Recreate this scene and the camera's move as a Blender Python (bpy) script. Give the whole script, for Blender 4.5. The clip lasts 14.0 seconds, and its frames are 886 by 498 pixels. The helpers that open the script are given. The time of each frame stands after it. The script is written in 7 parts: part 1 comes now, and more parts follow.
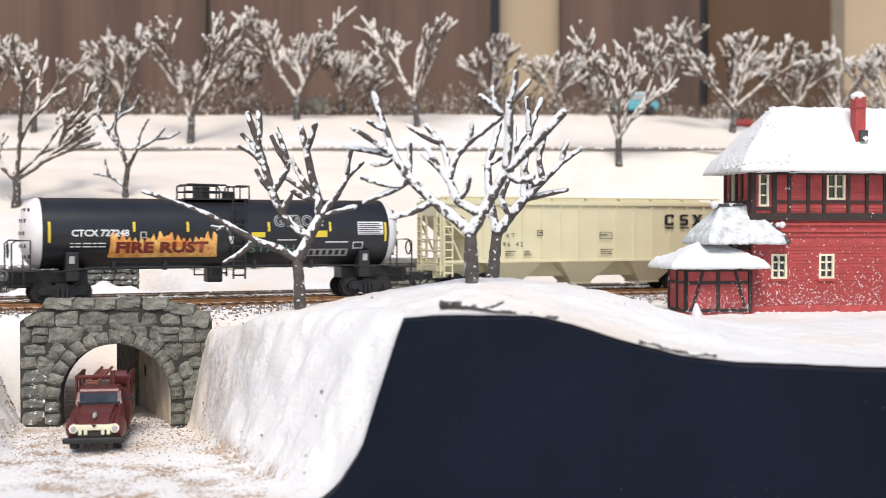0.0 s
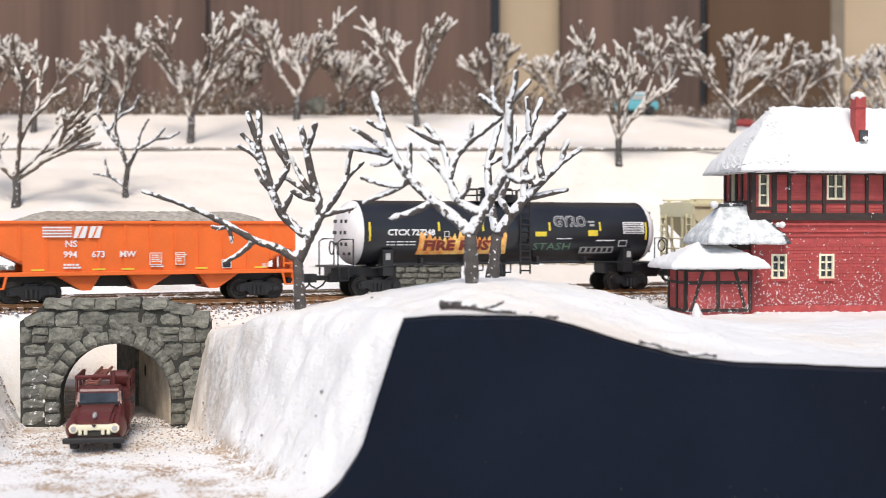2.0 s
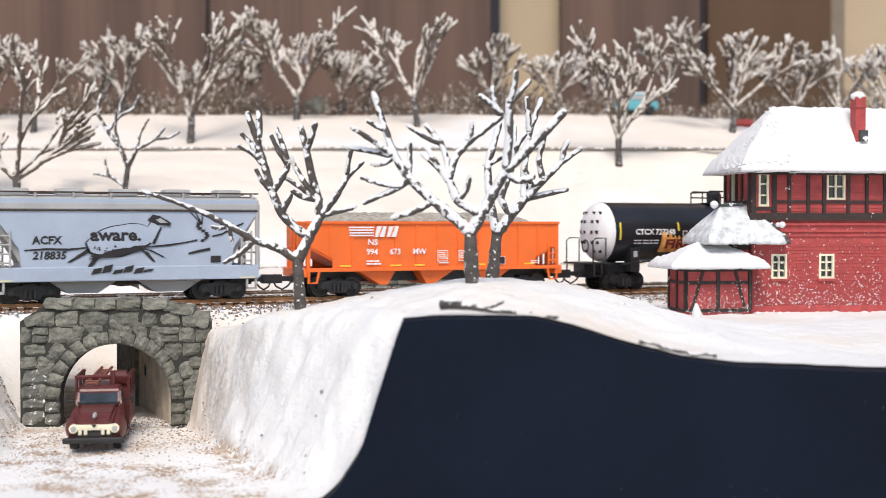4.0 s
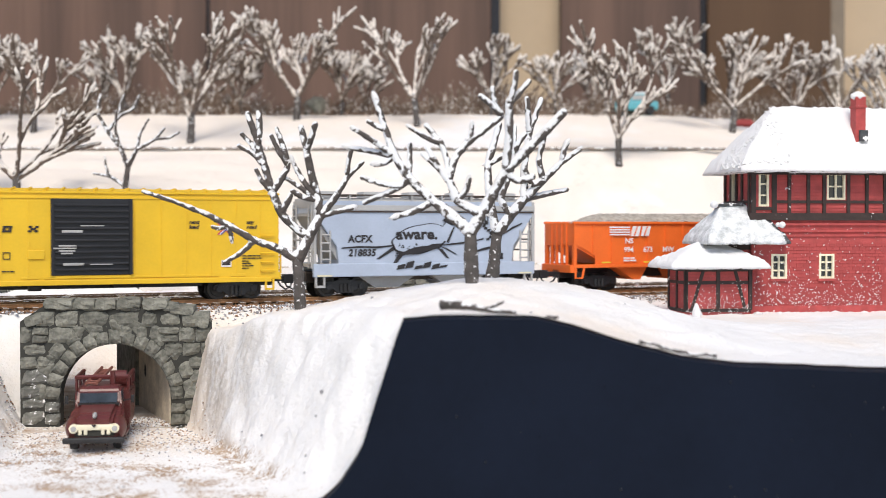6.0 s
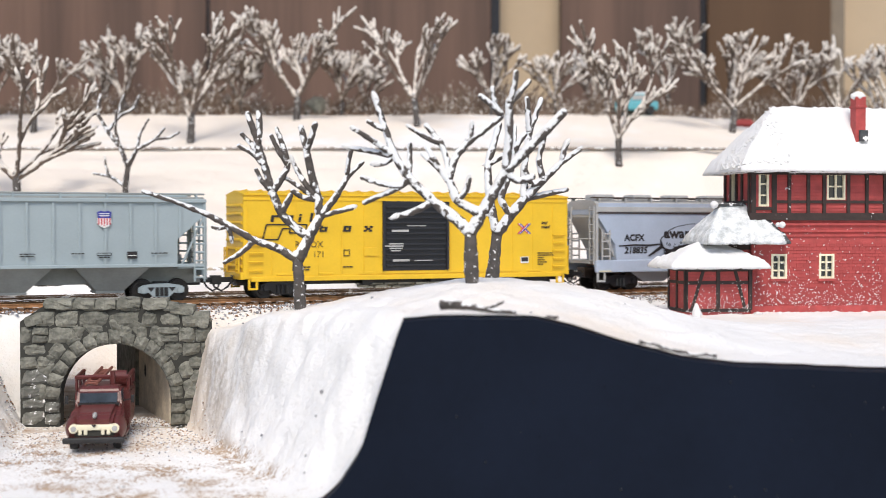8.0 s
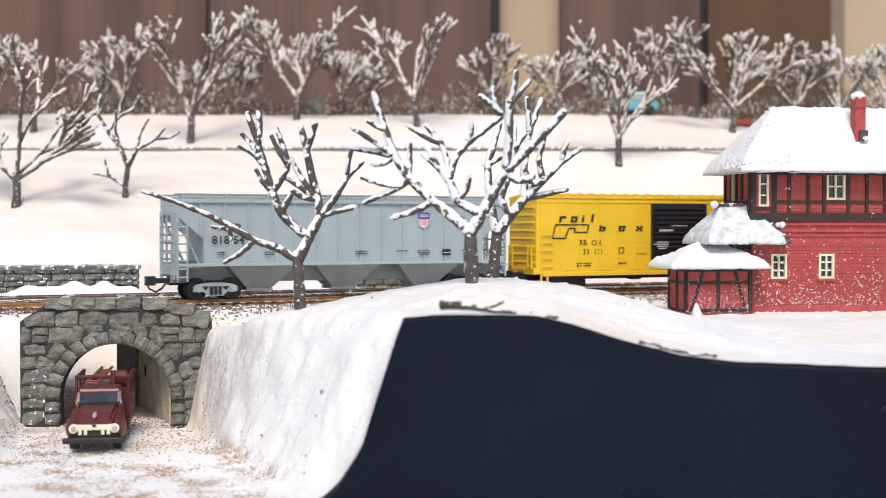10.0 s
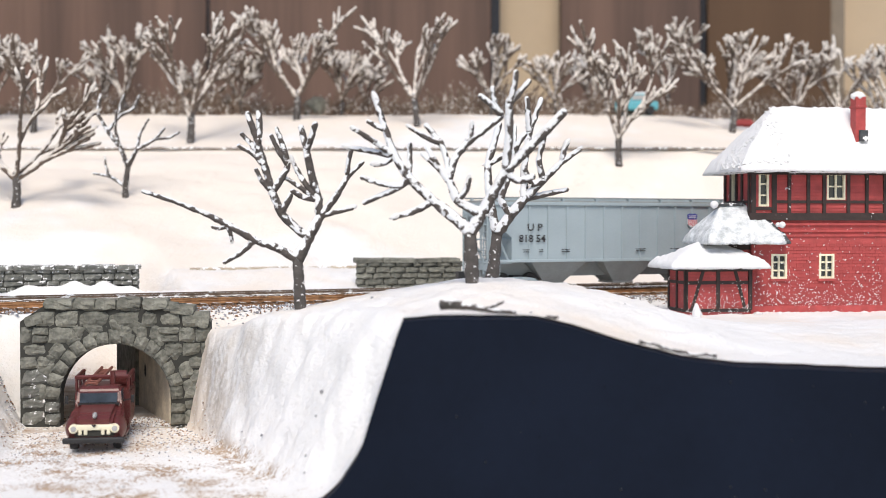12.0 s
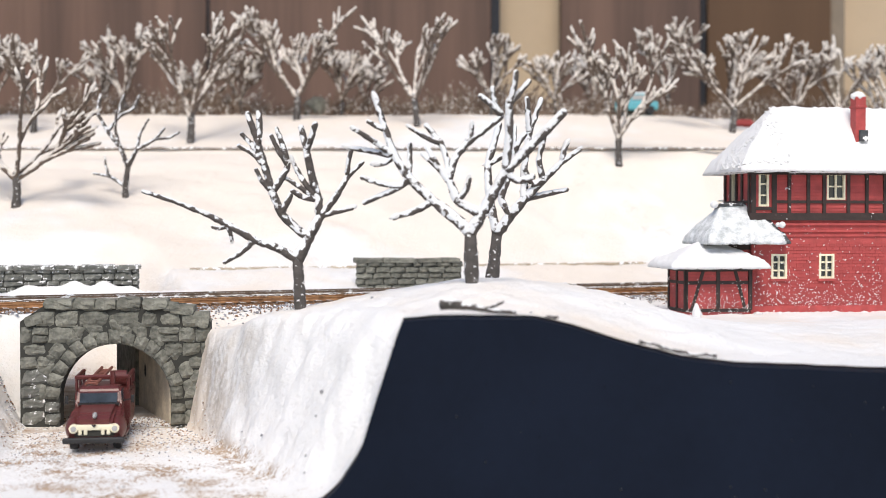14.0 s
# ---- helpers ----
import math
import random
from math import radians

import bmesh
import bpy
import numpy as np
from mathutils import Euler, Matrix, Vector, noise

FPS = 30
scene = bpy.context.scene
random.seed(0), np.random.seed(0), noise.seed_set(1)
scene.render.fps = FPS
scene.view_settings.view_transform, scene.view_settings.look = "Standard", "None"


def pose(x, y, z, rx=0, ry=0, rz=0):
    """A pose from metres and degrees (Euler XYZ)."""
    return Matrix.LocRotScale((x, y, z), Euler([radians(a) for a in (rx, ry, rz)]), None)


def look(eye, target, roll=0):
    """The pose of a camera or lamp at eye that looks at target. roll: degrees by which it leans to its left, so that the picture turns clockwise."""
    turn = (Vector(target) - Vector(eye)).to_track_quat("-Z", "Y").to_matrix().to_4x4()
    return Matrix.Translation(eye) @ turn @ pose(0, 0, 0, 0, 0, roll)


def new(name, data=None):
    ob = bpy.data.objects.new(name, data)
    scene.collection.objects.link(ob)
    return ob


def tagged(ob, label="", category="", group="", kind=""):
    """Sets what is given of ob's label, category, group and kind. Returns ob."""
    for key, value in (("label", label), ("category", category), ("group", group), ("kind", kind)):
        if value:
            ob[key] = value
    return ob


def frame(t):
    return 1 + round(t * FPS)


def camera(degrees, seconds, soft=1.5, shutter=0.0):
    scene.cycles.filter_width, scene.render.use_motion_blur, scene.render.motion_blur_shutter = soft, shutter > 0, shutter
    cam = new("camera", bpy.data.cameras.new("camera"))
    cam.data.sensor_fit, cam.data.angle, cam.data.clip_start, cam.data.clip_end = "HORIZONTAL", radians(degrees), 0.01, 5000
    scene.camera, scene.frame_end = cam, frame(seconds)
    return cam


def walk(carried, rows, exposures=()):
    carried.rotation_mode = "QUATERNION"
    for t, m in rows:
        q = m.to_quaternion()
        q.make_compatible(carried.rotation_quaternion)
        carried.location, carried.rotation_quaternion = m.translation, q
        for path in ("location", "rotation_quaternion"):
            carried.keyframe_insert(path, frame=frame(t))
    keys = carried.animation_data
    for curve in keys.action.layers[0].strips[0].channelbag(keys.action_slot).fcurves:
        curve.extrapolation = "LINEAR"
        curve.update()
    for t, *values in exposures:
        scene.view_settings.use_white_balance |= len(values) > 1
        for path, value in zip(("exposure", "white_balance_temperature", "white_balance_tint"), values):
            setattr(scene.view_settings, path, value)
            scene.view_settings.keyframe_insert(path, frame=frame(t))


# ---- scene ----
cam = camera(37.65, 14.0, soft=0.6, shutter=0.3)
cam.data.dof.use_dof, cam.data.dof.focus_distance, cam.data.dof.aperture_fstop = True, 0.63, 16.0
EYE = pose(0.0, 0.0, 0.037, 88.98, 0, 0)
walk(cam, [(0.0, EYE), (14.0, EYE)], exposures=[(0.0, 0.15, 6920, 10.8), (14.0, 0.15, 6920, 10.8)])

# ---- light: a bright overcast sky with a broad soft sun ----
world = bpy.data.worlds.new("world")
scene.world = world
world.use_nodes = True
sky = world.node_tree.nodes.new("ShaderNodeTexSky")
sky.sky_type, sky.sun_disc = "NISHITA", False
sky.sun_elevation, sky.sun_rotation = radians(53), radians(183)
world.node_tree.links.new(sky.outputs[0], world.node_tree.nodes["Background"].inputs[0])
world.node_tree.nodes["Background"].inputs[1].default_value = 0.15
sun_data = bpy.data.lights.new("sun", "SUN")
sun_data.energy, sun_data.angle, sun_data.color = 2.6, radians(25), (1.0, 0.95, 0.88)
sun = new("sun", sun_data)
sun.matrix_world = look((-0.08, -1.0, 2.15), (0, 0.6, 0))


# ---- materials ----
def mat(name, col, rough=0.6, metal=0.0, var=0.15, scale=120.0, fine=900.0, bump=0.25, depth=0.0004, dark=None, cover=None, lie=0.10, grit=260, spec=0.5, grain=None, rand=0.0, cover_col=(0.86, 0.86, 0.87), side=(0, 0, 1), soft=0.04):
    """A surface with variation at two scales. dark: a second colour that wear mixes in. cover: how much snow lies in patches (0 to 1)."""
    m = bpy.data.materials.new(name)
    m.use_nodes = True
    t = m.node_tree
    n, l = t.nodes, t.links
    b = n["Principled BSDF"]
    b.inputs["Roughness"].default_value, b.inputs["Metallic"].default_value = rough, metal
    b.inputs["Specular IOR Level"].default_value = spec
    co = n.new("ShaderNodeTexCoord")
    big, small = n.new("ShaderNodeTexNoise"), n.new("ShaderNodeTexNoise")
    big.inputs["Scale"].default_value, small.inputs["Scale"].default_value = scale, fine
    big.inputs["Detail"].default_value, small.inputs["Detail"].default_value = 4, 3
    where = co.outputs["Object"]
    if grain:
        mp = n.new("ShaderNodeMapping")
        mp.inputs["Scale"].default_value = grain
        l.new(where, mp.inputs[0])
        where = mp.outputs[0]
    for q in (big, small):
        l.new(where, q.inputs["Vector"])
    add = n.new("ShaderNodeMath")
    add.operation = "MULTIPLY_ADD"
    add.inputs[1].default_value = 0.35
    l.new(small.outputs[0], add.inputs[0])
    l.new(big.outputs[0], add.inputs[2])
    ramp = n.new("ShaderNodeValToRGB")
    c2 = dark or tuple(c * (1 - var) for c in col)
    c1 = tuple(min(1, c * (1 + var * 0.5)) for c in col)
    ramp.color_ramp.elements[0].position, ramp.color_ramp.elements[1].position = 0.45, 0.85
    ramp.color_ramp.elements[0].color, ramp.color_ramp.elements[1].color = (*c2, 1), (*c1, 1)
    l.new(add.outputs[0], ramp.inputs[0])
    out = ramp.outputs[0]
    if rand:
        info, hsv, rg = n.new("ShaderNodeObjectInfo"), n.new("ShaderNodeHueSaturation"), n.new("ShaderNodeMapRange")
        rg.inputs[3].default_value, rg.inputs[4].default_value = 1 - rand, 1 + rand
        l.new(info.outputs["Random"], rg.inputs[0])
        l.new(rg.outputs[0], hsv.inputs["Value"])
        l.new(out, hsv.inputs["Color"])
        out = hsv.outputs[0]
    if cover is not None:
        sn = n.new("ShaderNodeTexNoise")
        sn.inputs["Scale"].default_value, sn.inputs["Detail"].default_value = grit, 5
        l.new(co.outputs["Object"], sn.inputs["Vector"])
        geo, dot = n.new("ShaderNodeNewGeometry"), n.new("ShaderNodeVectorMath")
        dot.operation = "DOT_PRODUCT"
        dot.inputs[1].default_value = side
        l.new(geo.outputs["Normal"], dot.inputs[0])
        ma = n.new("ShaderNodeMath")
        ma.operation = "MULTIPLY_ADD"
        ma.inputs[1].default_value = lie
        l.new(dot.outputs["Value"], ma.inputs[0])
        l.new(sn.outputs[0], ma.inputs[2])
        edge = n.new("ShaderNodeMapRange")
        edge.inputs[1].default_value, edge.inputs[2].default_value = 0.66 - 0.3 * cover, 0.66 + soft - 0.3 * cover
        l.new(ma.outputs[0], edge.inputs[0])
        mix = n.new("ShaderNodeMixRGB")
        mix.inputs[2].default_value = (*cover_col, 1)
        l.new(edge.outputs[0], mix.inputs[0])
        l.new(out, mix.inputs[1])
        out = mix.outputs[0]
    l.new(out, b.inputs["Base Color"])
    if bump:
        bp = n.new("ShaderNodeBump")
        bp.inputs["Strength"].default_value, bp.inputs["Distance"].default_value = bump, depth
        l.new(small.outputs[0], bp.inputs["Height"])
        l.new(bp.outputs[0], b.inputs["Normal"])
    return m


def glass(name, col=(0.05, 0.06, 0.07)):
    m = mat(name, col, rough=0.06, bump=0, var=0.1)
    return m


SNOW = mat("snow", (0.84, 0.83, 0.82), 0.85, var=0.05, scale=30, fine=1500, bump=0.5, depth=0.0006)
SNOW_ROOF = mat("roof_snow", (0.79, 0.79, 0.80), 0.9, var=0.05, scale=200, fine=1400, bump=0.7, depth=0.0008)
GRIT = mat("road_grit", (0.80, 0.77, 0.73), 0.9, dark=(0.36, 0.24, 0.15), scale=55, fine=1300, bump=0.6, depth=0.0006)
FASCIA = mat("fascia_black", (0.0068, 0.0112, 0.0235), 0.7, spec=0.12, var=0.2, scale=25, fine=300, bump=0.05)
BLISTER = mat("blister_gloss", (0.006, 0.009, 0.018), 0.2, bump=0)
BARK = mat("bark", (0.085, 0.075, 0.07), 0.85, var=0.4, scale=300, fine=1500, bump=0.5, depth=0.0005, cover=0.12, lie=0.20, grit=520)
BARK_LIMB = mat("bark_dusted", (0.085, 0.072, 0.066), 0.85, var=0.4, scale=300, fine=1500, bump=0.5, depth=0.0005, cover=0.22, lie=0.30, grit=340, side=(-0.52, -0.22, 0.82), soft=0.06, cover_col=(0.80, 0.82, 0.85))
BARK_WHITE = mat("bark_white", (0.085, 0.072, 0.066), 0.85, var=0.4, scale=300, fine=1500, bump=0.5, depth=0.0005, cover=0.42, lie=0.30, grit=330, side=(-0.50, -0.30, 0.80), soft=0.06, cover_col=(0.80, 0.82, 0.85))
BARK_FAR = mat("bark_snowy", (0.15, 0.112, 0.09), 0.85, var=0.4, scale=300, fine=1500, bump=0.5, depth=0.0005, cover=0.40, lie=0.30, grit=190, cover_col=(0.74, 0.685, 0.63), soft=0.08, side=(-0.35, -0.3, 0.88))
TIP_SNOW = mat("twig_snow", (0.73, 0.69, 0.645), 0.9, var=0.12, scale=200, fine=1200, bump=0.4)
STONE = mat("stone", (0.225, 0.222, 0.188), 0.9, dark=(0.085, 0.088, 0.075), scale=240, fine=700, bump=0.8, depth=0.0010, rand=0.22)
STONE_SNOW = mat("stone_snowy", (0.22, 0.22, 0.20), 0.9, dark=(0.09, 0.095, 0.083), scale=240, fine=700, bump=0.8, depth=0.0010, rand=0.2, cover=0.19, grit=330)
JOINT = mat("stone_joint", (0.042, 0.042, 0.037), 0.95, scale=300)
RAIL = mat("rail_rust", (0.50, 0.27, 0.13), 0.5, metal=0.5, dark=(0.20, 0.10, 0.05), scale=200, fine=900)
RAIL_DARK = mat("rail_dark", (0.07, 0.05, 0.04), 0.5, metal=0.4, var=0.4, scale=200, fine=900)
RAIL_FAR = mat("rail_snowy", (0.17, 0.12, 0.085), 0.55, metal=0.3, var=0.4, scale=200, fine=900, cover=0.22, lie=0.22, grit=140)
TIE_SNOW = mat("tie_snowy", (0.16, 0.11, 0.08), 0.85, var=0.4, scale=200, fine=900, cover=0.55, lie=0.25, grit=160, cover_col=(0.72, 0.69, 0.66))
TIE = mat("tie_plastic", (0.20, 0.115, 0.065), 0.8, var=0.4, scale=200, fine=900, cover=0.12, lie=0.18, grit=300)
RED = mat("red_brick", (0.40, 0.062, 0.060), 0.7, var=0.22, scale=220, fine=1500, bump=0.3, rand=0.10, cover=-0.05)
TIMBER = mat("dark_timber", (0.035, 0.022, 0.02), 0.75, var=0.4, scale=200, fine=1500, cover=-0.12)
CREAM = mat("cream_plastic", (0.78, 0.73, 0.55), 0.6, var=0.08, bump=0.1)
SLATE = mat("slate_roof", (0.06, 0.065, 0.07), 0.7, var=0.4, scale=300, cover=0.3)
GLASS = glass("window_glass")
WOOD = mat("brown_wood", (0.150, 0.084, 0.060), 0.6, dark=(0.078, 0.043, 0.031), scale=26, fine=240, bump=0.2, grain=(1, 1, 0.03))
WOOD_ORANGE = mat("ochre_wood", (0.100, 0.050, 0.021), 0.6, dark=(0.085, 0.040, 0.015), scale=16, fine=90, bump=0.2, grain=(1, 1, 0.06))
EDGE_GREY = mat("door_edge", (0.23, 0.185, 0.14), 0.7, var=0.15, scale=20, fine=120, bump=0.1)
WALL = mat("cream_wall", (0.53, 0.41, 0.285), 0.8, var=0.06, scale=8, fine=80, bump=0.1)
GAP_SHADE = mat("gap_shade", (0.02, 0.022, 0.03), 0.8)
FLOOR = mat("floor_grey", (0.3, 0.28, 0.26), 0.7, scale=5, fine=80)
BLACK = mat("black_plastic", (0.016, 0.016, 0.018), 0.45, var=0.3, scale=150, fine=1200, bump=0.1)
TANK = mat("tank_black", (0.018, 0.019, 0.023), 0.30, var=0.3, scale=60, fine=800, bump=0.06)
WHITE = mat("white_paint", (0.78, 0.76, 0.76), 0.5, var=0.1, scale=150, bump=0.05)
LETTER_WHITE = mat("white_lettering", (0.75, 0.75, 0.76), 0.6, var=0.05, bump=0)
LETTER_BLACK = mat("black_lettering", (0.018, 0.016, 0.018), 0.6, var=0.1, bump=0)
ORANGE = mat("orange_paint", (0.82, 0.15, 0.022), 0.5, var=0.10, scale=60, bump=0.06)
YELLOW = mat("yellow_paint", (0.76, 0.475, 0.022), 0.5, var=0.10, scale=50, bump=0.06)
YELLOW_DECAL = mat("yellow_decal", (0.72, 0.56, 0.05), 0.6, var=0.05, bump=0)
DOOR_BLACK = mat("door_black", (0.014, 0.015, 0.020), 0.5, var=0.2, bump=0.05)
LILAC = mat("blue_grey_paint", (0.385, 0.45, 0.56), 0.5, var=0.10, scale=60, bump=0.06)
DUSTY = mat("dusty_grey_paint", (0.40, 0.40, 0.40), 0.6, var=0.15, scale=60, bump=0.06)
UPGREY = mat("green_grey_paint", (0.32, 0.385, 0.415), 0.5, var=0.08, scale=50, bump=0.06)
# a darker, less blue grey for the hopper's bays, sill and roof
UPDARK = mat("dark_grey_paint", (0.28, 0.30, 0.295), 0.65, var=0.2, scale=80, bump=0.08)
TAN = mat("tan_paint", (0.65, 0.595, 0.40), 0.5, var=0.08, scale=50, bump=0.06)
COAL = mat("grey_load", (0.42, 0.38, 0.33), 0.95, var=0.4, scale=400, fine=1500, bump=1.0, depth=0.0008)
MAROON = mat("maroon_paint", (0.105, 0.022, 0.020), 0.38, var=0.2, scale=150, bump=0.08)
TEAL = mat("teal_paint", (0.10, 0.38, 0.45), 0.5, var=0.1)
FLAME = mat("flame_yellow", (0.88, 0.62, 0.20), 0.6, dark=(0.78, 0.20, 0.03), scale=260, fine=600, bump=0)
FLAME_RED = mat("flame_red", (0.22, 0.03, 0.02), 0.6, bump=0)
BLUE = mat("blue_decal", (0.045, 0.055, 0.30), 0.6, bump=0)
REDDECAL = mat("red_decal", (0.55, 0.06, 0.08), 0.6, bump=0)
GREEN_CHALK = mat("green_chalk", (0.10, 0.22, 0.14), 0.7, bump=0)
PLANK = mat("weathered_plank", (0.62, 0.54, 0.42), 0.85, dark=(0.36, 0.31, 0.24), scale=90, fine=700, bump=0.5)


def ground_mat():
    """Snow over plaster; grit where the road lies; grey icy streaks down steep banks."""
    m = mat("ground_snow", (0.805, 0.80, 0.80), 0.85, var=0.07, scale=30, fine=1500, bump=0.6, depth=0.0006)
    n, l = m.node_tree.nodes, m.node_tree.links
    bsdf = n["Principled BSDF"]
    snow = bsdf.inputs["Base Color"].links[0].from_socket
    geo, sep, sepn = n.new("ShaderNodeNewGeometry"), n.new("ShaderNodeSeparateXYZ"), n.new("ShaderNodeSeparateXYZ")
    l.new(geo.outputs["Position"], sep.inputs[0])
    l.new(geo.outputs["Normal"], sepn.inputs[0])

    def tex(scale, detail, stretch=(1, 1, 1)):
        mp, t = n.new("ShaderNodeMapping"), n.new("ShaderNodeTexNoise")
        mp.inputs["Scale"].default_value = stretch
        t.inputs["Scale"].default_value, t.inputs["Detail"].default_value = scale, detail
        l.new(geo.outputs["Position"], mp.inputs[0])
        l.new(mp.outputs[0], t.inputs["Vector"])
        return t.outputs[0]

    def math_node(op, p, q, r=None):
        k = n.new("ShaderNodeMath")
        k.operation = op
        for i, v in enumerate((p, q, r)):
            if v is None:
                continue
            if isinstance(v, (int, float)):
                k.inputs[i].default_value = v
            else:
                l.new(v, k.inputs[i])
        return k.outputs[0]

    def ramp(v, lo, hi):
        k = n.new("ShaderNodeMapRange")
        k.interpolation_type = "SMOOTHSTEP"
        k.inputs[1].default_value, k.inputs[2].default_value = lo, hi
        l.new(v, k.inputs[0])
        return k.outputs[0]

    def mix(f, p, q):
        k = n.new("ShaderNodeMixRGB")
        l.new(f, k.inputs[0])
        for i, v in ((1, p), (2, q)):
            if isinstance(v, tuple):
                k.inputs[i].default_value = (*v, 1)
            else:
                l.new(v, k.inputs[i])
        return k.outputs[0]

    # grit on the road: broad patches broken by fine grains
    patch = math_node("MULTIPLY_ADD", tex(700, 4), 0.95, tex(52, 5))
    low = ramp(math_node("MULTIPLY_ADD", tex(90, 3), 0.008, sep.outputs[2]), -0.043, -0.0505)
    brown = mix(tex(500, 3), (0.50, 0.33, 0.20), (0.22, 0.14, 0.085))
    col = mix(math_node("MULTIPLY", low, ramp(patch, 0.97, 1.16)), snow, brown)
    # icy grey runs on steep faces
    run = math_node("MULTIPLY_ADD", tex(420, 3), 0.55, tex(110, 4, (1, 1, 0.28)))
    steep = ramp(sepn.outputs[2], 0.62, 0.22)
    near = ramp(sep.outputs[1], 0.50, 0.57)
    front = ramp(sep.outputs[0], -0.150, -0.130)
    f = math_node("MULTIPLY", math_node("MULTIPLY", steep, math_node("MULTIPLY", near, front)), ramp(run, 0.62, 0.95))
    col = mix(f, col, (0.47, 0.43, 0.39))
    # faint tan tint in broad patches, stronger towards the back
    tan_tint = ramp(math_node("MULTIPLY_ADD", tex(46, 4), 0.25, math_node("MULTIPLY_ADD", ramp(sep.outputs[1], 0.70, 1.02), 0.13, tex(6.5, 4))), 0.56, 0.80)
    col = mix(math_node("MULTIPLY", tan_tint, 0.62), col, (0.78, 0.665, 0.545))
    # grey scuffs where the plaster was brushed bare
    scuff = math_node("MULTIPLY", ramp(tex(22, 3), 0.60, 0.74), ramp(tex(190, 4), 0.48, 0.66))
    col = mix(math_node("MULTIPLY", scuff, 0.40), col, (0.55, 0.50, 0.45))
    l.new(col, bsdf.inputs["Base Color"])
    # lumpy relief of brushed plaster
    first = bsdf.inputs["Normal"].links[0].from_socket
    lump = n.new("ShaderNodeBump")
    lump.inputs["Strength"].default_value, lump.inputs["Distance"].default_value = 0.42, 0.0016
    l.new(math_node("MULTIPLY_ADD", tex(120, 4, (1, 1, 0.7)), 0.8, tex(420, 4)), lump.inputs["Height"])
    l.new(first, lump.inputs["Normal"])
    l.new(lump.outputs[0], bsdf.inputs["Normal"])
    return m


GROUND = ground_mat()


# ---- mesh tools ----
def link_mesh(name, bm, material, parent=None, label="", smooth=False):
    me = bpy.data.meshes.new(name)
    bmesh.ops.recalc_face_normals(bm, faces=bm.faces)
    bm.to_mesh(me)
    bm.free()
    for k in (material if isinstance(material, (list, tuple)) else [material]):
        me.materials.append(k)
    if smooth:
        for p in me.polygons:
            p.use_smooth = True
    ob = new(name, me)
    if parent:
        ob.parent = parent
    if label:
        tagged(ob, label)
    return ob


def part(name, bm, material, parent, label="", smooth=False):
    return link_mesh(name, bm, material, parent, label, smooth)


def thing(name, m, label, category, group=""):
    e = new(name)
    e.empty_display_size = 0.01
    e.matrix_world = m
    return tagged(e, label, category, group)


def box(bm, x0, x1, y0, y1, z0, z1, bevel=0.0):
    g = bmesh.ops.create_cube(bm, size=1.0, matrix=Matrix.LocRotScale(((x0 + x1) / 2, (y0 + y1) / 2, (z0 + z1) / 2), None, (abs(x1 - x0), abs(y1 - y0), abs(z1 - z0))))
    if bevel:
        ed = {e for v in g["verts"] for e in v.link_edges}
        bmesh.ops.bevel(bm, geom=list(ed), offset=bevel, segments=2, affect="EDGES", profile=0.6)
    return bm


def boxes(*rows, bevel=0.0):
    bm = bmesh.new()
    for r in rows:
        box(bm, *r, bevel=bevel)
    return bm


def cyl(bm, a, b, r0, r1=None, seg=12, caps=True):
    a, b = Vector(a), Vector(b)
    d = b - a
    m = Matrix.Translation((a + b) / 2) @ d.to_track_quat("Z", "Y").to_matrix().to_4x4()
    bmesh.ops.create_cone(bm, cap_ends=caps, segments=seg, radius1=r0, radius2=r0 if r1 is None else r1, depth=d.length, matrix=m)
    return bm


def prism(bm, outline, y0, y1):
    """An outline of (x, z) pushed from y0 to y1."""
    a = [bm.verts.new((x, y0, z)) for x, z in outline]
    b = [bm.verts.new((x, y1, z)) for x, z in outline]
    bm.faces.new(a)
    bm.faces.new(b[::-1])
    for i in range(len(a)):
        j = (i + 1) % len(a)
        bm.faces.new((a[i], b[i], b[j], a[j]))
    return bm


def tube(bm, pts, radii, seg=6):
    """A tapering tube along points, closed at both ends."""
    rings = []
    side = Vector((0.3, 1, 0.2)).normalized()
    for i, p in enumerate(pts):
        d = (Vector(pts[min(i + 1, len(pts) - 1)]) - Vector(pts[max(i - 1, 0)])).normalized()
        e1 = d.cross(side).normalized()
        e2 = d.cross(e1)
        rings.append([bm.verts.new(Vector(p) + radii[i] * (math.cos(k * math.tau / seg) * e1 + math.sin(k * math.tau / seg) * e2)) for k in range(seg)])
    for a, b in zip(rings, rings[1:]):
        for k in range(seg):
            bm.faces.new((a[k], a[(k + 1) % seg], b[(k + 1) % seg], b[k]))
    bm.faces.new(rings[0][::-1])
    bm.faces.new(rings[-1])
    return bm


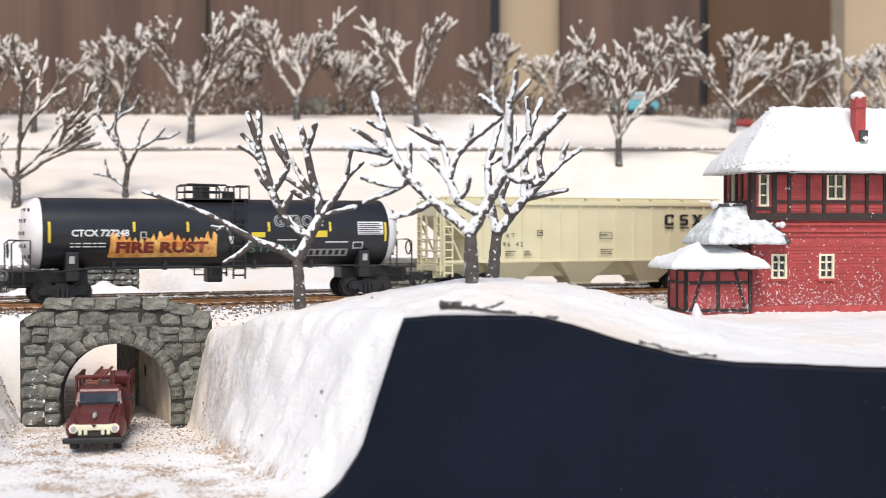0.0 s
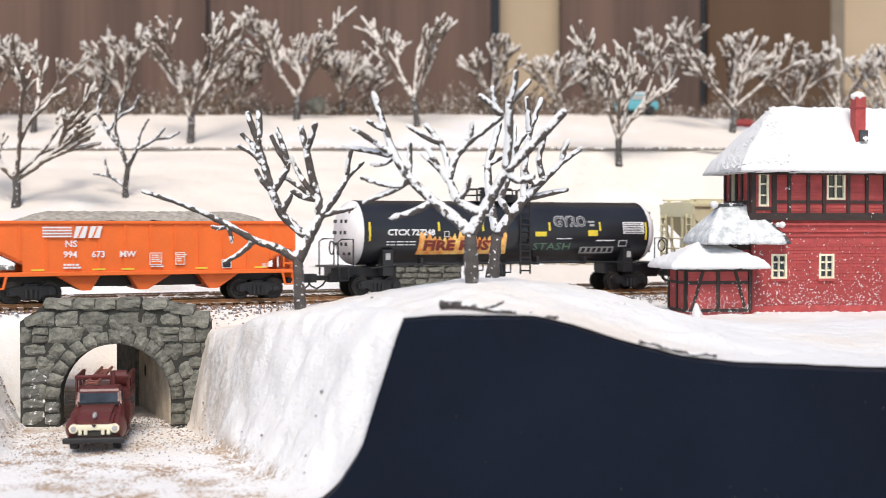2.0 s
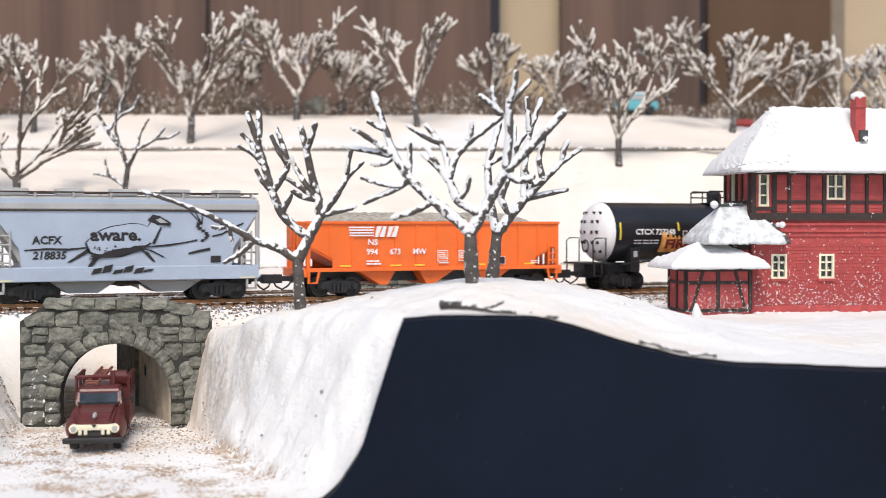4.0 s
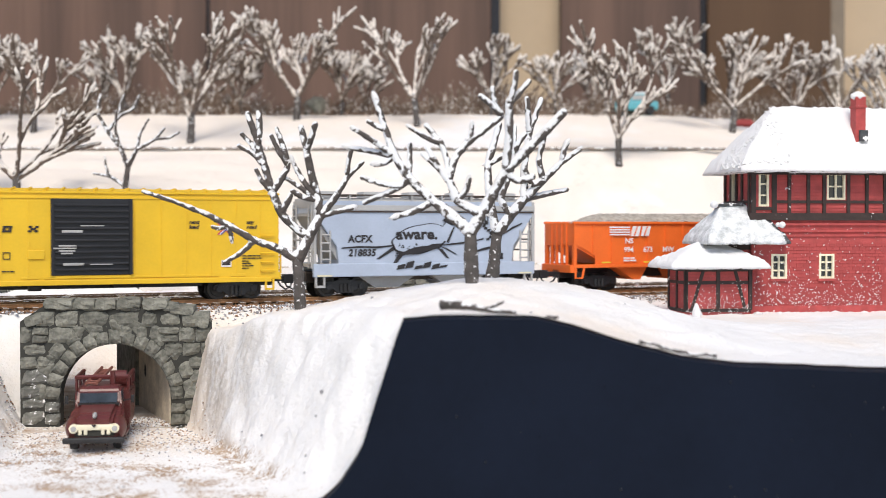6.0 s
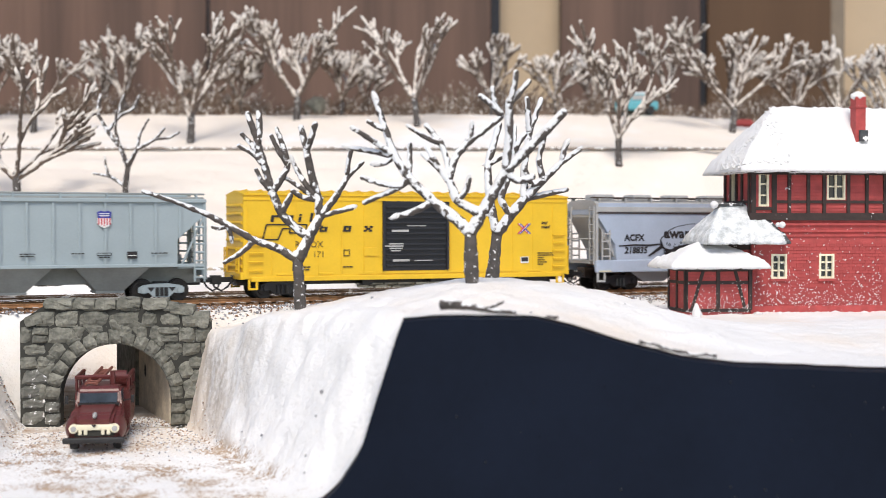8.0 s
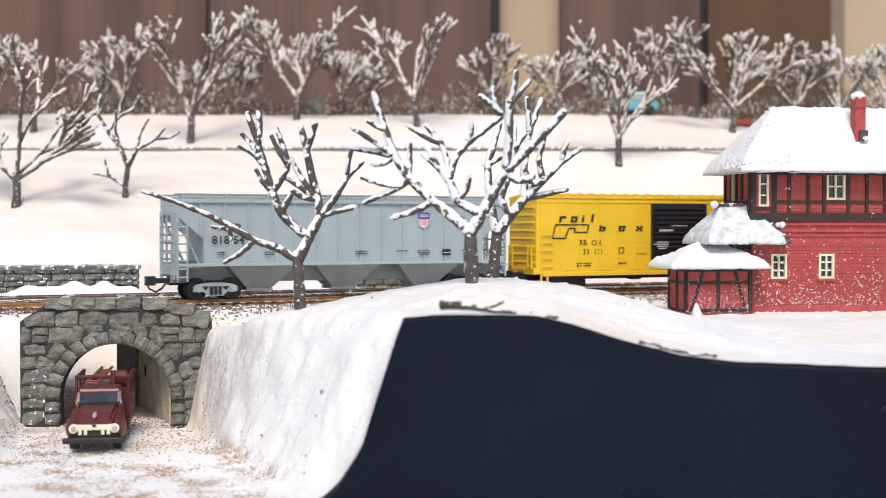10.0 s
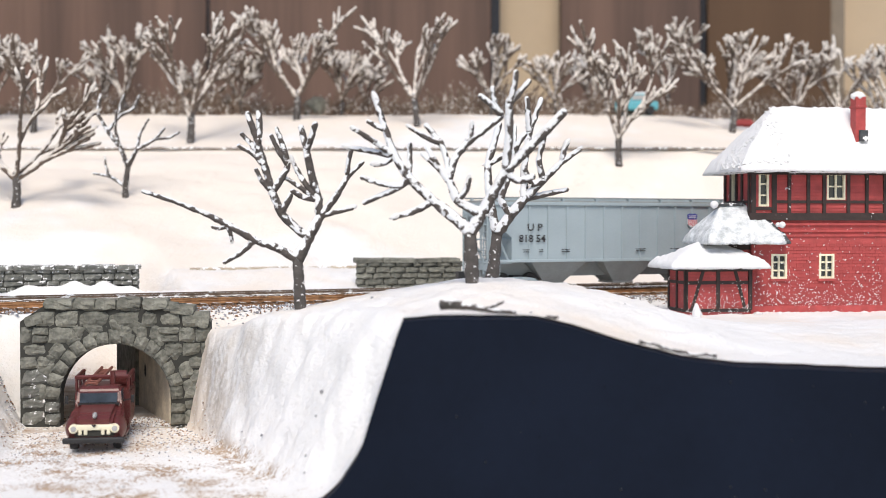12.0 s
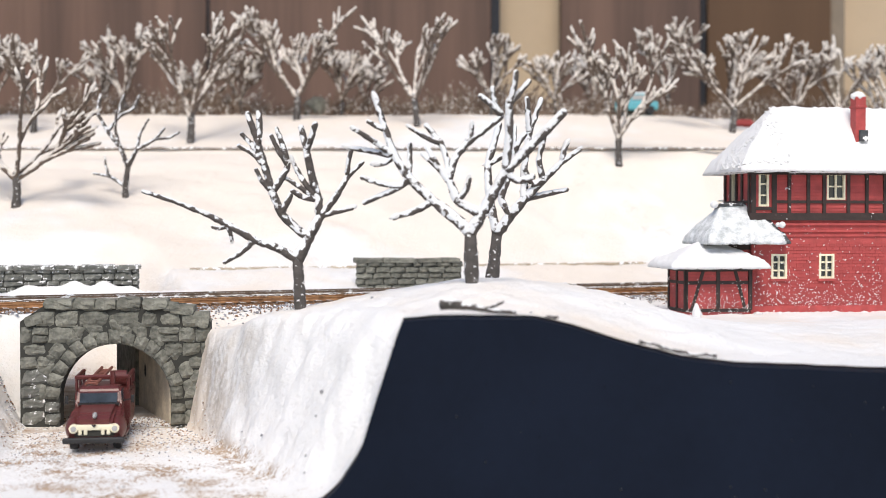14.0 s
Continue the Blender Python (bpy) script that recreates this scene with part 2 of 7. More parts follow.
def text_mesh(name, words, size, material, parent, x, y, z, align="LEFT", shear=0.0, spacing=1.0, sx=1.0, bold=0.0, roll=0.0):
    """Letters that stand in a car side's plane, facing -y."""
    c = bpy.data.curves.new(name, "FONT")
    c.body, c.size, c.align_x, c.align_y, c.shear, c.space_character, c.offset = words, size, align, "BOTTOM", shear, spacing, bold
    c.resolution_u = 2
    tmp = bpy.data.objects.new("tmp_text", c)
    scene.collection.objects.link(tmp)
    bpy.context.view_layer.update()
    me = bpy.data.meshes.new_from_object(tmp)
    bpy.data.objects.remove(tmp)
    me.transform(Matrix.Translation((x, y, z)) @ pose(0, 0, 0, 90, 0, 0) @ pose(0, 0, 0, 0, 0, roll) @ Matrix.Diagonal((sx, 1, 1, 1)))
    me.materials.clear()
    me.materials.append(material)
    ob = new(name, me)
    ob.parent = parent
    return ob


# ---- the track's line: straight before the camera, curved beyond ----
PHI = radians(24.42)
U, N = Vector((math.cos(PHI), math.sin(PHI), 0)), Vector((-math.sin(PHI), math.cos(PHI), 0))
O = Vector((-0.1448, 0.650, 0))
S0, S1, R0, R1 = -0.36, 0.56, 0.56, 0.90


def on_track(s, off=0.0):
    """The pose on the line at s metres along it, off metres to its far side; x points along it."""
    if s < S0:
        a = (S0 - s) / R0
        c = O + U * S0 + N * R0
        h = PHI - a
        p = c + (R0 - off) * Vector((math.sin(h), -math.cos(h), 0))
    elif s > S1:
        a = (s - S1) / R1
        c = O + U * S1 - N * R1
        h = PHI - a
        p = c + (R1 + off) * Vector((-math.sin(h), math.cos(h), 0))
    else:
        h, p = PHI, O + U * s + N * off
    return Matrix.Translation(p) @ Matrix.Rotation(h, 4, "Z")


# how far the train has come: (seconds, metres along the line)
RUN = ((0, 0.0), (0.8, 0.0655), (1.6, 0.1306), (2.4, 0.1926), (3.2, 0.2542), (4.25, 0.3345), (5.3, 0.416), (6.0, 0.4729), (6.7, 0.5307), (7.4, 0.5909), (8.2, 0.6579), (9.25, 0.7455), (10.3, 0.8335), (11.0, 0.8928), (12.0, 0.9801), (13.0, 1.0675), (14.0, 1.1550))


def train_s(t):
    """Distance at t, easing from speed to speed between the rows of RUN."""
    k = max(i for i in range(len(RUN) - 1) if RUN[i][0] <= t)

    def speed(i):
        a, b = max(0, i - 1), min(len(RUN) - 1, i + 1)
        return (RUN[b][1] - RUN[a][1]) / (RUN[b][0] - RUN[a][0])

    (t0, p), (t1, q) = RUN[k], RUN[k + 1]
    d, u = t1 - t0, (t - t0) / (t1 - t0)
    return p * (1 + 2 * u) * (1 - u) ** 2 + speed(k) * d * u * (1 - u) ** 2 + q * u * u * (3 - 2 * u) + speed(k + 1) * d * u * u * (u - 1)


# ---- ground ----
def smooth(a, b, x):
    k = max(0.0, min(1.0, (x - a) / (b - a)))
    return k * k * (3 - 2 * k)


def cut(y):
    """The road cutting's feet, left and right, at y."""
    return -0.196 + (0.59 - y) * 0.20, -0.113 + (0.59 - y) * 0.435


ROAD = -0.055


def near_track(x, y):
    p = Vector((x, y, 0)) - O
    best = p.dot(N)
    s = p.dot(U)
    if s < S0:
        c = O + U * S0 + N * R0
        best = R0 - (Vector((x, y, 0)) - c).length
    elif s > S1:
        c = O + U * S1 - N * R1
        best = (Vector((x, y, 0)) - c).length - R1
    return best, s


# the board's upper edge: (x, z) from the road up over the mound to the house
EDGE = ((-0.060, -0.0545), (-0.045, -0.053), (-0.0391, -0.0512), (-0.0336, -0.0460), (-0.0263, -0.0345), (-0.0208, -0.0165), (-0.0131, 0.0074), (0.0, 0.0083), (0.030, 0.0080), (0.042, 0.0053), (0.058, 0.0001), (0.076, -0.0046), (0.094, -0.0068), (0.143, -0.0087), (0.3, -0.009))


def edge_z(x):
    return float(np.interp(x, [p[0] for p in EDGE], [p[1] for p in EDGE]))


def ground_z(x, y, rough=True):
    q, s = near_track(x, y)
    base = -0.0085
    dx = x - 0.022
    wide = 0.0907 if dx < 0 else 0.077
    bump = math.exp(-(dx / wide) ** 2) * 0.0242
    if y < 0.53:
        g = 0.60 + 0.40 * smooth(0.42, 0.53, y)
        if dx > 0.02:
            g -= 0.22 * smooth(0.02, 0.06, dx) * (1 - smooth(0.42, 0.50, y))
    else:
        g = 1 - smooth(0.53, 0.66, y)
    z = base + bump * g
    if x > 0.1:
        z -= 0.001
    if y > 0.50:
        z -= 0.0042 * (1 - smooth(-0.100, -0.072, x)) * smooth(0.50, 0.55, y)
    amp = 0.0021
    # track bed
    if q > -0.045:
        k = smooth(-0.045, -0.022, q)
        z = z * (1 - k) + -0.0039 * k
        amp *= 1 - k
    if q > 0.085:
        yb = 0.650 + (0.17 + 0.4134 * (x + 0.1448)) / 0.9105
        yu = max(1.10, yb + 0.10)
        amp = 0.0016 * smooth(0.085, 0.10, q)
        flat = -0.0039 + (0.009 + 0.0039) * smooth(0.085, 0.165, q)
        k = (y - yb) / (yu - yb)
        if k <= 0:
            z = flat
        elif k < 1:
            z = 0.007 + 0.092 * (0.75 * k ** 0.8 + 0.25 * smooth(0, 1, k))
            # folds in the slope, and a gully running down it
            fold = math.sin(math.pi * k)
            z += 0.0055 * fold * noise.fractal(Vector((x * 13 + 4 * y, y * 22, 6.1)), 1.0, 2.0, 3)
            z -= 0.0075 * fold * math.exp(-((x - 0.080 - 0.22 * (y - 0.97)) / 0.014) ** 2)
        else:
            z = 0.1026 + 0.046 * smooth(yu, yu + 0.22, y)
        # valley behind the underpass
        lat = (Vector((x, y, 0)) - Vector((-0.1485, 0.59, 0))).dot(U)
        if q > 0.112 and abs(lat) < 0.075:
            deep = (1 - smooth(0.165, 0.235, q)) * (1 - smooth(0.045, 0.075, abs(lat)))
            z = z * (1 - deep) + ROAD * deep
    # cutting before the underpass
    if y < 0.598:
        le, ri = cut(y)
        if x < ri + 0.06:
            wall = 0.011 + 0.036 * (1 - smooth(0.44, 0.59, y))
            f = max(0.0, min(1.0, (x - ri + 0.003) / wall))
            k = (1 - f) ** 2 * (1 + f * 1.2)
            k = min(1.0, k)
            k = min(k, smooth(le - 0.024 - 0.028 * (1 - smooth(0.46, 0.585, y)), le + 0.008, x))
            z = z * (1 - k) + ROAD * k
            amp = amp * (1 - k) + 0.0012 * k
    if y < 0.46 and x > -0.06:
        k = 1 - smooth(0.422, 0.46, y)
        z = z * (1 - k) + edge_z(x) * k
        amp *= 1 - 0.8 * k
    if rough:
        n1 = noise.fractal(Vector((x * 28, y * 28, 0.3)), 1.0, 2.0, 4)
        n2 = noise.fractal(Vector((x * 160, y * 160, 2.3)), 1.0, 2.0, 3)
        z += amp * (0.8 * n1 + 0.34 * n2)
    return z


def steps(*spans):
    out = []
    for a, b, d in spans:
        out += list(np.arange(a, b - d * 0.4, d))
    return out + [spans[-1][1]]


def ground():
    xs = steps((-1.45, -0.34, 0.03), (-0.34, -0.215, 0.006), (-0.215, -0.02, 0.0014), (-0.02, 0.20, 0.0024), (0.20, 0.55, 0.006), (0.55, 1.65, 0.03))
    ys = steps((0.42, 0.62, 0.0016), (0.62, 0.80, 0.0035), (0.80, 1.16, 0.006), (1.16, 1.46, 0.012))
    me = bpy.data.meshes.new("ground")
    vs = []
    for y in ys:
        for x in xs:
            z = ground_z(x, y)
            if -0.25 < x < 0.05 and y < 0.60:
                # lumps and runs that lean out of steep faces too
                k = 0.0017 * smooth(0.424, 0.445, y) * (1 - smooth(0.580, 0.598, y)) * smooth(-0.0545, -0.048, z)
                lump = noise.fractal(Vector((x * 95, y * 95, z * 70)), 1.0, 2.0, 4)
                vs.append((x + k * lump, y + k * 0.8 * noise.fractal(Vector((x * 95, y * 95, z * 70 + 9)), 1.0, 2.0, 3), z + k * 0.3 * lump))
            else:
                vs.append((x, y, z))
    w = len(xs)
    fs = []
    for j in range(len(ys) - 1):
        for i in range(w - 1):
            ids = (j * w + i, j * w + i + 1, (j + 1) * w + i + 1, (j + 1) * w + i)
            zz = [vs[k][2] for k in ids]
            cx, cy = (xs[i] + xs[i + 1]) / 2, (ys[j] + ys[j + 1]) / 2
            lat = (Vector((cx, cy, 0)) - Vector((-0.1485, 0.59, 0))).dot(U)
            if max(zz) - min(zz) > 0.02 and (abs(lat) < 0.032 or -0.184 < cx < -0.116) and cy > 0.585:
                continue
            fs.append(ids)
    me.from_pydata(vs, [], fs)
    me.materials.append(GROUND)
    me.polygons.foreach_set("use_smooth", [True] * len(fs))
    tagged(new("ground", me), "snow-covered plaster landscape with a brown gritty road cutting", "ground", kind="structure")
    # black front board, its upper edge following the snow
    bm = bmesh.new()
    top = [(x, ground_z(x, 0.4205) - 0.0006) for x in xs]
    outline = top + [(1.65, -0.30), (-1.45, -0.30)]
    prism(bm, outline, 0.410, 0.4195)
    tagged(link_mesh("fascia_board", bm, FASCIA), "black painted board along the front of the layout", "fascia", kind="structure")
    bm = bmesh.new()
    rnd = random.Random(31)
    for i in range(26):
        bmesh.ops.create_icosphere(bm, subdivisions=2, radius=rnd.uniform(0.0002, 0.0005), matrix=Matrix.Translation((rnd.uniform(0.0, 0.14), 0.410, rnd.uniform(-0.055, -0.012))) @ Matrix.Diagonal((1, 0.4, 1, 1)))
    tagged(link_mesh("paint_blisters", bm, BLISTER, smooth=True), "small paint blisters on the black board", "blister", kind="stuff")
    bm = boxes((-1.45, 1.65, 0.4196, 1.46, -0.32, -0.30), (-1.45, 1.65, 1.46, 1.48, -0.32, 0.10), (-1.47, -1.45, 0.41, 1.48, -0.32, 0.0), (1.65, 1.67, 0.41, 1.48, -0.32, 0.0))
    tagged(link_mesh("layout_base", bm, WOOD), "plain wooden base under the landscape", "base", kind="structure")
    for x in (-1.38, 0.10, 1.58):
        for y in (0.47, 1.42):
            tagged(link_mesh("table_leg", boxes((x - 0.035, x + 0.035, y - 0.035, y + 0.035, -0.9, -0.32), bevel=0.004), WOOD), "square wooden leg under the layout", "leg", "legs of the layout table", kind="structure")
    # tunnel floor
    bm = bmesh.new()
    c = Vector((-0.1485, 0.59, 0))
    q = [c - U * 0.045 - N * 0.0, c + U * 0.045 - N * 0.0, c + U * 0.045 + N * 0.20, c - U * 0.045 + N * 0.20]
    lo = [bm.verts.new((v.x, v.y, ROAD + 0.0005)) for v in q]
    hi = [bm.verts.new((v.x, v.y, ROAD - 0.004)) for v in q]
    bm.faces.new(lo), bm.faces.new(hi[::-1])
    for i in range(4):
        bm.faces.new((lo[i], hi[i], hi[(i + 1) % 4], lo[(i + 1) % 4]))
    tagged(link_mesh("underpass_road", bm, GRIT), "gritty brown road surface under the arch", "road", kind="structure")


def room():
    y = 1.90
    rows = [(-1.9, -0.345, 0.0, WOOD), (-0.341, 0.070, 0.0, WOOD), (0.172, 0.376, 0.004, WOOD), (0.386, 0.566, 0.0, WOOD_ORANGE)]
    for a, b, d, m in rows:
        ob = link_mesh("wooden_panel", boxes((a, b, y + d, y + d + 0.03, -0.9, 1.6), bevel=0.003), m)
        tagged(ob, "tall brown wooden door panel behind the layout", "panel", "wooden panels behind the layout", kind="structure")
    tagged(link_mesh("door_edge", boxes((0.568, 0.590, y + 0.012, y + 0.05, -0.9, 1.6), bevel=0.003), EDGE_GREY), "grey-brown edge strip beside the ochre panel", "trim", kind="structure")
    tagged(link_mesh("wall_north", boxes((-4, 4, y + 0.05, y + 0.15, -0.9, 1.6)), WALL), "cream painted wall behind the wooden panels", "wall", kind="structure")
    # dark strips fill the gaps, their colour standing in for the shade
    tagged(link_mesh("trim", boxes((-0.345, -0.341, y + 0.005, y + 0.05, -0.9, 1.6), (0.070, 0.083, y + 0.005, y + 0.05, -0.9, 1.6), (0.376, 0.386, y + 0.012, y + 0.05, -0.9, 1.6)), GAP_SHADE), "dark strips standing in for the shaded gaps between the panels", "trim", kind="structure")
    tagged(link_mesh("floor", boxes((-4, 4, -3, 2.05, -0.95, -0.9)), FLOOR), "plain grey floor under the layout", "floor", kind="structure")


ground()
room()
def track(off, material, label, sleeper):
    e = thing("railway_track", Matrix.Identity(4), label, "track", "railway tracks")
    a = np.arange(-1.25, 1.80, 0.02)
    for side in (-1, 1):
        bm = bmesh.new()
        prof = [(-0.0011, -0.0028), (0.0011, -0.0028), (0.0011, -0.0022), (0.0003, -0.0018), (0.0003, -0.0008), (0.0006, -0.0005), (0.0006, 0.0), (-0.0006, 0.0), (-0.0006, -0.0005), (-0.0003, -0.0008), (-0.0003, -0.0018), (-0.0011, -0.0022)]
        rings = []
        for s in a:
            m = on_track(s, off)
            rings.append([bm.verts.new(m @ Vector((0, side * 0.0086 + w, z * 0.72))) for w, z in prof])
        for p, q in zip(rings, rings[1:]):
            for k in range(len(prof)):
                bm.faces.new((p[k], p[(k + 1) % len(prof)], q[(k + 1) % len(prof)], q[k]))
        part("rail", bm, material, e)
    bm = boxes((-0.0013, 0.0013, -0.0150, 0.0150, -0.0040, -0.0015), bevel=0.0003)
    first = part("tie", bm, sleeper, e)
    first.matrix_basis = on_track(-0.34, off)
    for i in range(1, 130):
        ob = new("tie", first.data)
        ob.parent = e
        ob.matrix_basis = on_track(-0.34 + i * 0.0067, off + random.uniform(-0.0003, 0.0003))
    bm = bmesh.new()
    for s in list(np.arange(-1.25, -0.345, 0.0067)) + list(np.arange(0.535, 1.8, 0.0067)):
        n0 = len(bm.verts)
        box(bm, -0.0013, 0.0013, -0.0150, 0.0150, -0.0040, -0.0020)
        bm.verts.ensure_lookup_table()
        bmesh.ops.transform(bm, matrix=on_track(s, off), verts=bm.verts[n0:])
    tagged(part("ties_beyond", bm, sleeper, e), kind="stuff")


track(0.0, RAIL, "rusty two-rail model railway track on brown ties", TIE)
track(0.062, RAIL_FAR, "dark two-rail model track with snow beside it", TIE_SNOW)


# ---- the train ----
CARS, WHEELS = [], []
WHEEL_R = 0.0052


def rod(pts, r, seg=6):
    return tube(bmesh.new(), pts, [r] * len(pts), seg)


def rods(rows, r, seg=6):
    bm = bmesh.new()
    for pts in rows:
        tube(bm, pts, [r] * len(pts), seg)
    return bm


def wheelset(parent, x):
    bm = bmesh.new()
    cyl(bm, (0, -0.0095, 0), (0, 0.0095, 0), 0.0012, seg=8)
    for sd in (-1, 1):
        cyl(bm, (0, sd * 0.0074, 0), (0, sd * 0.0098, 0), WHEEL_R, seg=24)
        cyl(bm, (0, sd * 0.0068, 0), (0, sd * 0.0074, 0), WHEEL_R + 0.0007, seg=24)
        cyl(bm, (0, sd * 0.0098, 0), (0, sd * 0.0101, 0), WHEEL_R * 0.72, WHEEL_R * 0.66, seg=20)
        cyl(bm, (0, sd * 0.0100, 0), (0, sd * 0.0108, 0), 0.0016, seg=10)
        for k in range(6):
            a = k * math.tau / 6
            cyl(bm, (0.0026 * math.cos(a), sd * 0.0101, 0.0026 * math.sin(a)), (0.0026 * math.cos(a), sd * 0.0103, 0.0026 * math.sin(a)), 0.0004, seg=6)
    w = part("wheelset", bm, WHEEL_MAT, parent, "dark steel wheels on an axle")
    w.location = (x, 0, WHEEL_R)
    WHEELS.append((w, x))


WHEEL_MAT = mat("wheel_dark", (0.035, 0.032, 0.03), 0.45, metal=0.5, var=0.4, scale=300, fine=1500)


def bogie(parent, x, material):
    for sd in (-1, 1):
        y0, y1 = sd * 0.0108, sd * 0.0128
        bm = bmesh.new()
        prism(bm, [(-0.0112, 0.0066), (-0.0092, 0.0078), (-0.004, 0.0086), (0.004, 0.0086), (0.0092, 0.0078), (0.0112, 0.0066), (0.0112, 0.0042), (0.0086, 0.0036), (0.0062, 0.0042), (0.0036, 0.0019), (-0.0036, 0.0019), (-0.0062, 0.0042), (-0.0086, 0.0036), (-0.0112, 0.0042)], y0, y1)
        f = part("side_frame", bm, material, parent)
        f.location = (x, 0, 0)
        for dx in (-0.0101, 0.0101):
            b = part("bearing_cap", cyl(bmesh.new(), (x + dx * 0.88, y1, 0.0054), (x + dx * 0.88, y1 + sd * 0.0012, 0.0054), 0.0014, seg=10), material, parent)
        bm = bmesh.new()
        for dx in (-0.0022, 0, 0.0022):
            cyl(bm, (x + dx, y1 + sd * 0.0003, 0.0026), (x + dx, y1 + sd * 0.0003, 0.0068), 0.0009, seg=8)
        part("spring_pack", bm, BLACK, parent)
        # black triangles laid on the frame stand in for its shaded openings
        for dx in (-0.0052, 0.0052):
            part("opening_shade", prism(bmesh.new(), [(x + dx - 0.0018, 0.0068), (x + dx + 0.0018, 0.0068), (x + dx, 0.0046)], y1, y1 + sd * 0.0002), BLACK, parent)
    part("bolster", boxes((x - 0.003, x + 0.003, -0.011, 0.011, 0.0045, 0.0095)), BLACK, parent)
    wheelset(parent, x - 0.0088)
    wheelset(parent, x + 0.0088)


def coupler(parent, end, sd):
    """A knuckle coupler, with its hanging air hose, beyond a car's end."""
    bm = boxes((end, end + sd * 0.0085, -0.0012, 0.0012, 0.0082, 0.0108), (end + sd * 0.0062, end + sd * 0.0112, -0.0024, 0.0024, 0.0072, 0.0118), bevel=0.0004)
    part("coupler", bm, BLACK, parent)
    pts = [(end + sd * 0.001, -0.004, 0.0098), (end + sd * 0.0035, -0.004, 0.0060), (end + sd * 0.0065, -0.003, 0.0040), (end + sd * 0.0095, -0.002, 0.0056), (end + sd * 0.0105, -0.001, 0.0078)]
    part("air_hose", rod(pts, 0.0005), BLACK, parent)
    part("draft_box", boxes((end - sd * 0.012, end, -0.004, 0.004, 0.0072, 0.0122), bevel=0.0004), BLACK, parent)


def ladder(parent, x, y, z0, z1, n, material, wide=0.0048, along="x", r=0.00045):
    bm = bmesh.new()
    for sd in (-1, 1):
        p = (x + sd * wide / 2, y) if along == "x" else (x, y + sd * wide / 2)
        tube(bm, [(*p, z0), (*p, z1)], [r * 1.15] * 2, 6)
    for i in range(n):
        z = z0 + (z1 - z0) * (i + 0.5) / n
        if along == "x":
            tube(bm, [(x - wide / 2 - 0.0004, y, z), (x + wide / 2 + 0.0004, y, z)], [r] * 2, 6)
        else:
            tube(bm, [(x, y - wide / 2 - 0.0004, z), (x, y + wide / 2 + 0.0004, z)], [r] * 2, 6)
    return part("ladder", bm, material, parent)


def decal(name, parent, x0, x1, z0, z1, y, material, label=""):
    return part(name, boxes((x0, x1, y - 0.00012, y + 0.0001, z0, z1)), material, parent, label)


def bars(parent, x, z, y, lines, wide, material, size=0.0008, step=0.0014):
    """Small print that cannot be read."""
    bm = bmesh.new()
    for i in range(lines):
        a = x
        while a < x + wide * random.uniform(0.8, 1.0):
            b = a + random.uniform(0.0008, 0.0024)
            box(bm, a, b, y - 0.00012, y + 0.0001, z - i * step - size, z - i * step)
            a = b + 0.0004
    return part("small_print", bm, material, parent)


def car(name, a, b, label):
    c = (a + b) / 2
    e = thing(name, on_track(c), label, "freight car", "cars of the freight train")
    CARS.append((e, c))
    return e, (b - a) / 2


def wrap(ob, zc, r, lift=0.00025):
    """Lays a flat decal round a lying cylinder's near side."""
    for v in ob.data.vertices:
        d = max(-0.98, min(0.98, (v.co.z - zc) / r))
        v.co.y = -(r + lift) * math.sqrt(1 - d * d)


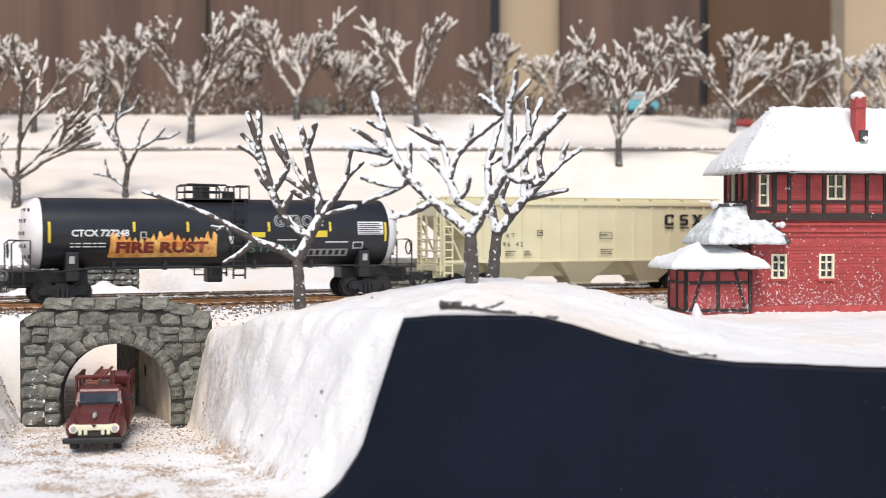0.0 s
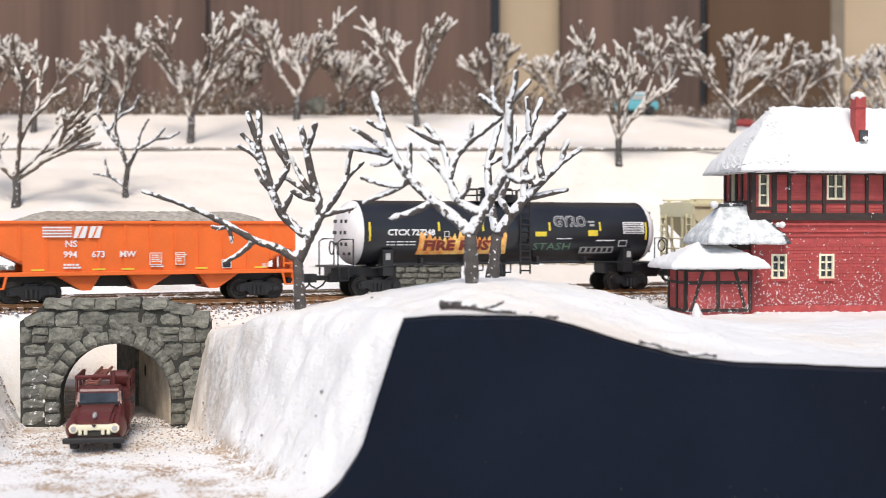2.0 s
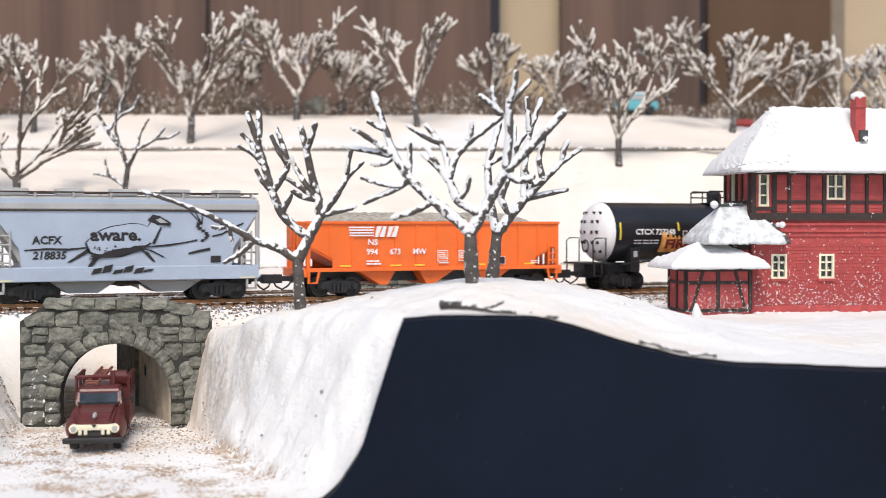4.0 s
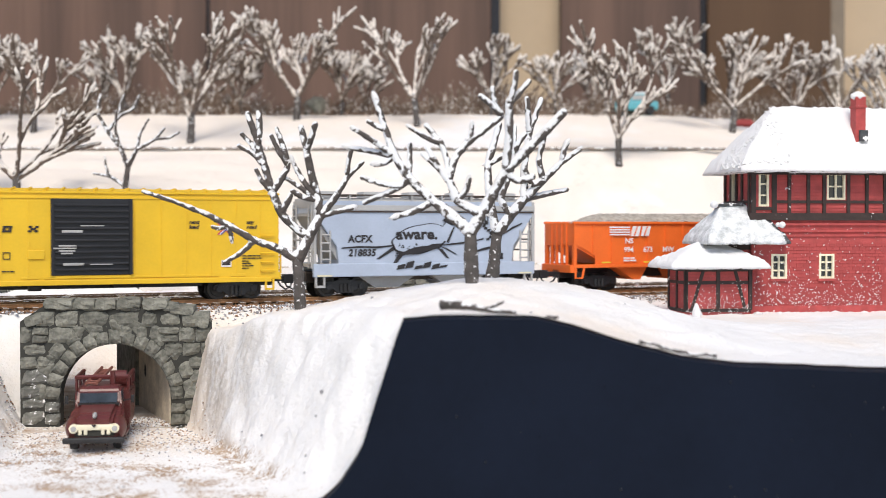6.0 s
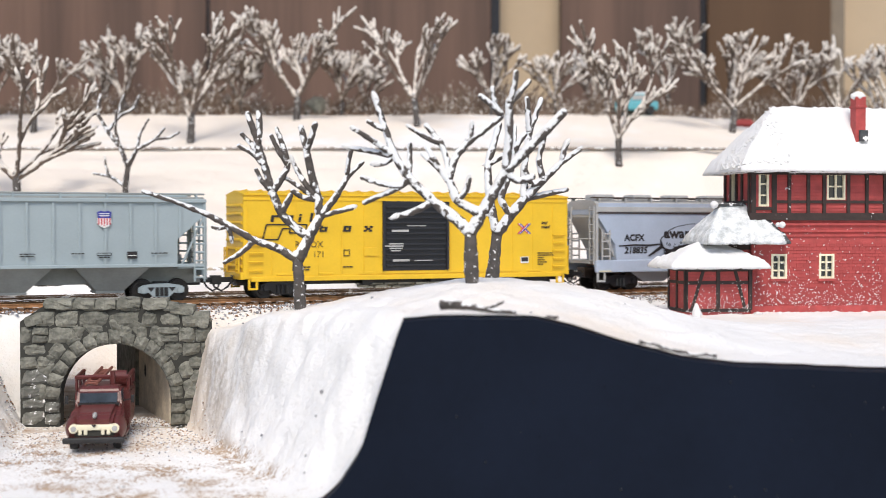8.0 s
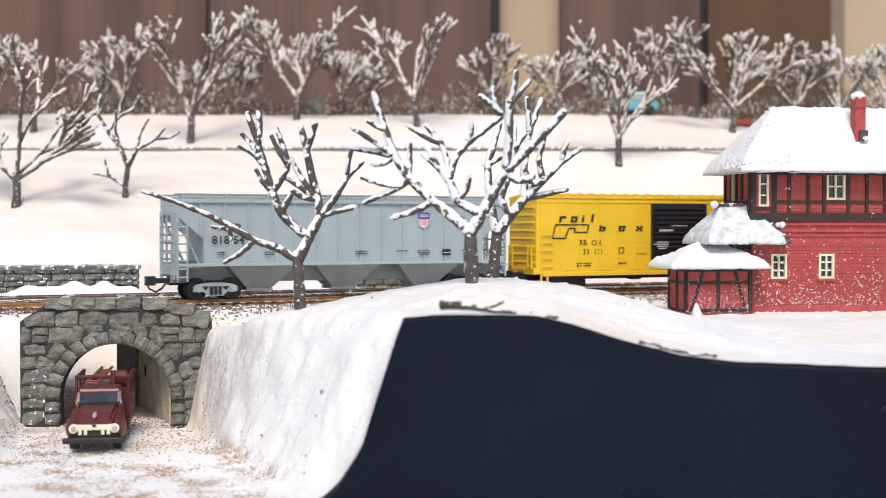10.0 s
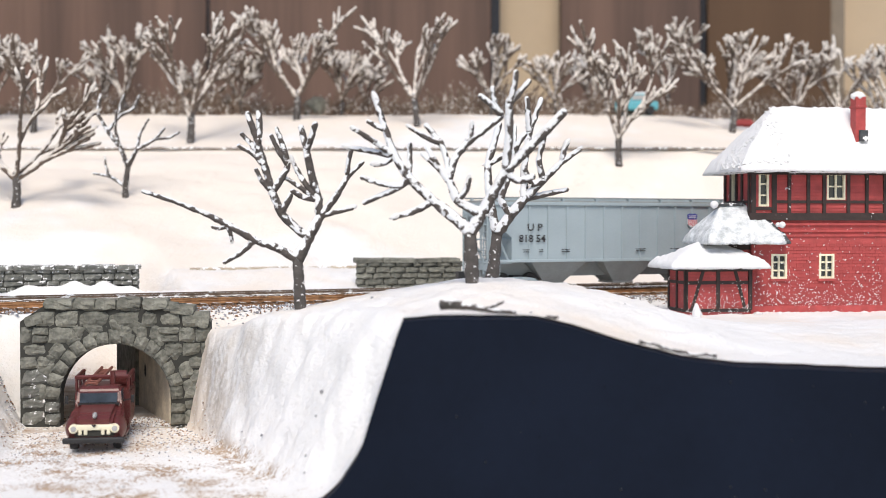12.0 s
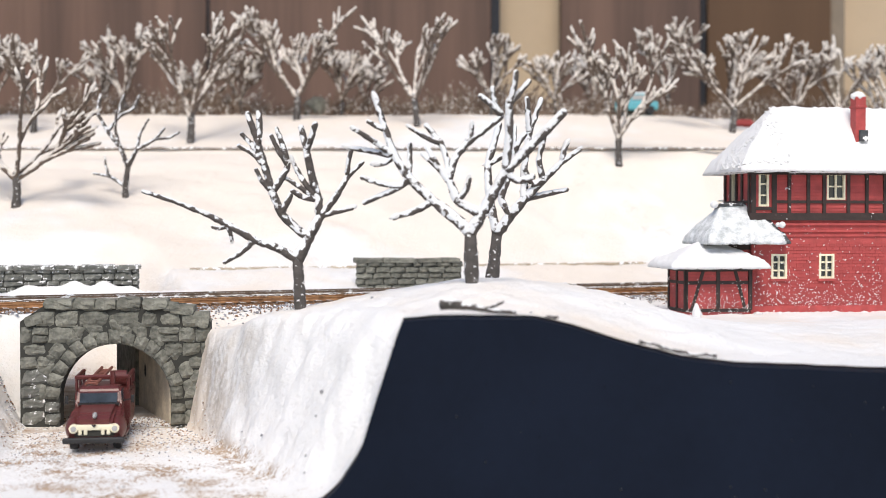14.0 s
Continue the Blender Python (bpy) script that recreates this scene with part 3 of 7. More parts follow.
def hopper(name, a, b, label, paint, low, frame_mat, wide, top, letters):
    e, h = car(name, a, b, label)
    w = wide / 2
    out = [(-h, top), (h, top), (h, 0.0425), (h - 0.0140, 0.0303), (h - 0.0140, 0.0180), (-h + 0.0140, 0.0180), (-h + 0.0140, 0.0303), (-h, 0.0425)]
    part("body", prism(bmesh.new(), out, -w + 0.0006, w - 0.0006), paint, e)
    n = 15
    for sd in (-1, 1):
        for i in range(n + 1):
            x = -h + 0.0006 + (2 * h - 0.0012) * i / n
            z0 = 0.0180 if abs(x) < h - 0.0145 else 0.0305 + (abs(x) - h + 0.0140) * 0.87
            part("side_rib", boxes((x - 0.0006, x + 0.0006, sd * (w - 0.0008), sd * (w + 0.0002), z0, top - 0.0012)), paint, e)
        part("top_chord", boxes((-h - 0.0002, h + 0.0002, sd * (w - 0.0012), sd * (w + 0.0007), top - 0.0016, top + 0.0002), bevel=0.0003), paint, e)
        part("side_sill", boxes((-h + 0.001, h - 0.001, sd * (w - 0.0015), sd * (w + 0.0006), 0.0168, 0.0184), bevel=0.0003), paint, e)
        rail_rows = [[(-h, sd * (w - 0.003), top + 0.0026), (h, sd * (w - 0.003), top + 0.0026)]]
        part("roof_walk_rail", rods(rail_rows, 0.0005), low, e)
        for i in range(9):
            x = -h + 0.004 + (2 * h - 0.008) * i / 8
            part("walk_bracket", boxes((x - 0.0004, x + 0.0004, sd * (w - 0.005), sd * (w - 0.0024), top - 0.0002, top + 0.0026)), paint, e)
    part("roof", boxes((-h, h, -w + 0.003, w - 0.003, top - 0.0005, top + 0.0012), bevel=0.0005), low, e)
    part("trough_hatch", boxes((-h + 0.006, h - 0.006, -0.004, 0.004, top + 0.001, top + 0.0026), bevel=0.0006), paint, e)
    for cx in (-0.046, 0.0, 0.046):
        bm = bmesh.new()
        v0 = [bm.verts.new((cx + p, q, 0.0175)) for p, q in ((-0.0185, -w + 0.002), (0.0185, -w + 0.002), (0.0185, w - 0.002), (-0.0185, w - 0.002))]
        v1 = [bm.verts.new((cx + p, q, 0.0050)) for p, q in ((-0.0062, -0.0075), (0.0062, -0.0075), (0.0062, 0.0075), (-0.0062, 0.0075))]
        bm.faces.new(v1)
        bm.faces.new(v0[::-1])
        for i in range(4):
            bm.faces.new((v0[i], v0[(i + 1) % 4], v1[(i + 1) % 4], v1[i]))
        part("hopper_bay", bm, low, e)
        part("outlet_gate", boxes((cx - 0.007, cx + 0.007, -0.008, 0.008, 0.0040, 0.0052), bevel=0.0003), low, e)
    part("centre_sill", boxes((-h, h, -0.005, 0.005, 0.0085, 0.0165)), low, e)
    for sd in (-1, 1):
        part("platform", boxes((sd * (h - 0.014), sd * h, -w + 0.0005, w - 0.0005, 0.0160, 0.0176), bevel=0.0003), paint, e)
        for q in (-1, 1):
            part("corner_post", boxes((sd * (h - 0.0012), sd * h, q * (w - 0.0014), q * w, 0.0170, 0.0430)), paint, e)
            part("end_post", boxes((sd * (h - 0.0010), sd * h, q * 0.0055 - 0.0006, q * 0.0055 + 0.0006, 0.0170, 0.0440)), paint, e)
            part("brace", rod([(sd * (h - 0.0118), q * (w - 0.001), 0.0178), (sd * (h - 0.0005), q * (w - 0.001), 0.0420)], 0.0006), paint, e)
            ladder(e, sd * (h - 0.0032), q * (w + 0.0004), 0.0095, 0.0385, 7, paint)
            ladder(e, sd * (h + 0.0004), q * (w - 0.0042), 0.0105, 0.0440, 8, paint, along="y")
        for z in (0.0235, 0.0295):
            part("end_rail", rod([(sd * h, -w + 0.001, z), (sd * h, w - 0.001, z)], 0.0005), paint, e)
        part("end_sill", boxes((sd * (h - 0.002), sd * (h + 0.0006), -w + 0.001, w - 0.001, 0.0125, 0.0160), bevel=0.0003), paint, e)
        bogie(e, sd * (h - 0.021), frame_mat)
        coupler(e, sd * (h + 0.0004), sd)
    part("brake_cylinder", cyl(bmesh.new(), (h - 0.010, -0.006, 0.0205), (h - 0.016, -0.006, 0.0205), 0.0024), low, e)
    letters(e, h, -w)
    return e


def up_letters(e, h, y):
    y -= 0.0004
    text_mesh("lettering", "U P", 0.0056, LETTER_BLACK, e, -0.0680, y, 0.0332, bold=0.0001, sx=1.15)
    text_mesh("lettering", "818 54", 0.0056, LETTER_BLACK, e, -0.0732, y, 0.0270, bold=0.0001, sx=1.08)
    for x0, lines, wide in ((-0.0703, 2, 0.0033), (-0.0604, 2, 0.0030), (-0.0461, 2, 0.0062), (0.0028, 2, 0.0062), (0.0261, 1, 0.0060), (0.0640, 1, 0.0070)):
        bars(e, x0, 0.0240, y, lines, wide, LETTER_BLACK, 0.0005, 0.0011)
    for x0, x1, z0, z1 in ((0.0382, 0.0450, 0.0226, 0.0229), (0.0382, 0.0450, 0.0238, 0.0241), (0.0382, 0.0385, 0.0229, 0.0238), (0.0447, 0.0450, 0.0229, 0.0238)):
        decal("stencil_line", e, x0, x1, z0, z1, y, LETTER_BLACK)
    bars(e, 0.0392, 0.0222, y, 1, 0.0045, LETTER_BLACK, 0.0005)
    decal("stencil_panel", e, 0.0524, 0.0572, 0.0212, 0.0246, y, LETTER_BLACK)
    decal("stencil_line", e, 0.0528, 0.0568, 0.0226, 0.0229, y - 0.0001, LETTER_WHITE)
    # railroad shield: blue head over red and white stripes
    sx, sz = 0.0416, 0.0360
    out = [(sx - 0.0034, sz + 0.0076), (sx - 0.0016, sz + 0.0083), (sx, sz + 0.0078), (sx + 0.0016, sz + 0.0083), (sx + 0.0034, sz + 0.0076), (sx + 0.0030, sz + 0.0047), (sx - 0.0030, sz + 0.0047)]
    part("shield_head", prism(bmesh.new(), out, y - 0.0002, y + 0.0002), BLUE, e)
    out = [(sx - 0.0031, sz + 0.0048), (sx + 0.0031, sz + 0.0048), (sx + 0.0034, sz + 0.0025), (sx + 0.0018, sz + 0.0006), (sx, sz), (sx - 0.0018, sz + 0.0006), (sx - 0.0034, sz + 0.0025)]
    part("shield_field", prism(bmesh.new(), out, y - 0.0001, y + 0.0002), LETTER_WHITE, e)
    for i in range(5):
        x = sx - 0.0026 + i * 0.0013
        decal("shield_stripe", e, x - 0.0003, x + 0.0003, sz + 0.0008 + abs(i - 2) * 0.0004, sz + 0.0048, y - 0.0001, REDDECAL)
    decal("shield_bar", e, sx - 0.0024, sx + 0.0024, sz + 0.0066, sz + 0.0070, y - 0.0002, LETTER_WHITE)
    decal("shield_bar", e, sx - 0.0024, sx + 0.0024, sz + 0.0056, sz + 0.0060, y - 0.0002, LETTER_WHITE)


def csx_letters(e, h, y):
    y -= 0.0004
    # railroad initials as block shapes with short bars over and under
    for i, x in enumerate((0.0505, 0.0611, 0.0700)):
        bm = bmesh.new()
        if i == 0:
            rows = ((x, x + 0.0019, 0.0380, 0.0430), (x + 0.0008, x + 0.0062, 0.0424, 0.0436), (x + 0.0008, x + 0.0062, 0.0373, 0.0385), (x + 0.0048, x + 0.0062, 0.0416, 0.0428), (x + 0.0048, x + 0.0062, 0.0381, 0.0392))
        elif i == 1:
            rows = ((x + 0.0006, x + 0.0056, 0.0425, 0.0436), (x, x + 0.0016, 0.0402, 0.0430), (x + 0.0006, x + 0.0052, 0.0399, 0.0410), (x + 0.0040, x + 0.0056, 0.0378, 0.0406), (x, x + 0.0050, 0.0373, 0.0384))
        else:
            rows = ((x - 0.0004, x + 0.0024, 0.0373, 0.0380), (x + 0.0040, x + 0.0068, 0.0373, 0.0380), (x - 0.0004, x + 0.0024, 0.0429, 0.0436), (x + 0.0040, x + 0.0068, 0.0429, 0.0436))
            prism(bm, [(x, 0.0376), (x + 0.0018, 0.0376), (x + 0.0064, 0.0434), (x + 0.0048, 0.0434)], y - 0.0002, y + 0.0002)
            prism(bm, [(x, 0.0434), (x + 0.0020, 0.0434), (x + 0.0064, 0.0376), (x + 0.0044, 0.0376)], y - 0.0004, y)
        for r in rows:
            box(bm, r[0], r[1], y - 0.0001, y + 0.0002, r[2], r[3])
        part("initial_shape", bm, LETTER_BLACK, e)
        decal("initial_bar", e, x, x + 0.0062, 0.0354, 0.0362, y, LETTER_BLACK)
    text_mesh("lettering", "CS XT", 0.0034, LETTER_BLACK, e, -0.0622, y, 0.0298, sx=1.25, spacing=1.4)
    text_mesh("lettering", "25 96 42", 0.0034, LETTER_BLACK, e, -0.0632, y, 0.0250, sx=1.25, spacing=1.4)
    for x0, x1, z0, z1 in ((-0.0334, -0.0302, 0.0314, 0.0345), (0.0067, 0.0149, 0.0296, 0.0335)):
        for r in ((x0, x1, z0, z0 + 0.0003), (x0, x1, z1 - 0.0003, z1), (x0, x0 + 0.0003, z0, z1), (x1 - 0.0003, x1, z0, z1)):
            decal("stencil_line", e, *r, y, LETTER_BLACK)
        bars(e, x0 + 0.0008, (z0 + z1) / 2 + 0.0006, y, 1, (x1 - x0) * 0.6, LETTER_BLACK, 0.0006)
    bars(e, 0.0072, 0.0238, y, 3, 0.0066, LETTER_BLACK, 0.0004, 0.0012)
    for x0 in (-0.0534, -0.0420):
        bars(e, x0, 0.0232, y, 3, 0.0045, LETTER_BLACK, 0.0004, 0.0010)


def tank_car():
    e, h = car("tank_car", -0.0630, 0.1274, "glossy black tank car with white ends and flame graffiti")
    r, zc = 0.0172, 0.0334
    body = h - 0.0075
    bm = bmesh.new()
    cyl(bm, (-body, 0, zc), (body, 0, zc), r, seg=64, caps=False)
    shell = part("shell", bm, TANK, e, smooth=True)
    for x in (-0.062, -0.03, 0.031, 0.062):
        bm = bmesh.new()
        cyl(bm, (x - 0.0002, 0, zc), (x + 0.0002, 0, zc), r + 0.00012, seg=64, caps=False)
        part("weld_seam", bm, TANK, e, smooth=True)
    for sd in (-1, 1):
        bm = bmesh.new()
        rings = []
        for k in range(9):
            a = k / 8 * math.pi / 2
            x = sd * (body + 0.0085 * math.sin(a))
            q = max(0.0002, r * math.cos(a) ** 0.72)
            rings.append([bm.verts.new((x, q * math.cos(j * math.tau / 48), zc + q * math.sin(j * math.tau / 48))) for j in range(48)])
        for p, q in zip(rings, rings[1:]):
            for j in range(48):
                bm.faces.new((p[j], p[(j + 1) % 48], q[(j + 1) % 48], q[j]))
        bm.faces.new(rings[-1])
        head = part("tank_head", bm, WHITE, e, "white painted domed tank end", smooth=True)
        bm = bmesh.new()
        cyl(bm, (sd * (body - 0.0012), 0, zc), (sd * (body + 0.0002), 0, zc), r + 0.00015, seg=64, caps=False)
        part("end_band", bm, TANK, e, smooth=True)
        bm = bmesh.new()
        for z in (-0.011, -0.006, 0, 0.006, 0.011):
            for q in (-0.0085, -0.0040, 0.0040, 0.0085):
                far = math.hypot(q, z)
                x = body + 0.0085 * math.sin(math.acos((far / r) ** (1 / 0.72)))
                box(bm, sd * (x - 0.0006), sd * (x + 0.0002), q - 0.0012, q + 0.0012, zc + z - 0.0009, zc + z + 0.0009)
        part("head_marking", bm, LETTER_BLACK, head)
        part("draft_sill", boxes((sd * (h - 0.030), sd * (h + 0.007), -0.006, 0.006, 0.0095, 0.0155), bevel=0.0005), BLACK, e)
        part("end_platform", boxes((sd * (h - 0.006), sd * (h + 0.0085), -0.0155, 0.0155, 0.0150, 0.0160), bevel=0.0003), BLACK, e)
        for q in (-1, 1):
            part("bolster_web", boxes((sd * (h - 0.024), sd * (h - 0.018), q * 0.009, q * 0.0165, 0.0105, 0.0245), bevel=0.0005), BLACK, e)
            part("hand_rail", rod([(sd * (h - 0.002), q * 0.0150, 0.0155), (sd * (h - 0.002), q * 0.0150, 0.0300), (sd * (h + 0.0045), q * 0.0150, 0.0300), (sd * (h + 0.0065), q * 0.0150, 0.0285), (sd * (h + 0.0065), q * 0.0150, 0.0155)], 0.0004), BLACK, e)
            part("sill_step", rod([(sd * (h + 0.001), q * 0.0155, 0.015), (sd * (h + 0.001), q * 0.0155, 0.0085), (sd * (h + 0.006), q * 0.0155, 0.0085), (sd * (h + 0.006), q * 0.0155, 0.015)], 0.0005), BLACK, e)
        part("brake_wheel", rod([(sd * (h + 0.0075), 0.0035 * math.cos(k * math.tau / 12) - 0.008, 0.0255 + 0.0035 * math.sin(k * math.tau / 12)) for k in range(13)], 0.0004), BLACK, e)
        bogie(e, sd * (h - 0.017), BLACK)
        coupler(e, sd * (h + 0.0075), sd)
        part("stencil_plate", boxes((sd * (h - 0.022), sd * (h - 0.0195), -0.0170, -0.0166, 0.019, 0.0225)), DUSTY, e)
    # long pipe rail under the shell
    part("side_pipe", rod([(-h + 0.012, -0.0155, 0.0148), (-h + 0.028, -0.0170, 0.0165), (h - 0.028, -0.0170, 0.0165), (h - 0.012, -0.0155, 0.0148)], 0.0005), BLACK, e)
    for x in (-0.055, -0.030, 0.015, 0.045):
        part("pipe_bracket", boxes((x - 0.0007, x + 0.0007, -0.0172, -0.0120, 0.0155, 0.0200)), BLACK, e)
    part("outlet_valve", boxes((-0.006, 0.002, -0.004, 0.004, 0.0085, 0.0170), bevel=0.0008), BLACK, e)
    # dome platform with its rails
    part("platform", boxes((-0.0184, 0.0146, -0.0088, 0.0088, 0.0500, 0.0508), bevel=0.0002), BLACK, e)
    part("manway", cyl(bmesh.new(), (-0.0079, 0, 0.050), (-0.0079, 0, 0.0560), 0.0042, seg=20), BLACK, e)
    part("manway_lid", cyl(bmesh.new(), (-0.0079, 0, 0.0560), (-0.0079, 0, 0.0572), 0.0046, 0.0034, seg=20), BLACK, e)
    part("valve_housing", cyl(bmesh.new(), (0.0061, 0, 0.050), (0.0061, 0, 0.0545), 0.0034, seg=20), BLACK, e)
    for q in (-1, 1):
        y = q * 0.0085
        rows = [[(-0.0205, y, 0.0505), (-0.0205, y, 0.0570), (-0.019, y, 0.0578), (0.0005, y, 0.0575), (0.0015, y, 0.0560), (0.0015, y, 0.0505)], [(0.0045, y, 0.0505), (0.0045, y, 0.0565), (0.006, y, 0.0572), (0.0125, y, 0.0572), (0.0125, y, 0.0505)], [(-0.012, y, 0.0505), (-0.012, y, 0.0577)], [(-0.0045, y, 0.0505), (-0.0045, y, 0.0576)], [(-0.0205, y, 0.0542), (0.0015, y, 0.0540)]]
        rows = [[(x + 0.0021, yy, zz) for x, yy, zz in p] for p in rows]
        for p in rows:
            part("guard_rail", rod(p, 0.00045), BLACK, e)
        ladder(e, 0.0068, q * 0.0178, 0.0105, 0.0500, 11, BLACK, wide=0.0060)
        part("step_ladder", rods([[(-0.0075, q * 0.0172, 0.0165), (-0.0075, q * 0.0172, 0.0115), (-0.002, q * 0.0172, 0.0115), (-0.002, q * 0.0172, 0.0165)]], 0.0005), BLACK, e)
    for x in (-0.0184, 0.0146):
        part("guard_rail", rod([(x, -0.0085, 0.0570), (x, 0.0085, 0.0570)], 0.00045), BLACK, e)

    def lay(ob):
        wrap(ob, zc, r)
        return ob

    def band(name, x0, x1, z0, z1, material, label=""):
        bm = bmesh.new()
        k = max(2, int((z1 - z0) / 0.0008))
        vs = [[bm.verts.new((x, 0, z0 + (z1 - z0) * i / k)) for x in (x0, x1)] for i in range(k + 1)]
        for p, q in zip(vs, vs[1:]):
            bm.faces.new((p[0], p[1], q[1], q[0]))
        return lay(part(name, bm, material, e, label))

    lay(text_mesh("lettering", "CTCX 727248", 0.0044, LETTER_WHITE, e, -0.0747, 0, 0.0312, bold=0.00016, sx=1.03))
    for z in (0.0290, 0.0274):
        for x0, x1 in ((-0.0752, -0.0735), (-0.0728, -0.0702), (-0.0692, -0.0652), (-0.0645, -0.0628), (-0.0621, -0.0585)):
            band("small_print", x0, x1, z - 0.0007, z - 0.0001, LETTER_WHITE)
    # flame graffiti: jagged yellow field, dark red words
    bm = bmesh.new()
    x0, x1 = -0.0572, -0.0034
    n = 60
    rows = []
    for i in range(n + 1):
        x = x0 + (x1 - x0) * i / n
        env = 0.0300 + 0.0042 * abs(math.sin(i * 0.62)) * (0.5 + 0.5 * math.sin(i * 0.23 + 1)) + 0.0014 * math.sin(i * 1.9)
        if i in (0, n):
            env = 0.0225
        rows.append([bm.verts.new((x, 0, 0.0216 + (env - 0.0216) * k / 8)) for k in range(9)])
    for p, q in zip(rows, rows[1:]):
        for k in range(8):
            bm.faces.new((p[k], q[k], q[k + 1], p[k + 1]))
    lay(part("flame_graffiti", bm, FLAME, e, "orange and yellow painted flames"))
    ob = text_mesh("graffiti_tag", "FIRE RUST", 0.0072, FLAME_RED, e, -0.0540, 0, 0.0226, bold=0.00034, sx=1.40)
    wrap(ob, zc, r, 0.0011)
    for x in (-0.0848, -0.0451, -0.0189, 0.0225, 0.0551, 0.0858):
        tall = 0.010 if abs(x) > 0.08 else 0.0048
        band("reflector_stripe", x - 0.0006, x + 0.0006, 0.0390 - tall, 0.0390, YELLOW_DECAL)
    band("yellow_placard", 0.0134, 0.0205, 0.0312, 0.0338, YELLOW_DECAL)
    band("yellow_placard", 0.0472, 0.0535, 0.0312, 0.0346, YELLOW_DECAL)
    lay(text_mesh("graffiti_word", "GYRO", 0.0080, DUSTY, e, 0.0252, 0, 0.0352, bold=0.0004, sx=0.95))
    ob = text_mesh("graffiti_core", "GYRO", 0.0080, TANK, e, 0.0252, 0, 0.0352, bold=-0.0001, sx=0.95)
    wrap(ob, zc, r, 0.0005)
    band("graffiti_letter", 0.0475, 0.0518, 0.0388, 0.0398, DUSTY)
    band("graffiti_letter", 0.0484, 0.0514, 0.0368, 0.0380, DUSTY)
    band("data_panel", 0.0703, 0.0845, 0.0325, 0.0392, LETTER_WHITE)
    for i in range(6):
        z = 0.0384 - i * 0.0010
        ob = band("data_line", 0.0709, 0.0825 + 0.0013 * (i % 2), z - 0.0004, z, LETTER_BLACK)
        wrap(ob, zc, r, 0.0004)
    band("stencil_panel", 0.0678, 0.0734, 0.0252, 0.0288, LETTER_WHITE)
    ob = band("stencil_inner", 0.0683, 0.0729, 0.0257, 0.0283, LETTER_BLACK)
    wrap(ob, zc, r, 0.0004)
    band("graffiti_panel", 0.0432, 0.0655, 0.0214, 0.0252, DUSTY)
    for i in range(6):
        ob = band("graffiti_mark", 0.0446 + i * 0.0035, 0.0467 + i * 0.0035, 0.0221, 0.0245, LETTER_BLACK)
        wrap(ob, zc, r, 0.0004)
    band("small_print", 0.0270, 0.0370, 0.0296, 0.0301, LETTER_WHITE)
    band("small_print", 0.0526, 0.0650, 0.0284, 0.0290, LETTER_WHITE)
    lay(text_mesh("chalk_word", "STASH", 0.0056, GREEN_CHALK, e, 0.0125, 0, 0.0225, sx=1.45, spacing=1.05))
    band("small_square", -0.0422, -0.0392, 0.0310, 0.0342, LETTER_WHITE)
    ob = band("small_square", -0.0418, -0.0396, 0.0314, 0.0338, TANK)
    wrap(ob, zc, r, 0.0004)


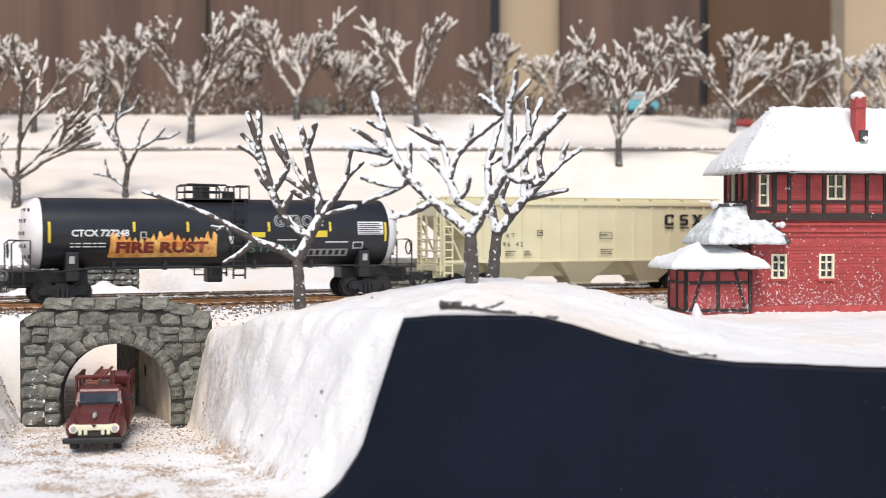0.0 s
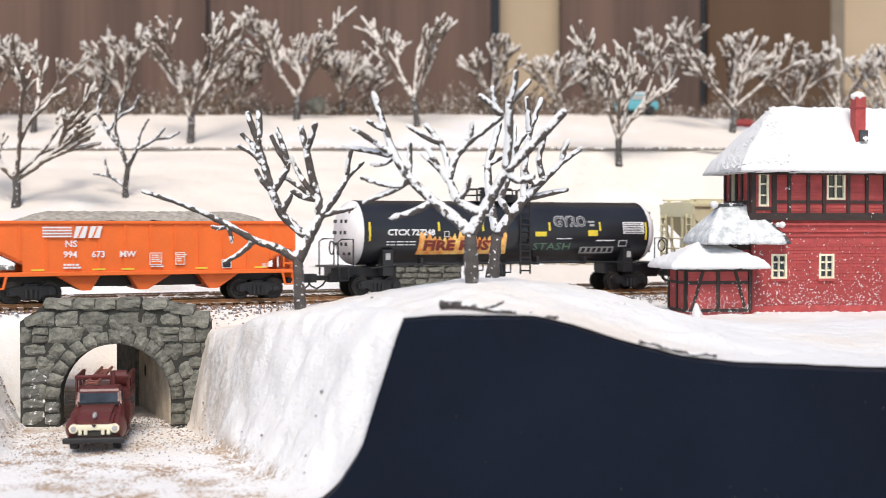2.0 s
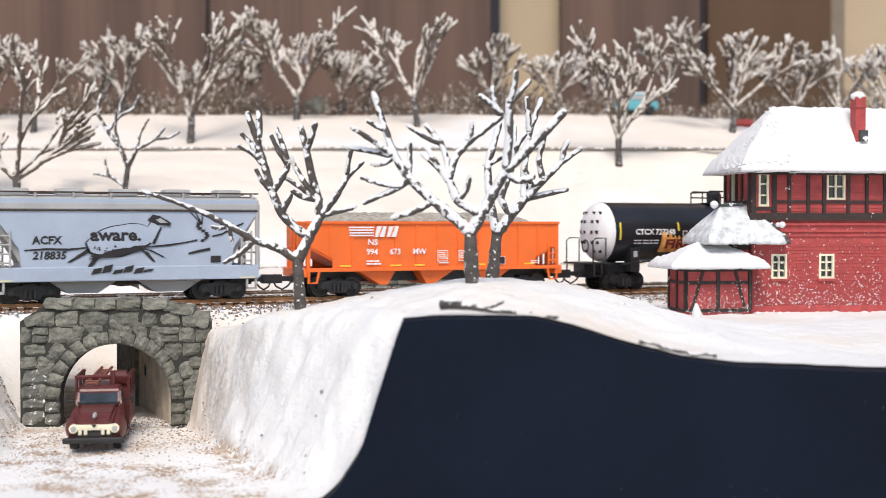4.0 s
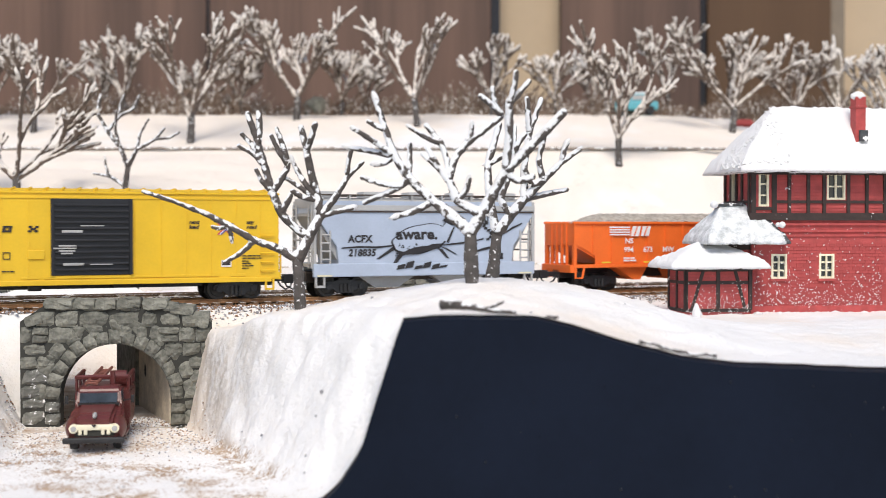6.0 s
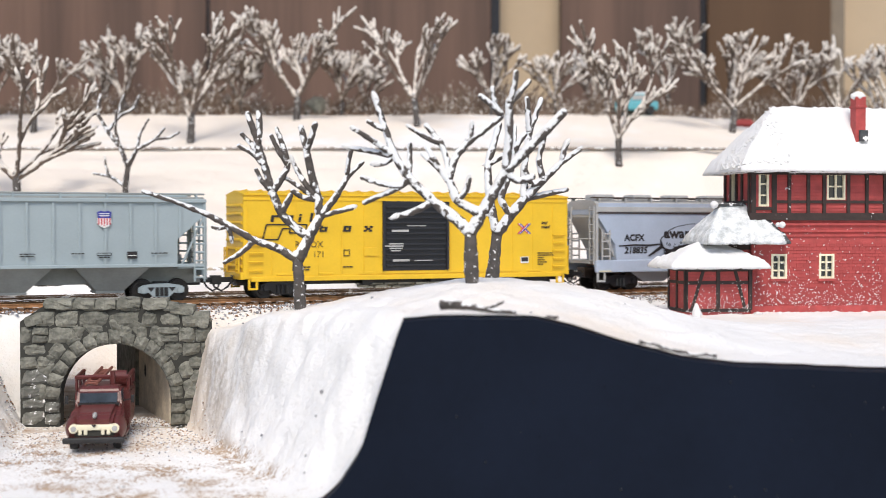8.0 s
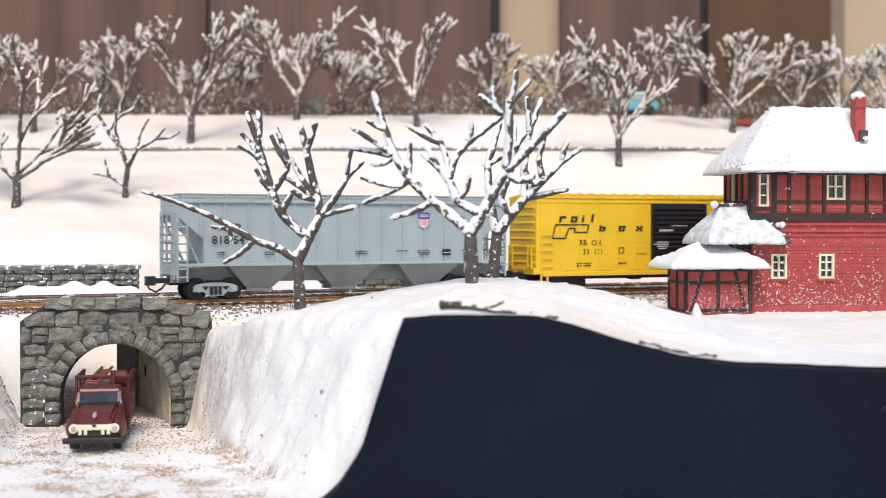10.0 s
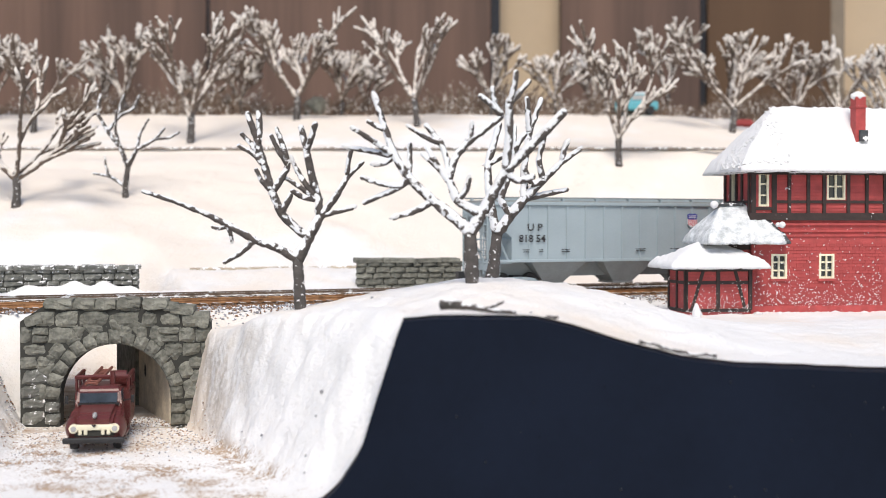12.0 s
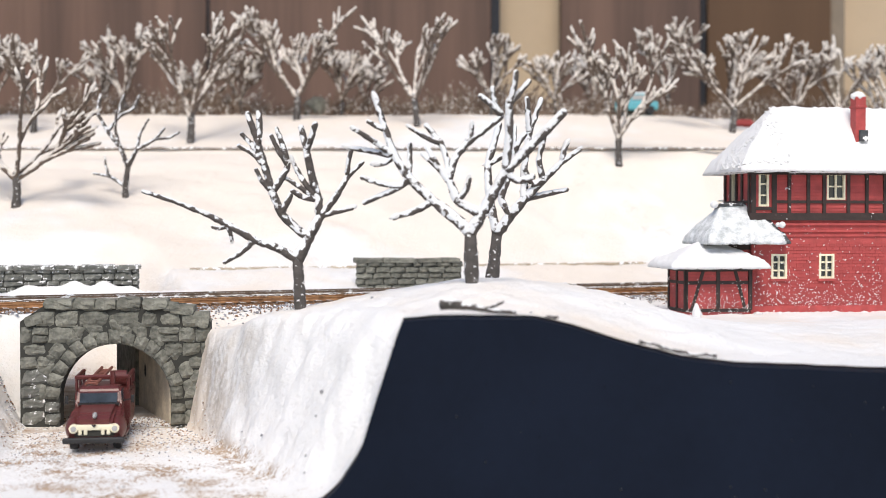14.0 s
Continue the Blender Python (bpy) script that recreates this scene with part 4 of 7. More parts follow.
def orange_hopper():
    e, h = car("orange_hopper", -0.2407, -0.0931, "bright orange open hopper car heaped with grey gravel")
    w = 0.0168
    for sd in (-1, 1):
        out = [(-h, 0.0390), (h, 0.0390), (h, 0.0273), (h - 0.0142, 0.0200), (h - 0.0142, 0.0135), (-h + 0.0142, 0.0135), (-h + 0.0142, 0.0200), (-h, 0.0273)]
        part("side", prism(bmesh.new(), out, sd * (w - 0.001), sd * (w - 0.0003)), ORANGE, e)
        n = 12
        for i in range(n + 1):
            x = -h + 0.0007 + (2 * h - 0.0014) * i / n
            z0 = 0.0140
            if abs(x) > h - 0.0142:
                z0 = 0.0140 if abs(x) > h - 0.002 else 0.0200 + (abs(x) - h + 0.0142) * 0.51
            part("side_rib", boxes((x - 0.0006, x + 0.0006, sd * (w - 0.0006), sd * (w + 0.0003), z0, 0.0382)), ORANGE, e)
        part("top_chord", boxes((-h - 0.0005, h + 0.0005, sd * (w - 0.0012), sd * (w + 0.0008), 0.0380, 0.0394), bevel=0.0003), ORANGE, e)
        part("side_sill", boxes((-h, h, sd * (w - 0.0012), sd * (w + 0.0006), 0.0132, 0.0152), bevel=0.0003), ORANGE, e)
        for q in (-1, 1):
            part("corner_post", boxes((q * (h - 0.0022), q * h, sd * (w - 0.0022), sd * w, 0.0105, 0.0380), bevel=0.0003), ORANGE, e)
            if q * sd < 0:
                ladder(e, q * (h - 0.0042), sd * (w + 0.0004), 0.0160, 0.0275, 3, ORANGE, wide=0.0042, r=0.0005)
            part("step", rod([(q * (h - 0.0012), sd * w, 0.0140), (q * (h - 0.0012), sd * w, 0.0075), (q * (h - 0.0055), sd * w, 0.0075), (q * (h - 0.0070), sd * w, 0.0140)], 0.0007), ORANGE, e)
    for q in (-1, 1):
        bm = bmesh.new()
        prism(bm, [(q * h, 0.0385), (q * (h - 0.0008), 0.0385), (q * (h - 0.0215), 0.0165), (q * (h - 0.0205), 0.0155), (q * h, 0.0260)], -w + 0.001, w - 0.001)
        part("slope_sheet", bm, ORANGE, e)
        part("end_sill", boxes((q * (h - 0.0015), q * (h + 0.0022), -w, w, 0.0105, 0.0150), bevel=0.0004), ORANGE, e)
        for y in (-0.0085, -0.003, 0.003, 0.0085):
            part("end_post", boxes((q * (h - 0.0010), q * (h + 0.0006), y - 0.0006, y + 0.0006, 0.0150, 0.0380)), ORANGE, e)
        bogie(e, q * (h - 0.0185), BLACK)
        coupler(e, q * (h + 0.0022), q)
    for cx, tip in ((-0.034, 0.004), (0.001, -0.004), (0.035, -0.003)):
        bm = bmesh.new()
        prism(bm, [(cx - 0.0112, 0.0140), (cx + 0.0112, 0.0140), (cx + tip + 0.0022, 0.0060), (cx + tip - 0.0022, 0.0060)], -w + 0.003, w - 0.003)
        part("hopper_bay", bm, ORANGE, e)
    part("centre_sill", boxes((-h, h, -0.004, 0.004, 0.0075, 0.0130)), BLACK, e)
    bm = bmesh.new()
    nx, ny = 90, 14
    grid = []
    for i in range(nx + 1):
        x = -h + 0.001 + (2 * h - 0.002) * i / nx
        row = []
        for j in range(ny + 1):
            y = -w + 0.001 + (2 * w - 0.002) * j / ny
            end = smooth(0, 0.030, h - abs(x)) * (0.35 + 0.65 * smooth(0, 0.012, w - abs(y)))
            z = 0.0368 + 0.0072 * end + 0.0007 * noise.fractal(Vector((x * 300, y * 300, 1)), 1, 2, 3)
            row.append(bm.verts.new((x, y, z)))
        grid.append(row)
    for p, q in zip(grid, grid[1:]):
        for j in range(ny):
            bm.faces.new((p[j], q[j], q[j + 1], p[j + 1]))
    part("gravel_load", bm, COAL, e, "heap of grey gravel")
    y = -w - 0.0007
    for i in range(4):
        decal("logo_stripe", e, -0.0509 + i * 0.0001, -0.0372, 0.0358 - i * 0.0014, 0.0366 - i * 0.0014, y, LETTER_WHITE)
    for x0 in (-0.0366, -0.0298):
        part("logo_shape", prism(bmesh.new(), [(x0, 0.0312), (x0 + 0.0014, 0.0368), (x0 + 0.0068, 0.0368), (x0 + 0.0054, 0.0312)], y - 0.0001, y + 0.0001), LETTER_WHITE, e)
        part("logo_slash", prism(bmesh.new(), [(x0 + 0.0018, 0.0314), (x0 + 0.0026, 0.0314), (x0 + 0.0048, 0.0366), (x0 + 0.0040, 0.0366)], y - 0.0002, y + 0.0001), ORANGE, e)
    text_mesh("lettering", "NS", 0.0042, LETTER_WHITE, e, -0.0405, y, 0.0262, bold=0.0001, sx=1.1)
    for words, x0 in (("994", -0.0412), ("673", -0.0281), ("MW", -0.0149)):
        text_mesh("lettering", words, 0.0042, LETTER_WHITE, e, x0, y, 0.0212, bold=0.0001, sx=1.02)
    bars(e, -0.0412, 0.0190, y, 2, 0.008, LETTER_WHITE, 0.0009)
    bars(e, 0.0002, 0.0176, y, 1, 0.006, LETTER_WHITE, 0.0006)
    for x0, z0, z1 in ((0.0120, 0.0180, 0.0240),):
        decal("data_panel", e, x0, x0 + 0.0048, z0, z1, y, LETTER_WHITE)
        decal("data_field", e, x0 + 0.0004, x0 + 0.0044, z0 + 0.0004, z1 - 0.0004, y - 0.0001, ORANGE)
        bars(e, x0 + 0.0008, z1 - 0.0009, y - 0.0002, 4, 0.003, LETTER_WHITE, 0.0005, 0.001)
    decal("data_panel", e, -0.0006, 0.0054, 0.0180, 0.0240, y, LETTER_WHITE)
    decal("data_field", e, -0.0002, 0.0050, 0.0184, 0.0236, y - 0.0001, ORANGE)
    bars(e, 0.0004, 0.0230, y - 0.0002, 4, 0.003, LETTER_WHITE, 0.0005, 0.001)
    decal("stencil_panel", e, 0.0353, 0.0401, 0.0160, 0.0203, y, LETTER_WHITE)
    decal("stencil_inner", e, 0.0356, 0.0398, 0.0163, 0.0200, y - 0.0001, LETTER_BLACK)
    bars(e, 0.0560, 0.0180, y, 2, 0.005, LETTER_WHITE, 0.0005, 0.001)
    for x in (-0.0559, -0.0277, -0.0140, 0.0220, 0.0520):
        decal("reflector", e, x, x + 0.006, 0.0158, 0.0166, y, YELLOW_DECAL)


def blue_hopper():
    e, h = car("blue_hopper", -0.3946, -0.2659, "pale blue-grey covered hopper car with black sheep graffiti")
    w = 0.0170
    out = [(-h + 0.0005, 0.0500), (h - 0.0005, 0.0500), (h - 0.0005, 0.0436), (h - 0.0130, 0.0262), (h - 0.0140, 0.0172), (-h + 0.0140, 0.0172), (-h + 0.0130, 0.0262), (-h + 0.0005, 0.0436)]
    bm = prism(bmesh.new(), out, -w + 0.0004, w - 0.0004)
    part("body", bm, LILAC, e)
    bm = bmesh.new()
    sec = [(-w + 0.0004, 0.0465), (-w + 0.0010, 0.0492), (-w + 0.0030, 0.0512), (-0.004, 0.0520), (0.004, 0.0520), (w - 0.0030, 0.0512), (w - 0.0010, 0.0492), (w - 0.0004, 0.0465)]
    a = [bm.verts.new((-h + 0.0003, y, z)) for y, z in sec]
    b = [bm.verts.new((h - 0.0003, y, z)) for y, z in sec]
    bm.faces.new(a), bm.faces.new(b[::-1])
    for i in range(len(sec)):
        j = (i + 1) % len(sec)
        bm.faces.new((a[i], a[j], b[j], b[i]))
    part("roof", bm, DUSTY, e, "dusty grey rounded roof")
    for sd in (-1, 1):
        part("belt_rail", boxes((-h + 0.0005, h - 0.0005, sd * (w - 0.0006), sd * (w + 0.0002), 0.0440, 0.0447)), RAIL_DARK, e)
        part("roof_band", boxes((-h + 0.0005, h - 0.0005, sd * (w - 0.0006), sd * (w + 0.0004), 0.0450, 0.0478), bevel=0.0002), DUSTY, e)
        part("side_sill", boxes((-h, h, sd * (w - 0.0020), sd * (w + 0.0002), 0.0105, 0.0175), bevel=0.0006), LILAC, e)
        part("running_board", boxes((-h, h, sd * 0.0105, sd * 0.0155, 0.0528, 0.0534)), RAIL_DARK, e)
        for i in range(8):
            x = -h + 0.003 + (2 * h - 0.006) * i / 7
            part("board_bracket", boxes((x - 0.0004, x + 0.0004, sd * 0.0125, sd * 0.0158, 0.0495, 0.0530)), DUSTY, e)
    for i in range(5):
        x = -0.052 + i * 0.026
        part("roof_hatch", boxes((x - 0.0065, x + 0.0065, -0.006, 0.006, 0.0518, 0.0552), bevel=0.0012), DUSTY, e)
    for q in (-1, 1):
        bm = bmesh.new()
        prism(bm, [(q * (h - 0.0006), 0.0500), (q * (h - 0.0012), 0.0500), (q * (h - 0.0200), 0.0172), (q * (h - 0.0150), 0.0172), (q * (h - 0.0006), 0.0420)], -w + 0.003, w - 0.003)
        part("end_sheet", bm, DUSTY, e)
        part("end_platform", boxes((q * (h - 0.015), q * h, -w + 0.001, w - 0.001, 0.0155, 0.0172)), DUSTY, e)
        for y in (-1, 1):
            part("corner_post", boxes((q * (h - 0.0016), q * h, y * (w - 0.0016), y * w, 0.0172, 0.0500), bevel=0.0003), DUSTY, e)
            ladder(e, q * (h - 0.0065), y * (w + 0.0002), 0.0175, 0.0345, 4, DUSTY, wide=0.0050)
            ladder(e, q * (h + 0.0004), y * (w - 0.0042), 0.0150, 0.0480, 8, DUSTY, along="y")
            part("sill_step", boxes((q * (h - 0.0065), q * (h - 0.0010), y * (w - 0.0012), y * (w - 0.0002), 0.0050, 0.0062), (q * (h - 0.0065), q * (h - 0.0055), y * (w - 0.0012), y * (w - 0.0002), 0.0055, 0.0106), (q * (h - 0.0020), q * (h - 0.0010), y * (w - 0.0012), y * (w - 0.0002), 0.0055, 0.0106)), DUSTY, e)
        for z in (0.0235, 0.0295):
            part("end_rail", rod([(q * h, -w + 0.001, z), (q * h, w - 0.001, z)], 0.0005), DUSTY, e)
        bogie(e, q * (h - 0.0185), BLACK)
        coupler(e, q * h, q)
    for cx in (-0.021, 0.021):
        bm = bmesh.new()
        prism(bm, [(cx - 0.017, 0.0110), (cx + 0.017, 0.0110), (cx + 0.007, 0.0045), (cx - 0.007, 0.0045)], -0.010, 0.010)
        part("hopper_bay", bm, DUSTY, e)
    part("centre_sill", boxes((-h, h, -0.004, 0.004, 0.0080, 0.0130)), RAIL_DARK, e)
    y = -w + 0.0002
    x0 = -h
    text_mesh("lettering", "ACFX", 0.0052, LETTER_BLACK, e, -0.0453, y, 0.0274, bold=0.0002, sx=1.0)
    text_mesh("lettering", "218835", 0.0050, LETTER_BLACK, e, -0.0453, y, 0.0203, bold=0.0002, shear=0.15, sx=1.02)
    # sheep: dark outline, pale fleece, legs, head
    cx, cz = -0.0045, 0.0300

    def blob(rx, rz, dx, dz, k, amp):
        return [(cx + dx + rx * math.cos(a) * (1 + amp * math.sin(9 * a + k)), cz + dz + rz * math.sin(a) * (1 + amp * math.sin(7 * a + k)) + 0.0026 * math.cos(a)) for a in [i * math.tau / 40 for i in range(40)]]

    def flat(name, outline, material, lift):
        return part(name, prism(bmesh.new(), outline, y - lift - 0.0001, y + 0.0001), material, e)

    flat("graffiti_fleece_outline", blob(0.0165, 0.0078, 0, 0, 0, 0.03), LETTER_BLACK, 0.0001)
    flat("graffiti_fleece", blob(0.0158, 0.0070, 0.0002, 0.0004, 0, 0.03), LILAC, 0.0003)
    flat("graffiti_shade", blob(0.0135, 0.0016, 0.000, -0.0056, 2, 0.16), LETTER_BLACK, 0.0005)
    flat("graffiti_neck", [(cx + 0.010, 0.0330), (cx + 0.0165, 0.0278), (cx + 0.0200, 0.0360), (cx + 0.0150, 0.0395)], LETTER_BLACK, 0.0001)
    flat("graffiti_neck_fill", [(cx + 0.0095, 0.0325), (cx + 0.0150, 0.0285), (cx + 0.0192, 0.0365), (cx + 0.0150, 0.0388)], LILAC, 0.0004)
    flat("graffiti_head", [(cx + 0.0130, 0.0398), (cx + 0.0155, 0.0425), (cx + 0.0190, 0.0418), (cx + 0.0245, 0.0385), (cx + 0.0240, 0.0370), (cx + 0.0180, 0.0375)], LETTER_BLACK, 0.0005)
    flat("graffiti_head_fill", [(cx + 0.0170, 0.0400), (cx + 0.0192, 0.0408), (cx + 0.0225, 0.0386), (cx + 0.0190, 0.0384)], DUSTY, 0.0007)
    for p, q, r2, t in ((-0.0150, 0.0265, -0.0250, 0.0195), (-0.0110, 0.0245, -0.0170, 0.0150), (0.0120, 0.0258, 0.0205, 0.0215), (0.0100, 0.0250, 0.0155, 0.0195)):
        flat("graffiti_leg", [(cx + p, q), (cx + p + 0.0032, q - 0.0006), (cx + r2 + 0.0014, t), (cx + r2, t + 0.0002)], LETTER_BLACK, 0.0001)
    rnd = random.Random(8)
    for i in range(26):
        px, pz = cx + rnd.uniform(-0.013, 0.013), cz - rnd.uniform(0.0030, 0.0058)
        flat("graffiti_fleck", [(px, pz), (px + rnd.uniform(0.0005, 0.0011), pz + 0.0002), (px + 0.0004, pz + rnd.uniform(0.0006, 0.0014))], LETTER_BLACK, 0.0005)
    text_mesh("graffiti_word", "aware.", 0.0080, LETTER_BLACK, e, -0.0187, y - 0.0005, 0.0284, bold=0.00030, sx=1.13)
    for i, (p, q) in enumerate(((-0.014, 0.004), (-0.009, 0.0052), (-0.004, 0.0030), (0.001, 0.0045), (0.006, 0.0040), (0.0105, 0.0022))):
        z = 0.0138 + 0.0006 * (i % 2)
        flat("graffiti_scribble", [(cx + p, z), (cx + p + 0.0044, z + 0.0006), (cx + p + 0.0054, z + q * 0.8), (cx + p + 0.0012, z + q * 0.6)], LETTER_BLACK, 0.0007)

    def stroke(pts, th):
        up = [(p, q + th * random.uniform(0.6, 1.2)) for p, q in pts]
        flat("graffiti_line", pts + up[::-1], LETTER_BLACK, 0.0001)

    stroke([(-0.0490, 0.0252), (-0.0390, 0.0255), (-0.0290, 0.0252), (-0.0205, 0.0262)], 0.0009)
    stroke([(cx + 0.0150, 0.0265), (cx + 0.024, 0.0272), (cx + 0.032, 0.0286), (cx + 0.0375, 0.0296)], 0.0009)
    stroke([(cx + 0.0450, 0.0315), (cx + 0.0500, 0.0325), (cx + 0.0550, 0.0352), (cx + 0.0610, 0.0380)], 0.0011)
    stroke([(cx + 0.033, 0.0228), (cx + 0.038, 0.0238), (cx + 0.044, 0.0248)], 0.0016)
    for i in range(8):
        a = i * 0.75
        p, q = cx + 0.0400 + 0.0024 * math.sin(a), 0.0290 + i * 0.0012
        flat("graffiti_curl", [(p - 0.0009, q), (p + 0.0009, q + 0.0002), (p + 0.0012, q + 0.0014), (p - 0.0006, q + 0.0014)], LETTER_BLACK, 0.0001)
    for ang in (-0.0055, -0.0030, 0.0005):
        flat("graffiti_wing", [(cx + 0.0395, 0.0376), (cx + 0.0402, 0.0378), (cx + 0.0398 + ang, 0.0440), (cx + 0.0393 + ang, 0.0438)], LETTER_BLACK, 0.0001)
    decal("stencil_panel", e, 0.0397, 0.0448, 0.0188, 0.0222, y - 0.0001, LETTER_BLACK)
    for q in (-1, 1):
        decal("rust_smear", e, q * (h - 0.010), q * (h - 0.002), 0.0108, 0.0116, -w - 0.0003, TAN)


def yellow_boxcar():
    e, h = car("yellow_boxcar", -0.5998, -0.4128, "yellow boxcar with a black ribbed sliding door")
    w = 0.0165
    part("body", boxes((-h, h, -w, w, 0.0100, 0.0530), bevel=0.0007), YELLOW, e)
    bm = bmesh.new()
    prism(bm, [(-h, 0.0525), (h, 0.0525), (h, 0.0534), (-h, 0.0534)], -w - 0.0006, w + 0.0006)
    part("eave", bm, YELLOW, e)
    bm = bmesh.new()
    sec = [(-w, 0.0533), (0, 0.0552), (w, 0.0533)]
    a = [bm.verts.new((-h, y, z)) for y, z in sec]
    b = [bm.verts.new((h, y, z)) for y, z in sec]
    bm.faces.new(a), bm.faces.new(b[::-1])
    for i in range(3):
        j = (i + 1) % 3
        bm.faces.new((a[i], a[j], b[j], b[i]))
    part("roof", bm, YELLOW, e)
    for i in range(24):
        x = -h + 0.0045 + i * (2 * h - 0.009) / 23
        bm = bmesh.new()
        for sd in (-1, 1):
            cyl(bm, (x - 0.002, sd * w, 0.0536), (x + 0.002, 0, 0.0554), 0.0006, seg=6)
        part("roof_rib", bm, YELLOW, e)
    for sd in (-1, 1):
        y = sd * w
        part("top_belt", boxes((-h, h, y - 0.0004, y + 0.0004, 0.0500, 0.0508)), YELLOW, e)
        part("side_sill", boxes((-h + 0.004, h - 0.004, y - 0.0006, y + 0.0004, 0.0088, 0.0112), bevel=0.0003), YELLOW, e)
        part("door_track", boxes((-0.022, 0.062, y - 0.0004, y + 0.0010, 0.0120, 0.0130)), YELLOW, e)
        for i in range(15):
            x = -h + 0.0125 * i + 0.0025
            if not -0.020 < x < 0.021:
                part("side_rib", boxes((x - 0.0004, x + 0.0004, y - 0.0003, y + 0.00025, 0.0125, 0.0500)), YELLOW, e)
        for x in (-0.072, -0.050, -0.028, 0.030, 0.050, 0.072):
            part("sill_tab", boxes((x - 0.004, x + 0.004, y - 0.0003, y + 0.0007, 0.0118, 0.0130), bevel=0.0002), YELLOW, e)
        d = part("door", boxes((-0.0182, 0.0194, y - 0.0004, y + 0.0008, 0.0134, 0.0500), bevel=0.0003), DOOR_BLACK, e, "black ribbed sliding door")
        for i in range(12):
            z = 0.0162 + i * 0.0028
            part("door_rib", boxes((-0.0166, 0.0178, y + sd * 0.0006, y + sd * 0.0014, z - 0.0005, z + 0.0005), bevel=0.0002), DOOR_BLACK, d)
        for q in (-1, 1):
            part("door_edge", boxes((0.0006 + q * 0.0184 - 0.0007, 0.0006 + q * 0.0184 + 0.0007, y - 0.0002, y + sd * 0.0014, 0.0136, 0.0498)), DOOR_BLACK, d)
            for i in range(5):
                part("ladder_rung", rod([(q * (h - 0.0100), y + sd * 0.0010, 0.0145 + i * 0.0044), (q * (h - 0.0028), y + sd * 0.0010, 0.0145 + i * 0.0044)], 0.0004), YELLOW, e)
            part("sill_step", boxes((q * (h - 0.0075), q * (h - 0.0065), y - 0.0004, y + 0.0004, 0.0050, 0.0100), (q * (h - 0.0035), q * (h - 0.0025), y - 0.0004, y + 0.0004, 0.0050, 0.0100), (q * (h - 0.0075), q * (h - 0.0025), y - 0.0004, y + 0.0004, 0.0046, 0.0056)), YELLOW, e)
    for q in (-1, 1):
        for i in range(8):
            z = 0.0165 + i * 0.0044
            part("end_corrugation", cyl(bmesh.new(), (q * (h - 0.0004), -w + 0.002, z), (q * (h - 0.0004), w - 0.002, z), 0.0011, seg=8), YELLOW, e)
        for y in (-0.0115, 0.0115):
            ladder(e, q * (h + 0.0016), y, 0.0130, 0.0260, 4, YELLOW, wide=0.0045, along="y")
        part("end_sill", boxes((q * (h - 0.001), q * (h + 0.0012), -w + 0.0005, w - 0.0005, 0.0098, 0.0135), bevel=0.0003), YELLOW, e)
        bogie(e, q * (h - 0.0215), BLACK)
        coupler(e, q * (h + 0.0012), q)
    part("centre_sill", boxes((-h, h, -0.004, 0.004, 0.0065, 0.0105)), BLACK, e)
    part("brake_cylinder", boxes((-0.028, -0.022, -0.012, -0.006, 0.0060, 0.0100), bevel=0.0006), BLACK, e)
    part("air_tank", boxes((0.012, 0.020, -0.010, -0.005, 0.0068, 0.0100), bevel=0.0006), BLACK, e)
    y = -w - 0.0003

    def glyph(x, z, wd, ht, cells, name="logo_letter"):
        """A block letter of the car's slanted logo, on a grid of cells."""
        bm = bmesh.new()
        nx, nz = max(c[1] for c in cells), max(c[3] for c in cells)
        for x0, x1, z0, z1 in cells:
            pts = [(x + wd * p / nx + 0.20 * ht * r / nz, z + ht * r / nz) for p, r in ((x0, z0), (x1, z0), (x1, z1), (x0, z1))]
            prism(bm, pts, y - 0.00012, y + 0.0001)
        part(name, bm, LETTER_BLACK, e)

    ring = [(0, 1, 0, 3), (2, 3, 0, 3), (1, 2, 0, 0.9), (1, 2, 2.1, 3)]
    glyph(-0.0795, 0.0390, 0.0042, 0.0034, [(0, 1.2, 0, 3), (1.2, 3, 2, 3)])
    glyph(-0.0720, 0.0390, 0.0042, 0.0034, ring)
    glyph(-0.0648, 0.0390, 0.0014, 0.0040, [(0, 1, 0, 2), (0, 1, 2.4, 3)])
    glyph(-0.0588, 0.0390, 0.0014, 0.0046, [(0, 1, 0, 3)])
    glyph(-0.0535, 0.0340, 0.0042, 0.0032, ring + [(0, 1, 3, 3.8)])
    glyph(-0.0405, 0.0340, 0.0042, 0.0030, ring)
    glyph(-0.0290, 0.0340, 0.0046, 0.0030, [(0, 1.1, 0, 1), (1.9, 3, 0, 1), (0.7, 2.3, 1, 2), (0, 1.1, 2, 3), (1.9, 3, 2, 3)])
    # hollow angular arrow under it
    def line(p, q, th=0.0007):
        dx, dz = q[0] - p[0], q[1] - p[1]
        k = math.hypot(dx, dz)
        ox, oz = -dz / k * th / 2, dx / k * th / 2
        part("logo_line", prism(bmesh.new(), [(p[0] + ox, p[1] + oz), (q[0] + ox, q[1] + oz), (q[0] - ox, q[1] - oz), (p[0] - ox, p[1] - oz)], y - 0.00012, y + 0.0001), LETTER_BLACK, e)

    arrow = [(-0.0815, 0.0376), (-0.0600, 0.0376), (-0.0612, 0.0334), (-0.0695, 0.0334), (-0.0688, 0.0356), (-0.0730, 0.0356), (-0.0755, 0.0300), (-0.0835, 0.0300)]
    for p, q in zip(arrow, arrow[1:] + arrow[:1]):
        line(p, q)
